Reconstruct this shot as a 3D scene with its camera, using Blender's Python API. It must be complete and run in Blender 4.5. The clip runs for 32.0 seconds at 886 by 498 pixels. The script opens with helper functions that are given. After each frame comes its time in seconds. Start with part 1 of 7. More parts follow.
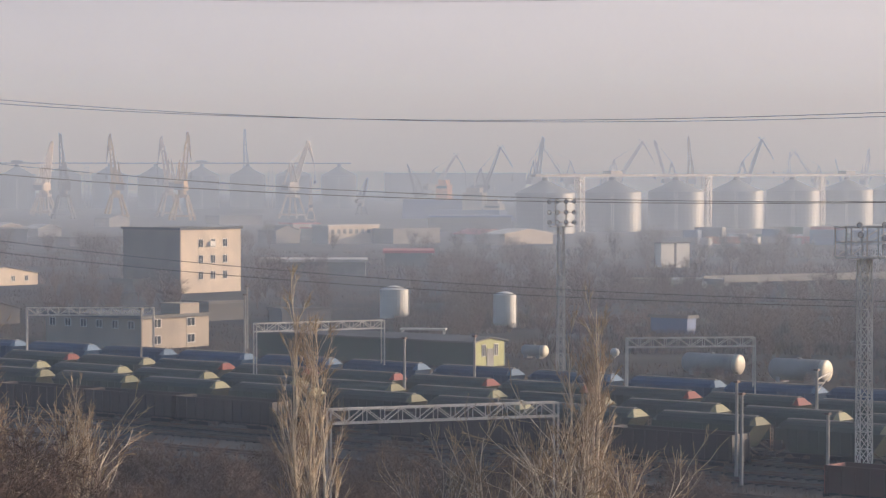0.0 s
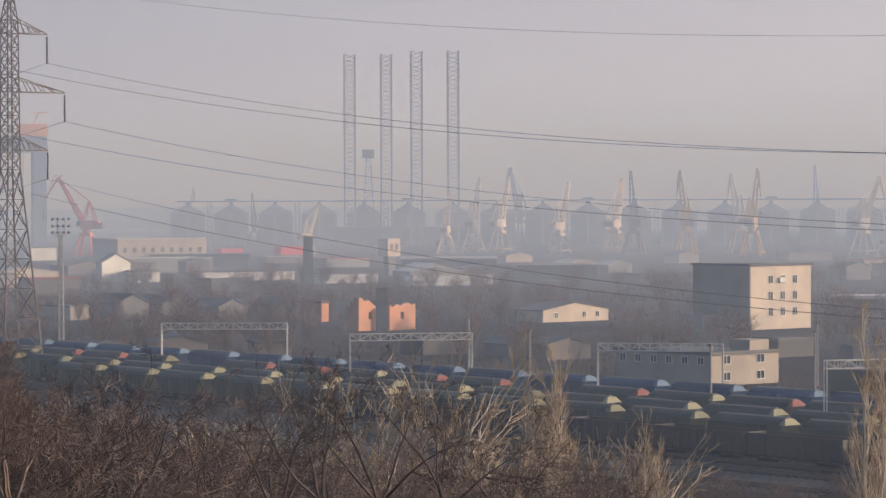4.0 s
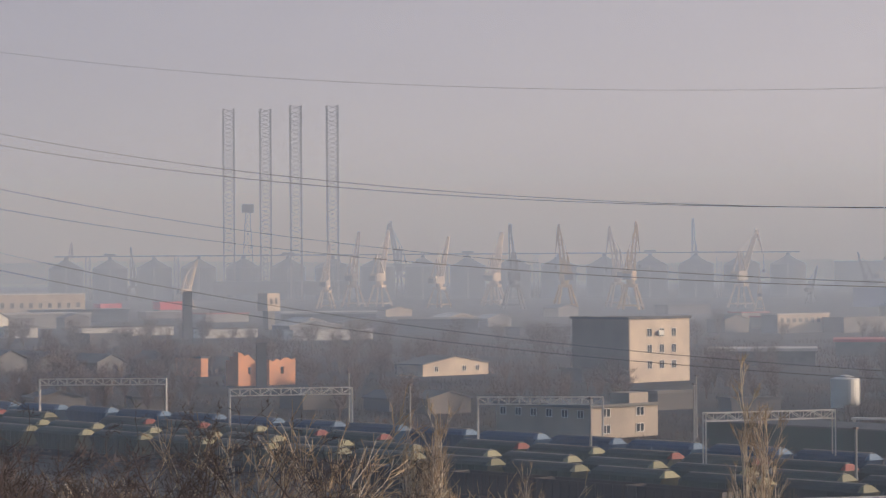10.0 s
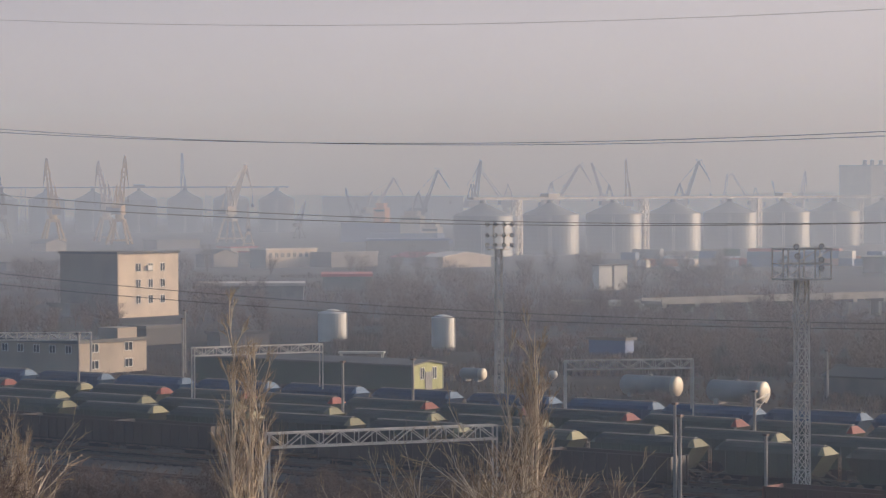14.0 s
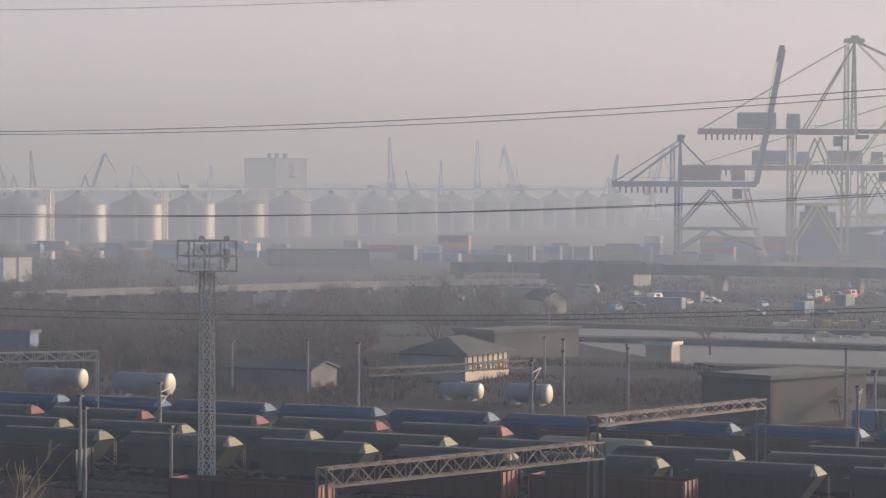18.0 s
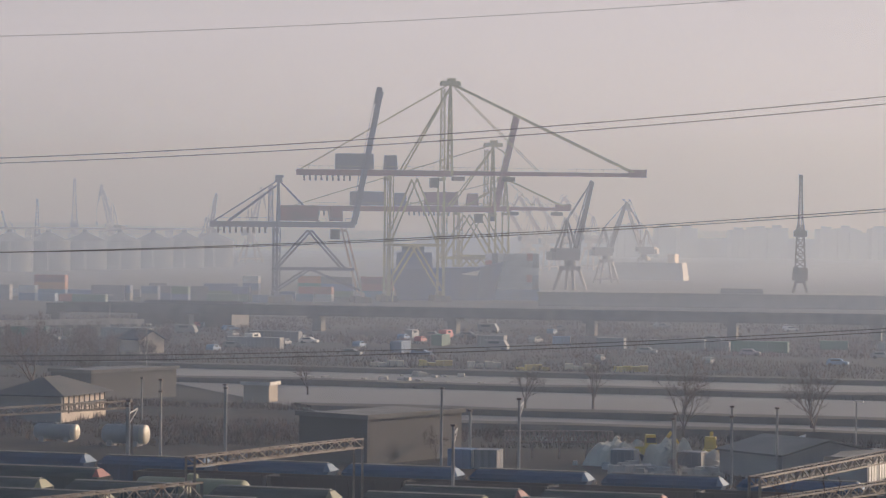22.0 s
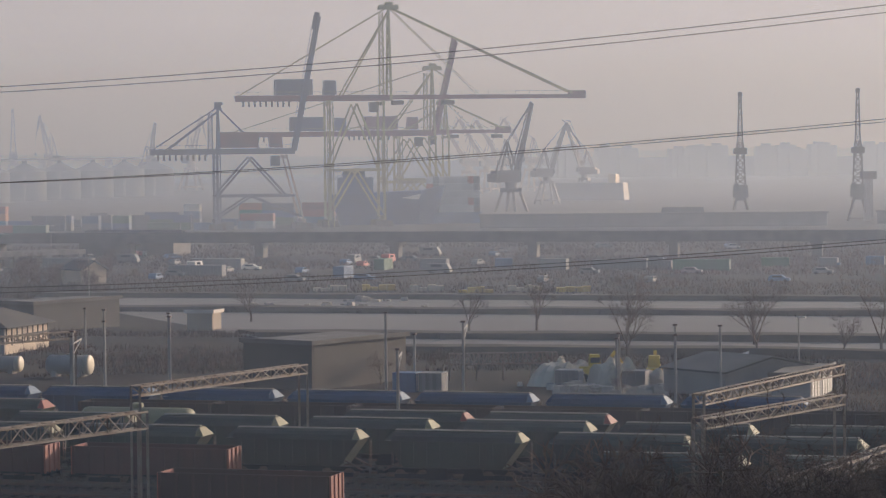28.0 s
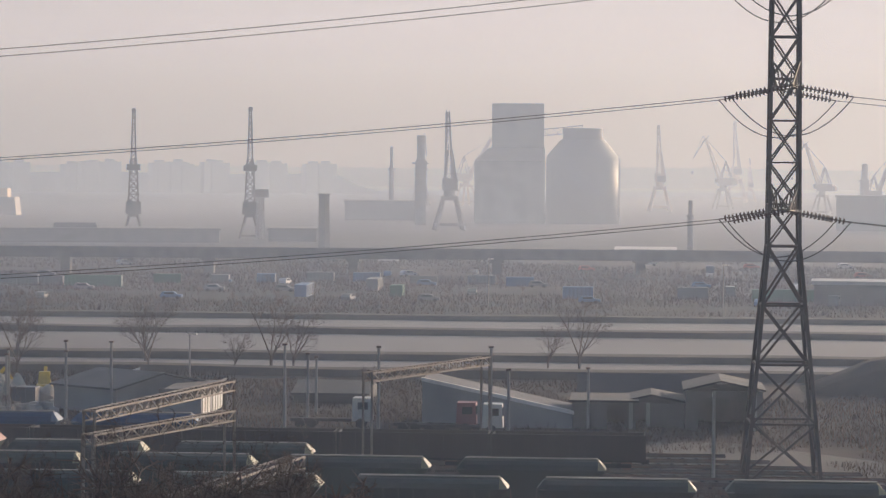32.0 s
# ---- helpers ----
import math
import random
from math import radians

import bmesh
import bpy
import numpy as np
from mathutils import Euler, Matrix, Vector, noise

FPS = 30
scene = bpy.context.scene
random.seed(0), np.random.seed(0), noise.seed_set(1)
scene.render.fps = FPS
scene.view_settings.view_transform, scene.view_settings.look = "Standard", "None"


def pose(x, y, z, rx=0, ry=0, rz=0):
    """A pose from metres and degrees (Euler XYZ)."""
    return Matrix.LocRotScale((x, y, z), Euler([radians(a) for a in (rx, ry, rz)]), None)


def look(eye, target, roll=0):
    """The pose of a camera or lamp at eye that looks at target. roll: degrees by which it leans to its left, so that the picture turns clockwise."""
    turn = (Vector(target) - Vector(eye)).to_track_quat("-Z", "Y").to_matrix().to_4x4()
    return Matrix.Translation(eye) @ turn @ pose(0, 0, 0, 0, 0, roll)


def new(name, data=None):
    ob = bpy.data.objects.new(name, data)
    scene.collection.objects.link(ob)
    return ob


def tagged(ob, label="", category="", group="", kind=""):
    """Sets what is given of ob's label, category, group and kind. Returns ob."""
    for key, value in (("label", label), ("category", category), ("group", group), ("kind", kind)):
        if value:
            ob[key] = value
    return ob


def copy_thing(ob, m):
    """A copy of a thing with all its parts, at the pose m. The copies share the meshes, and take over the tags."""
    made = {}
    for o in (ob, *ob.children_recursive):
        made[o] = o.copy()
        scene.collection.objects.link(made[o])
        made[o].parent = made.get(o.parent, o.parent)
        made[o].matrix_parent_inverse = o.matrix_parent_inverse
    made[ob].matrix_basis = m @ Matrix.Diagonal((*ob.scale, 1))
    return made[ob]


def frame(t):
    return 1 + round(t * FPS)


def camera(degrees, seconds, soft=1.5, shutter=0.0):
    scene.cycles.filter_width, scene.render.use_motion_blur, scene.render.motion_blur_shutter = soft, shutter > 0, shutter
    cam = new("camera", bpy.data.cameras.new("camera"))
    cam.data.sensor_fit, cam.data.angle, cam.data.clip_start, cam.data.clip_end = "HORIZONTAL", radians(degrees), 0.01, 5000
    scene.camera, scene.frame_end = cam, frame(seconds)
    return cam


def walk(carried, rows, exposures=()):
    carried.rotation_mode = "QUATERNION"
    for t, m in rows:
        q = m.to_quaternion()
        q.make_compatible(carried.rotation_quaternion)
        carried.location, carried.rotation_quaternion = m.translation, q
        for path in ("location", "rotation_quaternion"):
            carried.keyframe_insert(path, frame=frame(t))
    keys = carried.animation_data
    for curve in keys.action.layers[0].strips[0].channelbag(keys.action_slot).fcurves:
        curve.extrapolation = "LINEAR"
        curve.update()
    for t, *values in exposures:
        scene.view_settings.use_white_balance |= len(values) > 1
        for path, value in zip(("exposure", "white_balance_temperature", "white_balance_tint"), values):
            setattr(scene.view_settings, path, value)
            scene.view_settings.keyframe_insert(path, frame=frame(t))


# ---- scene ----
cam = camera(18.01, 32.0, soft=1.35)
SKY_GLOW = 0.82
EYE = 26.0  # the camera stands on a slope, 26 m above the railway yard
# seconds, heading to the right of +y, pitch, lean
ROWS = [
    (0.0, -0.000, -1.618, 0.024),
    (0.5, -0.490, -1.612, 0.335),
    (1.0, -1.247, -1.776, 0.343),
    (1.5, -1.860, -1.831, 0.341),
    (2.0, -4.579, -1.549, 0.210),
    (2.5, -6.023, -1.318, -0.029),
    (3.0, -8.485, -0.842, -0.264),
    (3.5, -9.533, -0.717, -0.160),
    (4.0, -11.636, -0.856, -0.211),
    (4.5, -13.490, -0.913, -0.518),
    (6.5, -17.916, 0.085, -0.584),
    (7.0, -17.558, 0.193, -0.362),
    (7.5, -16.067, 0.137, -0.129),
    (8.0, -15.033, -0.077, -0.478),
    (8.5, -14.130, -0.133, -0.397),
    (9.0, -11.249, -0.816, -0.368),
    (9.5, -9.765, 0.265, -0.830),
    (10.0, -9.166, 0.242, -0.396),
    (10.5, -7.475, -0.118, -0.399),
    (11.0, -4.789, -0.544, -0.402),
    (11.5, -2.422, -0.041, -0.555),
    (12.0, -2.039, -0.439, -0.287),
    (12.5, 0.780, -0.926, 0.068),
    (13.0, 1.274, -1.056, -0.138),
    (13.5, 1.366, -1.205, -0.137),
    (15.5, 0.762, -0.820, -0.378),
    (16.0, 2.113, -1.314, -0.047),
    (16.5, 5.089, -0.986, 0.188),
    (17.0, 9.394, -0.986, 0.151),
    (17.5, 11.781, -1.092, -0.031),
    (18.0, 13.409, -1.307, 0.219),
    (18.5, 16.062, -1.357, 0.754),
    (19.0, 18.970, -1.378, 0.999),
    (19.5, 20.152, -1.228, 0.962),
    (20.0, 21.129, -0.728, 0.432),
    (20.5, 21.520, -0.658, 0.554),
    (21.0, 21.676, -0.811, 0.560),
    (21.5, 21.878, -0.729, 0.445),
    (22.0, 21.626, -0.434, 0.520),
    (22.5, 21.620, -0.160, 0.559),
    (23.0, 21.703, -0.308, 0.515),
    (23.5, 21.715, -0.093, 0.054),
    (24.0, 21.672, -0.246, 0.486),
    (24.5, 21.367, -0.442, 0.601),
    (26.5, 22.552, -0.362, 0.554),
    (27.0, 21.957, -1.396, 0.357),
    (27.5, 21.429, -1.779, -0.256),
    (28.0, 22.824, -1.998, -0.577),
    (28.5, 22.415, -2.425, -0.350),
    (29.0, 24.426, -2.704, 0.027),
    (29.5, 25.257, -2.458, 1.326),
    (30.0, 27.828, -2.576, 1.281),
    (30.5, 29.849, -2.887, 0.939),
    (31.0, 31.012, -1.849, 0.613),
    (31.5, 33.228, -2.012, 0.473),
    (32.0, 35.237, -1.682, 0.419),
]
EXPOSURES = [(t, s + 0.09, 5560, 13) for t, s in ((0.0, 0.3), (2.0, 0.25), (4.0, 0.2), (7.0, 0.15), (8.0, 0.08), (10.0, 0.0), (13.0, 0.04), (17.0, 0.07), (19.0, 0.1), (20.0, 0.03), (21.0, -0.1), (22.0, -0.09), (24.0, -0.33), (27.0, -0.31), (28.0, -0.16), (29.0, 0.08), (31.0, 0.25), (32.0, 0.03))]
walk(cam, [(t, pose(0, 0, EYE, 90 + pitch, 0, -yaw) @ pose(0, 0, 0, 0, 0, lean)) for t, yaw, pitch, lean in ROWS], EXPOSURES)

# ---- light: low hazy sun from the right, pale sky ----
SUN_AZ, SUN_EL = 72.0, 12.0   # degrees to the right of +y, degrees up
world = bpy.data.worlds.new("world")
scene.world = world
world.use_nodes = True
wn, wl = world.node_tree.nodes, world.node_tree.links
sky = wn.new("ShaderNodeTexSky")
sky.sky_type, sky.sun_disc = "NISHITA", False
sky.sun_elevation, sky.sun_rotation = radians(SUN_EL), radians(SUN_AZ)
sky.air_density, sky.dust_density, sky.ozone_density = 1.0, 4.0, 1.0
back = wn["Background"]
back.inputs["Strength"].default_value = 0.12
wl.new(sky.outputs[0], back.inputs["Color"])
# morning haze that lies over the harbour, thinning out with height
scat = wn.new("ShaderNodeVolumeScatter")
scat.inputs["Color"].default_value = (0.66, 0.775, 1.0, 1)
scat.inputs["Anisotropy"].default_value = 0.22
geo = wn.new("ShaderNodeNewGeometry")
sep = wn.new("ShaderNodeSeparateXYZ")
mr = wn.new("ShaderNodeMapRange")
mr.inputs["From Min"].default_value, mr.inputs["From Max"].default_value = 22.0, 165.0
mr.inputs["To Min"].default_value, mr.inputs["To Max"].default_value = 0.00079, 0.0
wl.new(geo.outputs["Position"], sep.inputs[0])
wl.new(sep.outputs["Z"], mr.inputs["Value"])
# the bank is thin over the railway yard and thickens towards the water
side = wn.new("ShaderNodeVectorMath")
side.operation = "DOT_PRODUCT"
side.inputs[1].default_value = (0.35, 0.937, 0.0)
bank = wn.new("ShaderNodeMapRange")
bank.inputs["From Min"].default_value, bank.inputs["From Max"].default_value = 215.0, 450.0
bank.inputs["To Min"].default_value, bank.inputs["To Max"].default_value = 0.5, 1.0
both = wn.new("ShaderNodeMath")
both.operation = "MULTIPLY"
wl.new(geo.outputs["Position"], side.inputs[0])
wl.new(side.outputs["Value"], bank.inputs["Value"])
wl.new(mr.outputs[0], both.inputs[0])
wl.new(bank.outputs[0], both.inputs[1])
wl.new(both.outputs[0], scat.inputs["Density"])
wl.new(scat.outputs[0], wn["World Output"].inputs["Volume"])
world.cycles.volume_step_size = 90.0
scene.cycles.volume_max_steps = 48
sun = new("sun", bpy.data.lights.new("sun", "SUN"))
sun.data.energy, sun.data.angle, sun.data.color = 4.0, radians(0.8), (1.0, 0.74, 0.50)
sa, se = radians(SUN_AZ), radians(SUN_EL)
sun.matrix_world = look((math.sin(sa) * math.cos(se) * 400, math.cos(sa) * math.cos(se) * 400, math.sin(se) * 400), (0, 0, 0))

# ---- sky behind the haze ----
def pale_sky():
    m = bpy.data.materials.new("pale_sky")
    m.use_nodes = True
    n, l = m.node_tree.nodes, m.node_tree.links
    n.remove(n["Principled BSDF"])
    em = n.new("ShaderNodeEmission")
    g = n.new("ShaderNodeNewGeometry")
    s = n.new("ShaderNodeSeparateXYZ")
    r = n.new("ShaderNodeMapRange")
    r.inputs["From Min"].default_value, r.inputs["From Max"].default_value = -2200, 3600
    mix = n.new("ShaderNodeMix")
    mix.data_type = "RGBA"
    mix.inputs["A"].default_value, mix.inputs["B"].default_value = (0.398, 0.367, 0.386, 1), (0.885, 0.735, 0.645, 1)
    l.new(g.outputs["Position"], s.inputs[0])
    l.new(s.outputs["X"], r.inputs["Value"])
    l.new(r.outputs[0], mix.inputs["Factor"])
    l.new(mix.outputs["Result"], em.inputs["Color"])
    em.inputs["Strength"].default_value = SKY_GLOW
    l.new(em.outputs[0], n["Material Output"].inputs["Surface"])
    return m


# ---- materials ----
def mat(name, colour, rough=0.7, metal=0.0, scale=1.5, vary=0.25, second=None, amount=0.3, bump=0.15, each=0.0, islands=False):
    """Painted, rusted or weathered surface: grain and stains at two scales, each: tone differs from piece to piece."""
    m = bpy.data.materials.new(name)
    m.use_nodes = True
    n, l = m.node_tree.nodes, m.node_tree.links
    p = n["Principled BSDF"]
    tc = n.new("ShaderNodeTexCoord")
    fine, broad = n.new("ShaderNodeTexNoise"), n.new("ShaderNodeTexNoise")
    fine.inputs["Scale"].default_value, fine.inputs["Detail"].default_value = scale * 6, 6
    broad.inputs["Scale"].default_value, broad.inputs["Detail"].default_value = scale * 0.7, 4
    for t in (fine, broad):
        l.new(tc.outputs["Object"], t.inputs["Vector"])
    ramp = n.new("ShaderNodeValToRGB")
    ramp.color_ramp.elements[0].position, ramp.color_ramp.elements[1].position = 0.5 - 0.35 * amount, 0.95 - 0.5 * amount
    l.new(broad.outputs["Fac"], ramp.inputs["Fac"])
    c = Vector(colour)
    mix = n.new("ShaderNodeMix")
    mix.data_type = "RGBA"
    mix.inputs["A"].default_value = (*c, 1)
    mix.inputs["B"].default_value = (*(Vector(second) if second else c * (1 - vary)), 1)
    l.new(ramp.outputs["Color"], mix.inputs["Factor"])
    val = n.new("ShaderNodeMapRange")
    val.inputs["To Min"].default_value, val.inputs["To Max"].default_value = 1 - vary, 1 + vary
    l.new(fine.outputs["Fac"], val.inputs["Value"])
    hsv = n.new("ShaderNodeHueSaturation")
    l.new(mix.outputs["Result"], hsv.inputs["Color"])
    if each:
        oi = n.new("ShaderNodeNewGeometry" if islands else "ShaderNodeObjectInfo")
        rr = n.new("ShaderNodeMapRange")
        rr.inputs["To Min"].default_value, rr.inputs["To Max"].default_value = 1 - each, 1 + each
        mul = n.new("ShaderNodeMath")
        mul.operation = "MULTIPLY"
        l.new(oi.outputs["Random Per Island" if islands else "Random"], rr.inputs["Value"])
        l.new(rr.outputs[0], mul.inputs[0])
        l.new(val.outputs[0], mul.inputs[1])
        l.new(mul.outputs[0], hsv.inputs["Value"])
    else:
        l.new(val.outputs[0], hsv.inputs["Value"])
    l.new(hsv.outputs[0], p.inputs["Base Color"])
    p.inputs["Roughness"].default_value, p.inputs["Metallic"].default_value = rough, metal
    if bump:
        b = n.new("ShaderNodeBump")
        b.inputs["Strength"].default_value, b.inputs["Distance"].default_value = bump, 0.05
        l.new(fine.outputs["Fac"], b.inputs["Height"])
        l.new(b.outputs[0], p.inputs["Normal"])
    return m


RUST = (0.16, 0.07, 0.035)
M = {
    "steel": mat("galvanised_steel", (0.70, 0.67, 0.63), 0.6, 0.0, 0.8, 0.2, (0.5, 0.43, 0.37), 0.3),
    "dark_steel": mat("dark_steel", (0.10, 0.09, 0.09), 0.6, 0.4, 0.8, 0.25, RUST, 0.25),
    "tar_steel": mat("dark_pylon_steel", (0.05, 0.045, 0.045), 0.6, 0.3, 0.8, 0.25, (0.09, 0.05, 0.035), 0.25),
    "cable": mat("cable", (0.05, 0.05, 0.055), 0.5, 0.5, 1, 0.1, None, 0.2, 0),
    "porcelain": mat("brown_insulator", (0.07, 0.05, 0.045), 0.25, 0, 2, 0.1),
    "concrete": mat("concrete", (0.36, 0.34, 0.32), 0.85, 0, 0.5, 0.2, (0.2, 0.19, 0.18), 0.4),
    "dark_concrete": mat("dark_concrete", (0.17, 0.16, 0.155), 0.85, 0, 0.5, 0.2, (0.09, 0.09, 0.09), 0.4),
    "plaster": mat("cream_plaster", (0.58, 0.485, 0.38), 0.85, 0, 0.35, 0.14, (0.42, 0.35, 0.285), 0.45),
    "white_wall": mat("white_wall", (0.72, 0.70, 0.66), 0.8, 0, 0.3, 0.12, (0.5, 0.48, 0.45), 0.35),
    "dull_plaster": mat("dull_plaster", (0.40, 0.34, 0.275), 0.85, 0, 0.35, 0.15, (0.28, 0.24, 0.2), 0.4),
    "grey_wall": mat("grey_wall", (0.32, 0.31, 0.30), 0.85, 0, 0.3, 0.15, (0.2, 0.2, 0.2), 0.4),
    # brown render of sheds and garages; on the apartment block it stands for shade
    "side_wall": mat("brown_render_and_shade", (0.21, 0.185, 0.165), 0.9, 0, 0.3, 0.2, (0.14, 0.125, 0.115), 0.45),
    "brown_wall": mat("brown_grey_wall", (0.09, 0.079, 0.072), 0.85, 0, 0.3, 0.2, (0.075, 0.07, 0.065), 0.4),
    "aged_steel": mat("aged_grey_steel", (0.25, 0.22, 0.19), 0.65, 0.1, 0.8, 0.3, (0.15, 0.095, 0.065), 0.45),
    "brick": mat("orange_brick", (0.62, 0.30, 0.15), 0.85, 0, 0.5, 0.2, (0.4, 0.2, 0.12), 0.35),
    "green_wall": mat("dark_green_sheet", (0.045, 0.075, 0.05), 0.6, 0.1, 0.4, 0.2, (0.06, 0.06, 0.05), 0.3),
    "yellow_wall": mat("yellow_green_gable", (0.34, 0.35, 0.14), 0.7, 0, 0.6, 0.2, (0.4, 0.4, 0.15), 0.3),
    "roof": mat("grey_roof", (0.15, 0.145, 0.14), 0.85, 0, 0.3, 0.2, (0.09, 0.085, 0.08), 0.4),
    "dark_roof": mat("dark_roof", (0.06, 0.06, 0.062), 0.85, 0, 0.3, 0.2, (0.1, 0.09, 0.08), 0.3),
    "light_roof": mat("light_sheet_roof", (0.55, 0.53, 0.5), 0.6, 0.1, 0.3, 0.15, (0.35, 0.32, 0.3), 0.35),
    "red_roof": mat("red_sheet", (0.42, 0.07, 0.07), 0.6, 0, 0.4, 0.15, (0.3, 0.08, 0.07), 0.3),
    "glass": mat("window_glass", (0.03, 0.035, 0.04), 0.08, 0, 0.5, 0.1, None, 0.2, 0),
    "frame": mat("window_frame_paint", (0.7, 0.7, 0.68), 0.6, 0, 1, 0.08, None, 0.2, 0),
    "silo": mat("zinc_silo_sheet", (0.17, 0.185, 0.21), 0.52, 0.45, 0.15, 0.1, (0.27, 0.27, 0.28), 0.3, 0.1, 0.06),
    # darker, duller copy of the silo sheet, with shade put into its colour
    "silo_shade": mat("shaded_silo_sheet", (0.15, 0.165, 0.19), 0.6, 0.1, 0.15, 0.1, (0.2, 0.21, 0.22), 0.3, 0.1, 0.06),
    "hopper_green": mat("dark_green_wagon", (0.034, 0.046, 0.034), 0.55, 0, 0.5, 0.25, (0.045, 0.037, 0.027), 0.35, 0.1, 0.3),
    "hopper_blue": mat("blue_wagon", (0.015, 0.052, 0.125), 0.55, 0, 0.5, 0.2, (0.024, 0.04, 0.075), 0.3, 0.1, 0.25),
    "hopper_brown": mat("dark_brown_wagon", (0.05, 0.035, 0.03), 0.65, 0, 0.5, 0.25, (0.03, 0.025, 0.025), 0.35, 0.1, 0.3),
    "end_yellow": mat("pale_yellow_end", (0.26, 0.245, 0.14), 0.6, 0, 0.8, 0.15, (0.28, 0.25, 0.15), 0.35, 0.1, 0.25),
    "end_blue": mat("pale_blue_end", (0.125, 0.185, 0.27), 0.6, 0, 0.8, 0.15, (0.14, 0.19, 0.27), 0.35, 0.1, 0.15),
    "end_red": mat("orange_red_end", (0.24, 0.066, 0.048), 0.6, 0, 0.8, 0.15, (0.22, 0.08, 0.06), 0.35, 0.1, 0.15),
    "walkway": mat("pale_roof_walkway", (0.33, 0.33, 0.3), 0.7, 0.2, 0.8, 0.3, (0.2, 0.18, 0.15), 0.4),
    "black": mat("sooty_underframe", (0.022, 0.021, 0.02), 0.8, 0.2, 1, 0.3),
    "red_wagon": mat("red_brown_wagon", (0.085, 0.033, 0.027), 0.7, 0, 0.5, 0.25, (0.05, 0.027, 0.022), 0.35, 0.1, 0.2),
    "cream": mat("cream_tank", (0.62, 0.56, 0.43), 0.5, 0, 0.5, 0.12, (0.4, 0.33, 0.25), 0.3),
    "dirty_white": mat("dirty_white_paint", (0.62, 0.61, 0.58), 0.6, 0, 0.4, 0.15, (0.42, 0.38, 0.33), 0.35),
    "tarp": mat("pale_tarp", (0.62, 0.56, 0.45), 0.75, 0, 0.6, 0.2, (0.42, 0.36, 0.28), 0.35),
    "machine_yellow": mat("machine_yellow", (0.62, 0.45, 0.05), 0.5, 0, 0.6, 0.15, (0.35, 0.22, 0.05), 0.3),
    "crane_yellow": mat("crane_ochre", (0.55, 0.36, 0.10), 0.6, 0.1, 0.3, 0.15, (0.35, 0.2, 0.1), 0.3, 0.1, 0.1),
    "crane_grey": mat("crane_blue_grey", (0.17, 0.17, 0.19), 0.6, 0.2, 0.3, 0.15, (0.16, 0.12, 0.1), 0.3, 0.1, 0.2),
    "crane_pale": mat("crane_pale", (0.70, 0.57, 0.44), 0.6, 0.1, 0.3, 0.15, (0.35, 0.27, 0.2), 0.3, 0.1, 0.15),
    "crane_red": mat("crane_red", (0.60, 0.14, 0.08), 0.6, 0, 0.3, 0.15, (0.4, 0.12, 0.08), 0.3),
    "sts_olive": mat("quay_crane_olive", (0.50, 0.46, 0.20), 0.6, 0.1, 0.2, 0.15, (0.22, 0.2, 0.12), 0.3),
    "sts_blue": mat("quay_crane_blue", (0.13, 0.15, 0.25), 0.6, 0.1, 0.2, 0.15, (0.13, 0.1, 0.1), 0.3),
    "sts_red": mat("quay_crane_maroon", (0.28, 0.11, 0.12), 0.6, 0.1, 0.2, 0.15, (0.14, 0.07, 0.07), 0.3),
    "gantry_blue": mat("goliath_blue", (0.10, 0.17, 0.30), 0.6, 0.1, 0.1, 0.1, (0.13, 0.17, 0.24), 0.3),
    "gantry_orange": mat("goliath_orange", (0.75, 0.35, 0.16), 0.6, 0, 0.1, 0.1),
    "hull": mat("blue_hull", (0.04, 0.10, 0.28), 0.5, 0, 0.1, 0.15, (0.06, 0.08, 0.14), 0.3),
    "bark": mat("grey_brown_bark", (0.17, 0.118, 0.088), 0.9, 0, 3, 0.3, (0.085, 0.06, 0.05), 0.4, 0.2, 0.25),
    "twigs": mat("brown_twigs", (0.15, 0.105, 0.08), 0.9, 0, 3, 0.3, (0.09, 0.063, 0.05), 0.4, 0.2, 0.3),
    "poplar": mat("ochre_poplar_bark", (0.46, 0.35, 0.21), 0.85, 0, 3, 0.25, (0.24, 0.17, 0.10), 0.4, 0.2, 0.2),
    "pale_bark": mat("pale_bark", (0.70, 0.62, 0.49), 0.85, 0, 3, 0.2, (0.45, 0.37, 0.26), 0.4, 0.2, 0.2),
    "dark_bark": mat("dark_wet_bark", (0.085, 0.06, 0.048), 0.9, 0, 3, 0.3, (0.05, 0.036, 0.03), 0.4, 0.2, 0.25),
    "bright_red": mat("crimson_sheet", (0.68, 0.045, 0.065), 0.6, 0, 0.4, 0.12, (0.5, 0.05, 0.06), 0.3),
    "pod": mat("dry_seed_pods", (0.13, 0.08, 0.055), 0.9, 0, 6, 0.3, (0.2, 0.13, 0.08), 0.4, 0, 0.4, True),
    "rig_steel": mat("pale_rig_steel", (0.42, 0.38, 0.36), 0.6, 0.1, 0.1, 0.15, (0.3, 0.25, 0.22), 0.3),
    "grass": mat("dry_grass", (0.062, 0.05, 0.04), 0.95, 0, 0.06, 0.5, (0.022, 0.019, 0.017), 0.7, 0.3),
    "mud": mat("pale_dried_mud", (0.20, 0.19, 0.18), 0.75, 0, 0.03, 0.16, (0.145, 0.135, 0.125), 0.6, 0.05),
    "dike": mat("dark_dike_soil", (0.075, 0.065, 0.055), 0.95, 0, 0.3, 0.3, (0.11, 0.09, 0.07), 0.4, 0.3),
    "ballast": mat("oily_ballast", (0.042, 0.038, 0.036), 0.9, 0, 2, 0.35, (0.035, 0.032, 0.03), 0.4, 0.4),
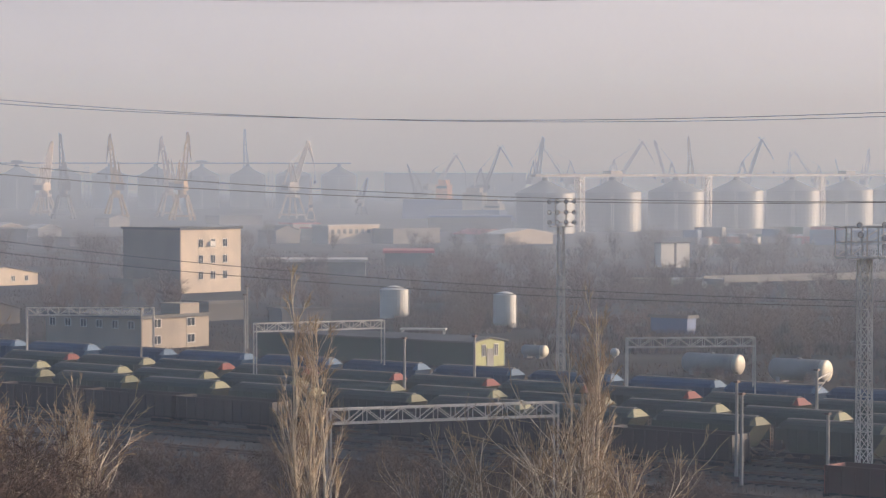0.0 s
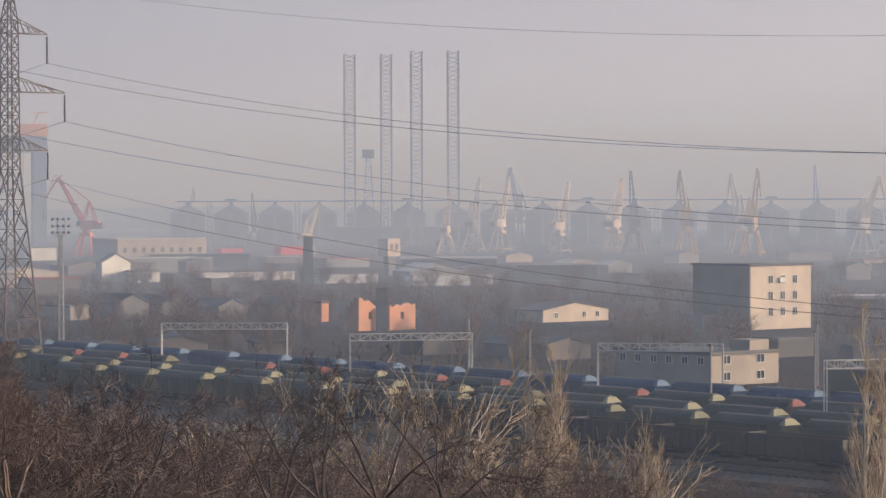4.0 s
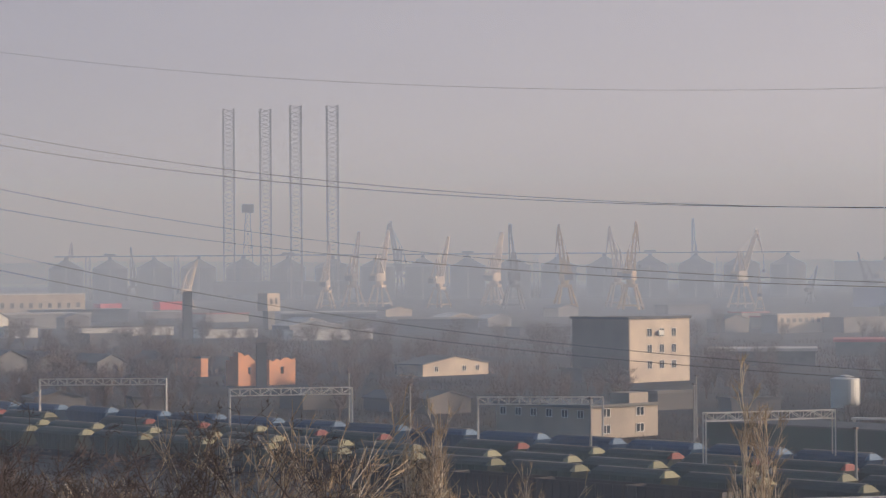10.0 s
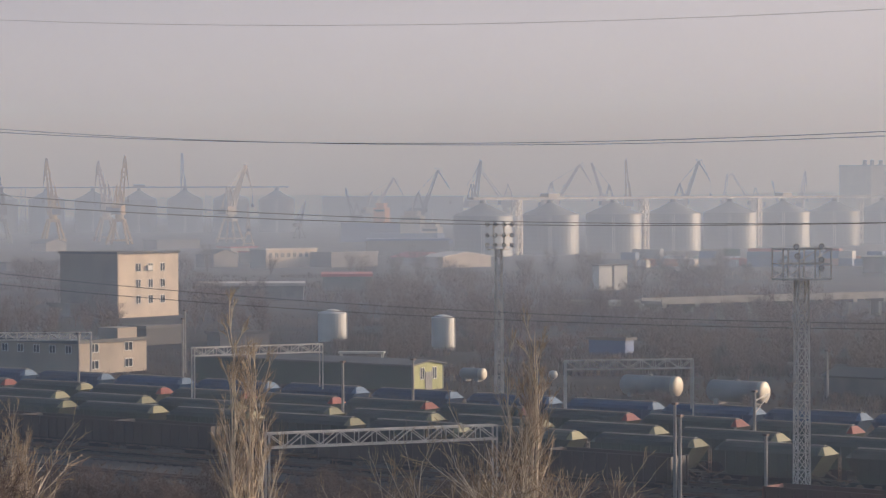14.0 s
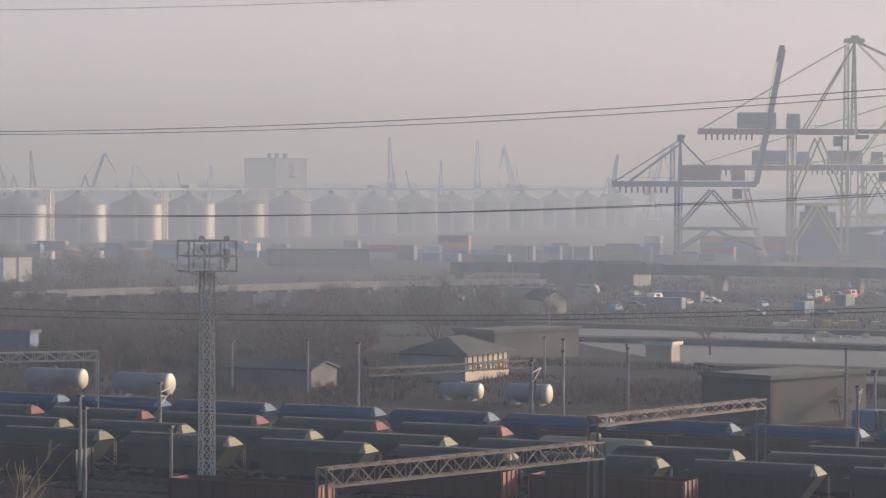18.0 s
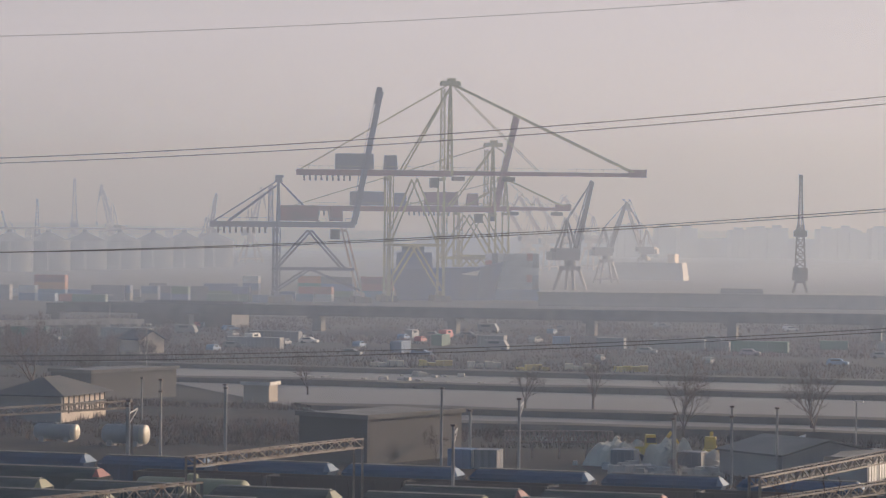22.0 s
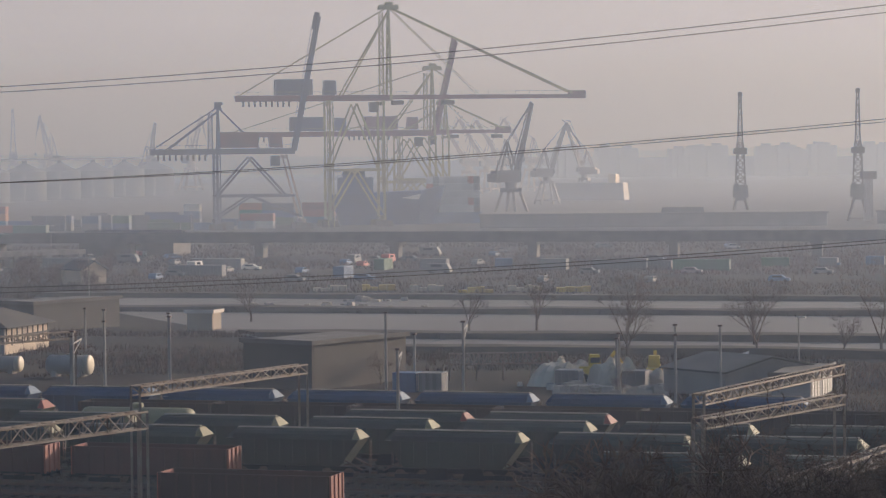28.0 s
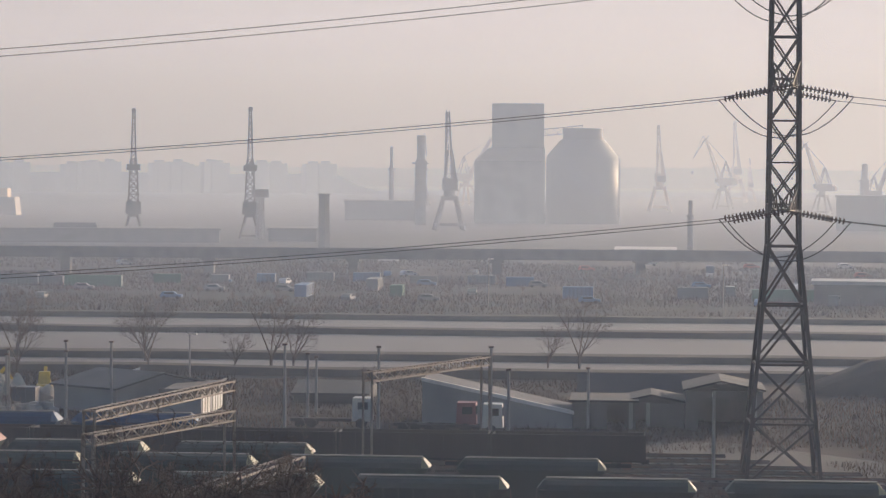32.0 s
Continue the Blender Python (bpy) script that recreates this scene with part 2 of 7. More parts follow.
    "rubble": mat("pale_rubble", (0.45, 0.42, 0.38), 0.9, 0, 1.5, 0.25, (0.3, 0.27, 0.24), 0.4, 0.3, 0.2),
    "scrub": mat("dry_scrub", (0.135, 0.092, 0.066), 0.95, 0, 0.2, 0.3, (0.055, 0.04, 0.032), 0.5, 0, 0.55, True),
    "far_hill": mat("far_shore", (0.10, 0.11, 0.11), 0.95, 0, 0.01, 0.2),
    "lamp": mat("lamp_glass", (0.85, 0.85, 0.85), 0.1, 0.9, 1, 0.02, None, 0.1, 0),
}
CONTAINER = {
    "blue": mat("container_blue", (0.07, 0.15, 0.30), 0.6, 0.1, 0.3, 0.15, (0.06, 0.1, 0.18), 0.3, 0.1, 0.2),
    "red": mat("container_red", (0.36, 0.08, 0.06), 0.6, 0.1, 0.3, 0.15, (0.25, 0.08, 0.06), 0.3, 0.1, 0.2),
    "white": mat("container_white", (0.62, 0.62, 0.62), 0.6, 0.1, 0.3, 0.12, (0.45, 0.43, 0.4), 0.3, 0.1, 0.1),
    "green": mat("container_green", (0.05, 0.14, 0.09), 0.6, 0.1, 0.3, 0.15, None, 0.3, 0.1, 0.2),
    "orange": mat("container_orange", (0.5, 0.2, 0.06), 0.6, 0.1, 0.3, 0.15, None, 0.3, 0.1, 0.2),
    "grey": mat("container_grey", (0.16, 0.17, 0.19), 0.6, 0.1, 0.3, 0.15, None, 0.3, 0.1, 0.2),
}


# ---- building blocks ----
class Geo:
    """Collects boxes, beams, tubes and plates into one mesh."""

    def __init__(self):
        self.v, self.f = [], []

    def add(self, verts, faces):
        o = len(self.v)
        self.v += [tuple(p) for p in verts]
        self.f += [tuple(i + o for i in f) for f in faces]
        return self

    def box(self, x0, y0, z0, x1, y1, z1, taper=0.0):
        t = taper
        return self.add([(x0, y0, z0), (x1, y0, z0), (x1, y1, z0), (x0, y1, z0), (x0 + t, y0 + t, z1), (x1 - t, y0 + t, z1), (x1 - t, y1 - t, z1), (x0 + t, y1 - t, z1)],
                        [(3, 2, 1, 0), (4, 5, 6, 7), (0, 1, 5, 4), (1, 2, 6, 5), (2, 3, 7, 6), (3, 0, 4, 7)])

    def tube(self, a, b, r0, r1=None, sides=4, caps=True):
        a, b = Vector(a), Vector(b)
        r1 = r0 if r1 is None else r1
        d = (b - a)
        if d.length < 1e-6:
            return self
        d.normalize()
        e = d.cross(Vector((0, 0, 1)) if abs(d.z) < 0.95 else Vector((1, 0, 0))).normalized()
        f = d.cross(e)
        ring = [e * math.cos(2 * math.pi * (k + 0.5) / sides) + f * math.sin(2 * math.pi * (k + 0.5) / sides) for k in range(sides)]
        faces = [(k, (k + 1) % sides, sides + (k + 1) % sides, sides + k) for k in range(sides)]
        if caps:
            faces += [tuple(range(sides))[::-1], tuple(range(sides, 2 * sides))]
        return self.add([a + q * r0 for q in ring] + [b + q * r1 for q in ring], faces)

    def beam(self, a, b, w):
        return self.tube(a, b, w * 0.7071)

    def path(self, pts, r, sides=5):
        """One unbroken tube along the points."""
        n, o = len(pts), len(self.v)
        for k, p in enumerate(pts):
            d = (Vector(pts[min(k + 1, n - 1)]) - Vector(pts[max(k - 1, 0)])).normalized()
            e = d.cross(Vector((0, 0, 1))).normalized()
            f = d.cross(e)
            self.v += [tuple(Vector(p) + (e * math.cos(6.2832 * j / sides) + f * math.sin(6.2832 * j / sides)) * r) for j in range(sides)]
        for k in range(n - 1):
            self.f += [(o + k * sides + j, o + k * sides + (j + 1) % sides, o + (k + 1) * sides + (j + 1) % sides, o + (k + 1) * sides + j) for j in range(sides)]
        return self

    def lathe(self, profile, sides=24, at=(0, 0, 0), axis="z"):
        vs, fs = [], []
        for r, h in profile:
            for k in range(sides):
                c, s = math.cos(2 * math.pi * k / sides) * r, math.sin(2 * math.pi * k / sides) * r
                vs.append({"z": (at[0] + c, at[1] + s, at[2] + h), "x": (at[0] + h, at[1] + c, at[2] + s), "y": (at[0] + s, at[1] + h, at[2] + c)}[axis])
        for j in range(len(profile) - 1):
            for k in range(sides):
                fs.append((j * sides + k, j * sides + (k + 1) % sides, (j + 1) * sides + (k + 1) % sides, (j + 1) * sides + k))
        fs += [tuple(range(sides))[::-1], tuple(range((len(profile) - 1) * sides, len(profile) * sides))]
        return self.add(vs, fs)

    def prism(self, outline, x0, x1):
        """An outline in y, z drawn out along x."""
        n = len(outline)
        return self.add([(x0, y, z) for y, z in outline] + [(x1, y, z) for y, z in outline],
                        [tuple(range(n))[::-1], tuple(range(n, 2 * n))] + [(k, (k + 1) % n, n + (k + 1) % n, n + k) for k in range(n)])

    def column(self, w0, w1, h, n, t, z0=0.0, cx=0.0, cy=0.0, cross=True, legs=True):
        """A square lattice column with its legs and braces."""
        def corner(k, z):
            s = (w0 + (w1 - w0) * (z - z0) / h) / 2
            return (cx + s * (1, 1, -1, -1)[k], cy + s * (1, -1, -1, 1)[k], z)
        for k in range(4 if legs else 0):
            self.beam(corner(k, z0), corner(k, z0 + h), t)
        for j in range(n):
            a, b = z0 + h * j / n, z0 + h * (j + 1) / n
            for k in range(4):
                self.beam(corner(k, a), corner((k + 1) % 4, b), t * 0.6)
                if cross:
                    self.beam(corner((k + 1) % 4, a), corner(k, b), t * 0.6)
                self.beam(corner(k, b), corner((k + 1) % 4, b), t * 0.6)
        return self

    def truss(self, a, b, w, h, n, t):
        """A box truss from a to b, hung below the line of its top chords."""
        a, b = Vector(a), Vector(b)
        d = (b - a).normalized()
        s = d.cross(Vector((0, 0, 1))).normalized() * w / 2
        z = Vector((0, 0, -h))
        for q in (s, -s, s + z, -s + z):
            self.beam(a + q, b + q, t)
        for j in range(n + 1):
            p = a.lerp(b, j / n)
            for q in (s, -s):
                self.beam(p + q, p + q + z, t * 0.6)
                if j < n:
                    r = a.lerp(b, (j + 1) / n)
                    self.beam(p + q + (z if j % 2 else Vector()), r + q + (Vector() if j % 2 else z), t * 0.6)
            self.beam(p + s, p - s, t * 0.6)
            if j < n:
                self.beam(p + s, a.lerp(b, (j + 1) / n) - s, t * 0.6)
        return self

    def mesh(self, name, material, smooth=False):
        me = bpy.data.meshes.new(name)
        me.from_pydata(self.v, [], self.f)
        me.materials.append(material)
        if smooth:
            me.polygons.foreach_set("use_smooth", [True] * len(me.polygons))
        me.update()
        return me


TRACK = math.degrees(math.atan2(-0.632, 0.775))  # the bearing of the tracks, along which the buildings stand


def thing(name, at, turn=0.0, label="", category="", group="", kind="", scale=1.0):
    ob = new(name)
    ob.empty_display_size = 0.5
    ob.matrix_basis = pose(*at, 0, 0, turn) @ Matrix.Diagonal((scale, scale, scale, 1))
    return tagged(ob, label, category, group, kind)


def part(name, geo, material, parent, label="", at=None, turn=0.0, smooth=False):
    data = geo if isinstance(geo, bpy.types.Mesh) else geo.mesh(name, material, smooth)
    ob = new(name, data)
    ob.parent = parent
    if at:
        ob.matrix_basis = pose(*at, 0, 0, turn)
    return tagged(ob, label)


def solid(name, geo, material, label="", category="", group="", kind="", at=(0, 0, 0), turn=0.0, smooth=False):
    ob = new(name, geo if isinstance(geo, bpy.types.Mesh) else geo.mesh(name, material, smooth))
    ob.matrix_basis = pose(*at, 0, 0, turn)
    return tagged(ob, label, category, group, kind)


def on_track(c, x):
    """The place at x on the line of slope -0.815 that meets x = 0 at y = c."""
    return x, c - 0.815 * x


def polar(azimuth, distance, z=0.0):
    return distance * math.sin(radians(azimuth)), distance * math.cos(radians(azimuth)), z


# ---- ground ----
def rise(x, y):
    """Height of the slope below the camera, fuller on the north side; the harbour plain is level."""
    d = math.hypot(x, y)
    s = max(0.0, min(1.0, (188.0 - d) / 163.0))
    full = max(0.0, min(1.0, (9.0 - math.degrees(math.atan2(x, max(y, 0.01)))) / 8.0))
    n = noise.noise(Vector((x * 0.03, y * 0.03, 0))) * 1.2 * min(1, s * 4)
    return 22.0 * (full * s + (1 - full) * (0.35 * s + 0.65 * s * s)) + n


def make_ground():
    geo = Geo()
    rings = [0, 6, 12, 20, 30, 40, 50, 60, 70, 80, 90, 100, 110, 120, 130, 140, 150, 160, 170, 180, 190, 240, 400, 800, 1600, 3000, 4900]
    n = 96
    for r in rings:
        for k in range(n):
            a = 2 * math.pi * k / n
            x, y = math.sin(a) * r, math.cos(a) * r
            geo.v.append((x, y, rise(x, y) if r < 186 else 0.0))
    for j in range(len(rings) - 1):
        for k in range(n):
            geo.f.append((j * n + k, (j + 1) * n + k, (j + 1) * n + (k + 1) % n, j * n + (k + 1) % n))
    me = geo.mesh("ground", M["grass"], True)
    solid("ground", me, None, "dry brown winter grass on a slope and a level plain", "ground", kind="structure")


# dry soil and grass have next to no sheen
for k_ in ("grass", "dike"):
    M[k_].node_tree.nodes["Principled BSDF"].inputs["Specular IOR Level"].default_value = 0.1
make_ground()
u_dir, v_dir = Vector((0.775, -0.632, 0)), Vector((0.632, 0.775, 0))


def strip(name, c0, c1, x0, x1, z, material, label, category, step=12, bank=0.0, seed=0):
    """A long strip of ground beside the tracks, between two lines; bank: its height as a dike."""
    geo, n = Geo(), int((x1 - x0) / step)
    for k in range(n + 1):
        x = x0 + (x1 - x0) * k / n
        w = noise.noise(Vector((x * 0.02, c0 * 0.1, seed))) * 3
        h = bank * (1 + 0.35 * noise.noise(Vector((x * 0.05, c0, 3))))
        for c, zz in ((c0 + w, -0.3), (c0 + w + 1.5, z + h), (c1 + w - 1.5, z + h), (c1 + w, -0.3)):
            geo.v.append((*on_track(c, x), zz))
    for k in range(n):
        for j in range(3):
            geo.f.append((k * 4 + j, (k + 1) * 4 + j, (k + 1) * 4 + j + 1, k * 4 + j + 1))
    return solid(name, geo, material, label, category, kind="structure")


strip("yard_ballast", 233, 345, -200, 175, 0.05, M["ballast"], "black oily ballast of a railway yard", "ground")
for c0, c1 in ((448, 608),):
    strip("pond_bed", c0, c1, 128, 420, 0.10 + 0.0001 * c0, M["mud"], "pale dried mud of a drained settling basin", "ground")
for c0, c1 in ((442, 451), (477, 487), (550, 560), (604, 613)):
    strip("dike", c0, c1, 128, 420, 0.0, M["dike"], "low dark earth dike between settling basins", "ground", step=6, bank=1.0)

TRACKS = (324.0, 318.0, 312.0, 306.5, 301.0, 294.5, 287.5, 280.0, 274.0, 268.5, 259.5, 252.0, 239.5)


def railway_track(c, x0, x1):
    t = thing("railway_track", (*on_track(c, (x0 + x1) / 2), 0), TRACK, "steel rails on dark sleepers in oily ballast", "railway track", "tracks of the yard", "structure")
    half = (x1 - x0) / 2 / 0.775
    for s in (-0.76, 0.76):
        part("rail", Geo().box(-half, s - 0.04, 0.18, half, s + 0.04, 0.36), M["dark_steel"], t)
    geo = Geo()
    for k in range(int(2 * half / 1.2)):
        x = -half + 1.2 * k
        geo.box(x, -1.3, 0.04, x + 0.28, 1.3, 0.18)
    part("sleepers", geo, M["black"], t)["kind"] = "stuff"


for c in TRACKS:
    railway_track(c, -185 if c > 262 else -60, 165)


# ---- wagons ----
def bogie(parent, x):
    b = part("bogie", Geo().box(x - 1.3, -0.95, 0.62, x + 1.3, -0.8, 0.95).box(x - 1.3, 0.8, 0.62, x + 1.3, 0.95, 0.95).box(x - 0.25, -0.95, 0.6, x + 0.25, 0.95, 1.0), M["black"], parent)
    for dx in (-0.9, 0.9):
        part("wheelset", Geo().lathe([(0.47, -0.80), (0.45, -0.68), (0.09, -0.66), (0.09, 0.66), (0.45, 0.68), (0.47, 0.80)], 14, (x + dx, 0, 0.83), "y"), M["dark_steel"], b)


def end_gear(parent, x, s):
    g = Geo().box(x - 0.15, -1.25, 0.98, x + 0.15, 1.25, 1.2)
    for y in (-0.9, 0.9):
        g.lathe([(0.1, 0), (0.1, 0.45 * s), (0.22, 0.47 * s), (0.22, 0.52 * s)], 10, (x, y, 1.08), "x")
    part("buffer_beam", g, M["black"], parent)


def hopper(name, paint, end_paint, label, L=11.7):
    t = thing(name, (0, 0, -900), 0, label, "railway wagon", "wagons in the yard")
    h, e = L / 2, 1.9
    roof = [(-1.42, 3.55), (-1.25, 3.92), (-0.75, 4.18), (0, 4.27), (0.75, 4.18), (1.25, 3.92), (1.42, 3.55)]
    part("body", Geo().add([(-h + e, -1.45, 1.5), (h - e, -1.45, 1.5), (h - e, 1.45, 1.5), (-h + e, 1.45, 1.5), (-h + 0.35, -1.45, 3.56), (h - 0.35, -1.45, 3.56), (h - 0.35, 1.45, 3.56), (-h + 0.35, 1.45, 3.56)],
                             [(3, 2, 1, 0), (4, 5, 6, 7), (0, 1, 5, 4), (1, 2, 6, 5), (2, 3, 7, 6), (3, 0, 4, 7)]), M[paint], t)
    part("roof", Geo().prism(roof, -h + 0.9, h - 0.9), M[paint], t)
    n = 9
    ribs = Geo()
    for k in range(n):
        x = -h + 1.6 + (L - 3.2) * k / (n - 1)
        for y in (-1.51, 1.45):
            ribs.box(x - 0.06, y, 1.7, x + 0.06, y + 0.06, 3.6)
    part("ribbing", ribs, M[paint], t)["kind"] = "stuff"
    part("walkway", Geo().box(-h + 0.9, -0.28, 4.30, h - 0.9, 0.28, 4.36), M["walkway"], t, "pale roof walkway")
    for s in (-1, 1):
        xo, xi, xr = (h - 0.28) * s, (h - 0.8) * s, (h - 0.95) * s
        v = [(xo, -1.2, 3.58), (xo, 1.2, 3.58), (xi, 0.6, 4.2), (xi, -0.6, 4.2), (xr, -1.4, 3.62), (xr, 1.4, 3.62), (xr, 0.6, 4.24), (xr, -0.6, 4.24)]
        f = [(0, 1, 2, 3), (0, 3, 7, 4), (1, 5, 6, 2), (3, 2, 6, 7), (0, 4, 5, 1)]
        part("end_hood", Geo().add(v, f), M[end_paint if s > 0 else paint], t, "sloping painted end hood" if s > 0 else "")
        lad = Geo()
        for y in (0.95, 1.35):
            lad.beam(((h - 0.2) * s, y, 1.2), ((h - 0.2) * s, y, 3.4), 0.06)
        for k in range(6):
            lad.beam(((h - 0.2) * s, 0.95, 1.4 + 0.36 * k), ((h - 0.2) * s, 1.35, 1.4 + 0.36 * k), 0.05)
        for y in (-1.2, 1.2):
            lad.beam(((h - 0.15) * s, y, 1.2), ((h - e) * s, y, 2.1), 0.12)
        part("ladder", lad, M["dark_steel"], t)
        end_gear(t, (h - 0.15) * s, s)
        bogie(t, (h - 2.3) * s)
    part("underframe", Geo().box(-h + 0.1, -0.5, 1.0, h - 0.1, 0.5, 1.35).box(-h + e + 1.5, -1.0, 0.55, -0.6, 1.0, 1.5, 0.3).box(0.6, -1.0, 0.55, h - e - 1.5, 1.0, 1.5, 0.3), M["black"], t)
    return t


def gondola(name, paint, end_paint, label, L=12.8, top=3.3):
    t = thing(name, (0, 0, -900), 0, label, "railway wagon", "wagons in the yard")
    h = L / 2
    part("floor", Geo().box(-h, -1.45, 1.15, h, 1.45, 1.3), M["black"], t)
    for y in (-1.5, 1.42):
        part("side_wall", Geo().box(-h, y, 1.3, h, y + 0.08, top).box(-h, y - 0.05, top, h, y + 0.13, top + 0.12), M[paint], t)
    ribs = Geo()
    for k in range(11):
        x = -h + 0.15 + (L - 0.3) * k / 10
        for y in (-1.6, 1.5):
            ribs.box(x - 0.08, y, 1.2, x + 0.08, y + 0.1, top)
    part("ribbing", ribs, M[paint], t)["kind"] = "stuff"
    for s in (-1, 1):
        w = Geo().box(h * s - 0.05, -1.42, 1.3, h * s + 0.05, 1.42, top + 0.1)
        for y in (-1.3, -0.45, 0.45, 1.3):
            w.box(h * s - 0.14 * (s < 0), y - 0.1, 1.2, h * s + 0.14 * (s > 0), y + 0.1, top + 0.1)
        part("end_wall", w, M[end_paint], t, "ribbed painted end wall")
        end_gear(t, (h - 0.1) * s, s)
        bogie(t, (h - 2.4) * s)
    return t


def boxcar(name, paint, label, L=12.6):
    t = thing(name, (0, 0, -900), 0, label, "railway wagon", "wagons in the yard")
    h = L / 2
    part("body", Geo().box(-h, -1.42, 1.1, h, 1.42, 3.7), M[paint], t)
    part("roof", Geo().prism([(-1.5, 3.7), (-1.2, 4.0), (0, 4.25), (1.2, 4.0), (1.5, 3.7)], -h - 0.05, h + 0.05), M["walkway"], t, "pale curved roof")
    part("door", Geo().box(-1.3, -1.5, 1.2, 1.3, -1.43, 3.6), M[paint], t)
    for s in (-1, 1):
        w = Geo()
        for y in (-1.25, -0.42, 0.42, 1.25):
            w.box(h * s - 0.1, y - 0.1, 1.1, h * s + 0.1, y + 0.1, 3.75)
        part("end_ribs", w, M["end_red"], t, "orange red end ribs")
        part("end_plate", Geo().box(h * s - 0.03, -1.36, 1.15, h * s + 0.03, 1.36, 3.95), M["end_red"], t, "orange red end plate")
        end_gear(t, (h - 0.1) * s, s)
        bogie(t, (h - 2.4) * s)
    return t


def tank_wagon(name, label, paint="cream", L=12.0):
    t = thing(name, (0, 0, -900), 0, label, "railway wagon", "wagons in the yard")
    h = L / 2
    part("barrel", Geo().lathe([(0.3, -h), (0.95, -h + 0.1), (1.35, -h + 0.35), (1.45, -h + 0.7), (1.45, h - 0.7), (1.35, h - 0.35), (0.95, h - 0.1), (0.3, h)], 28, (0, 0, 2.75), "x"), M[paint], t, smooth=True)
    part("dome", Geo().lathe([(0.5, 0), (0.5, 0.35), (0.3, 0.45)], 16, (0, 0, 4.15)), M[paint], t)
    part("frame", Geo().box(-h - 0.3, -0.6, 1.0, h + 0.3, 0.6, 1.3), M["black"], t)
    for x in (-h * 0.6, h * 0.6):
        part("saddle", Geo().box(x - 0.25, -1.2, 1.2, x + 0.25, 1.2, 1.75), M["black"], t)
    for s in (-1, 1):
        end_gear(t, (h + 0.2) * s, s)
        bogie(t, (h - 1.6) * s)
    return t


WAGON = {
    "blue": hopper("hopper_wagon", "hopper_blue", "end_blue", "blue covered hopper wagon with pale blue end hoods"),
    "green": hopper("hopper_wagon", "hopper_green", "end_yellow", "dark green grain hopper wagon with pale yellow end hoods"),
    "grey": hopper("hopper_wagon", "hopper_green", "end_red", "dark green grain hopper wagon with orange red end hoods"),
    "dark": gondola("gondola_wagon", "hopper_brown", "hopper_brown", "dark sooty open gondola wagon with ribbed sides"),
    "red": gondola("gondola_wagon", "red_wagon", "end_red", "red brown gondola wagon with orange red end wall"),
    "box": boxcar("boxcar", "red_wagon", "red brown covered boxcar with pale curved roof"),
    "tank": tank_wagon("tank_wagon", "olive tank wagon with yellow rounded ends on black frame", "end_yellow", 10.5),
}


def train(c, x0, kinds, pitch=13.55):
    """A cut of coupled wagons on the track c, from x0 on."""
    for k, kind in enumerate(kinds.split()):
        if kind != "-":
            copy_thing(WAGON[kind], pose(*on_track(c, x0 + 0.775 * pitch * k), 0, 0, 0, TRACK))


train(312.0, 24.5, "blue " * 11, 12.2)
train(312.0, -182.0, "blue " * 20, 13.33)
train(306.5, 64.0, "- dark dark dark dark dark dark dark dark", 13.2)
train(294.5, -165.0, "grey green grey grey green - grey grey green grey grey - grey green grey grey grey grey grey grey grey grey grey grey", 12.6)
train(288.5, 69.0, "tank - grey grey", 12.2)
train(280.0, -151.5, "green " * 27, 13.15)
train(268.5, -128.6, "green " * 26, 13.12)
train(252.0, 92.0, "green " * 5, 13.12)
train(259.5, -62.0, "dark dark dark dark dark - dark dark dark - - red", 13.3)
train(259.5, 63.2, "red", 13.3)
train(239.5, 35.2, "red - red", 18.5)
for ob in list(WAGON.values()):
    for o in (*ob.children_recursive, ob):
        bpy.data.objects.remove(o)


# ---- signal gantries, masts and poles ----
def signal_gantry(a, b, h, depth=0.9, paint="steel"):
    """A lattice bridge over the tracks on four posts."""
    a, b = Vector((*a, 0)), Vector((*b, 0))
    mid = (a + b) / 2
    t = thing("signal_gantry", tuple(mid), 0, "pale galvanised lattice gantry bridge over railway tracks", "signal gantry", "gantries over the tracks")
    a, b = a - mid, b - mid
    n = max(8, int((b - a).length / 1.3))
    part("lattice_bridge", Geo().truss(a + Vector((0, 0, h)), b + Vector((0, 0, h)), 0.9, depth, n, 0.12), M[paint], t)
    s = (b - a).normalized().cross(Vector((0, 0, 1))) * 0.4
    for p in (a, b):
        for q in (s, -s):
            part("post", Geo().beam(p + q, p + q + Vector((0, 0, h)), 0.15), M[paint], t)
    return t


signal_gantry((-51.3, 344.4), (-35.7, 344.5), 9)
signal_gantry((-20.8, 309.1), (-6.8, 316.2), 9)
signal_gantry((-8.1, 198.1), (8.3, 204.5), 9, 1.0)
signal_gantry((18.6, 282.3), (31.7, 284.3), 9)
signal_gantry((31.7, 164.1), (53.2, 178.0), 9, 1.1, "aged_steel")
signal_gantry((58.5, 197.5), (76.6, 211.3), 9, 0.7, "aged_steel")
signal_gantry((91.1, 171.1), (113.2, 189.3), 9, 0.7, "aged_steel")
signal_gantry((87.8, 165.1), (105.4, 176.2), 8, 0.7, "aged_steel")
signal_gantry((71.2, 124.5), (87.3, 138.2), 9, 0.7, "aged_steel")
signal_gantry((127.5, 191.1), (147.6, 202.2), 9, 0.7, "aged_steel")
signal_gantry((-124.2, 396.5), (-105.8, 399.4), 9)
signal_gantry((-88.0, 365.1), (-72.5, 371.1), 9)
signal_gantry((56.1, 267.7), (75.7, 277.6), 8, 0.7, "aged_steel")


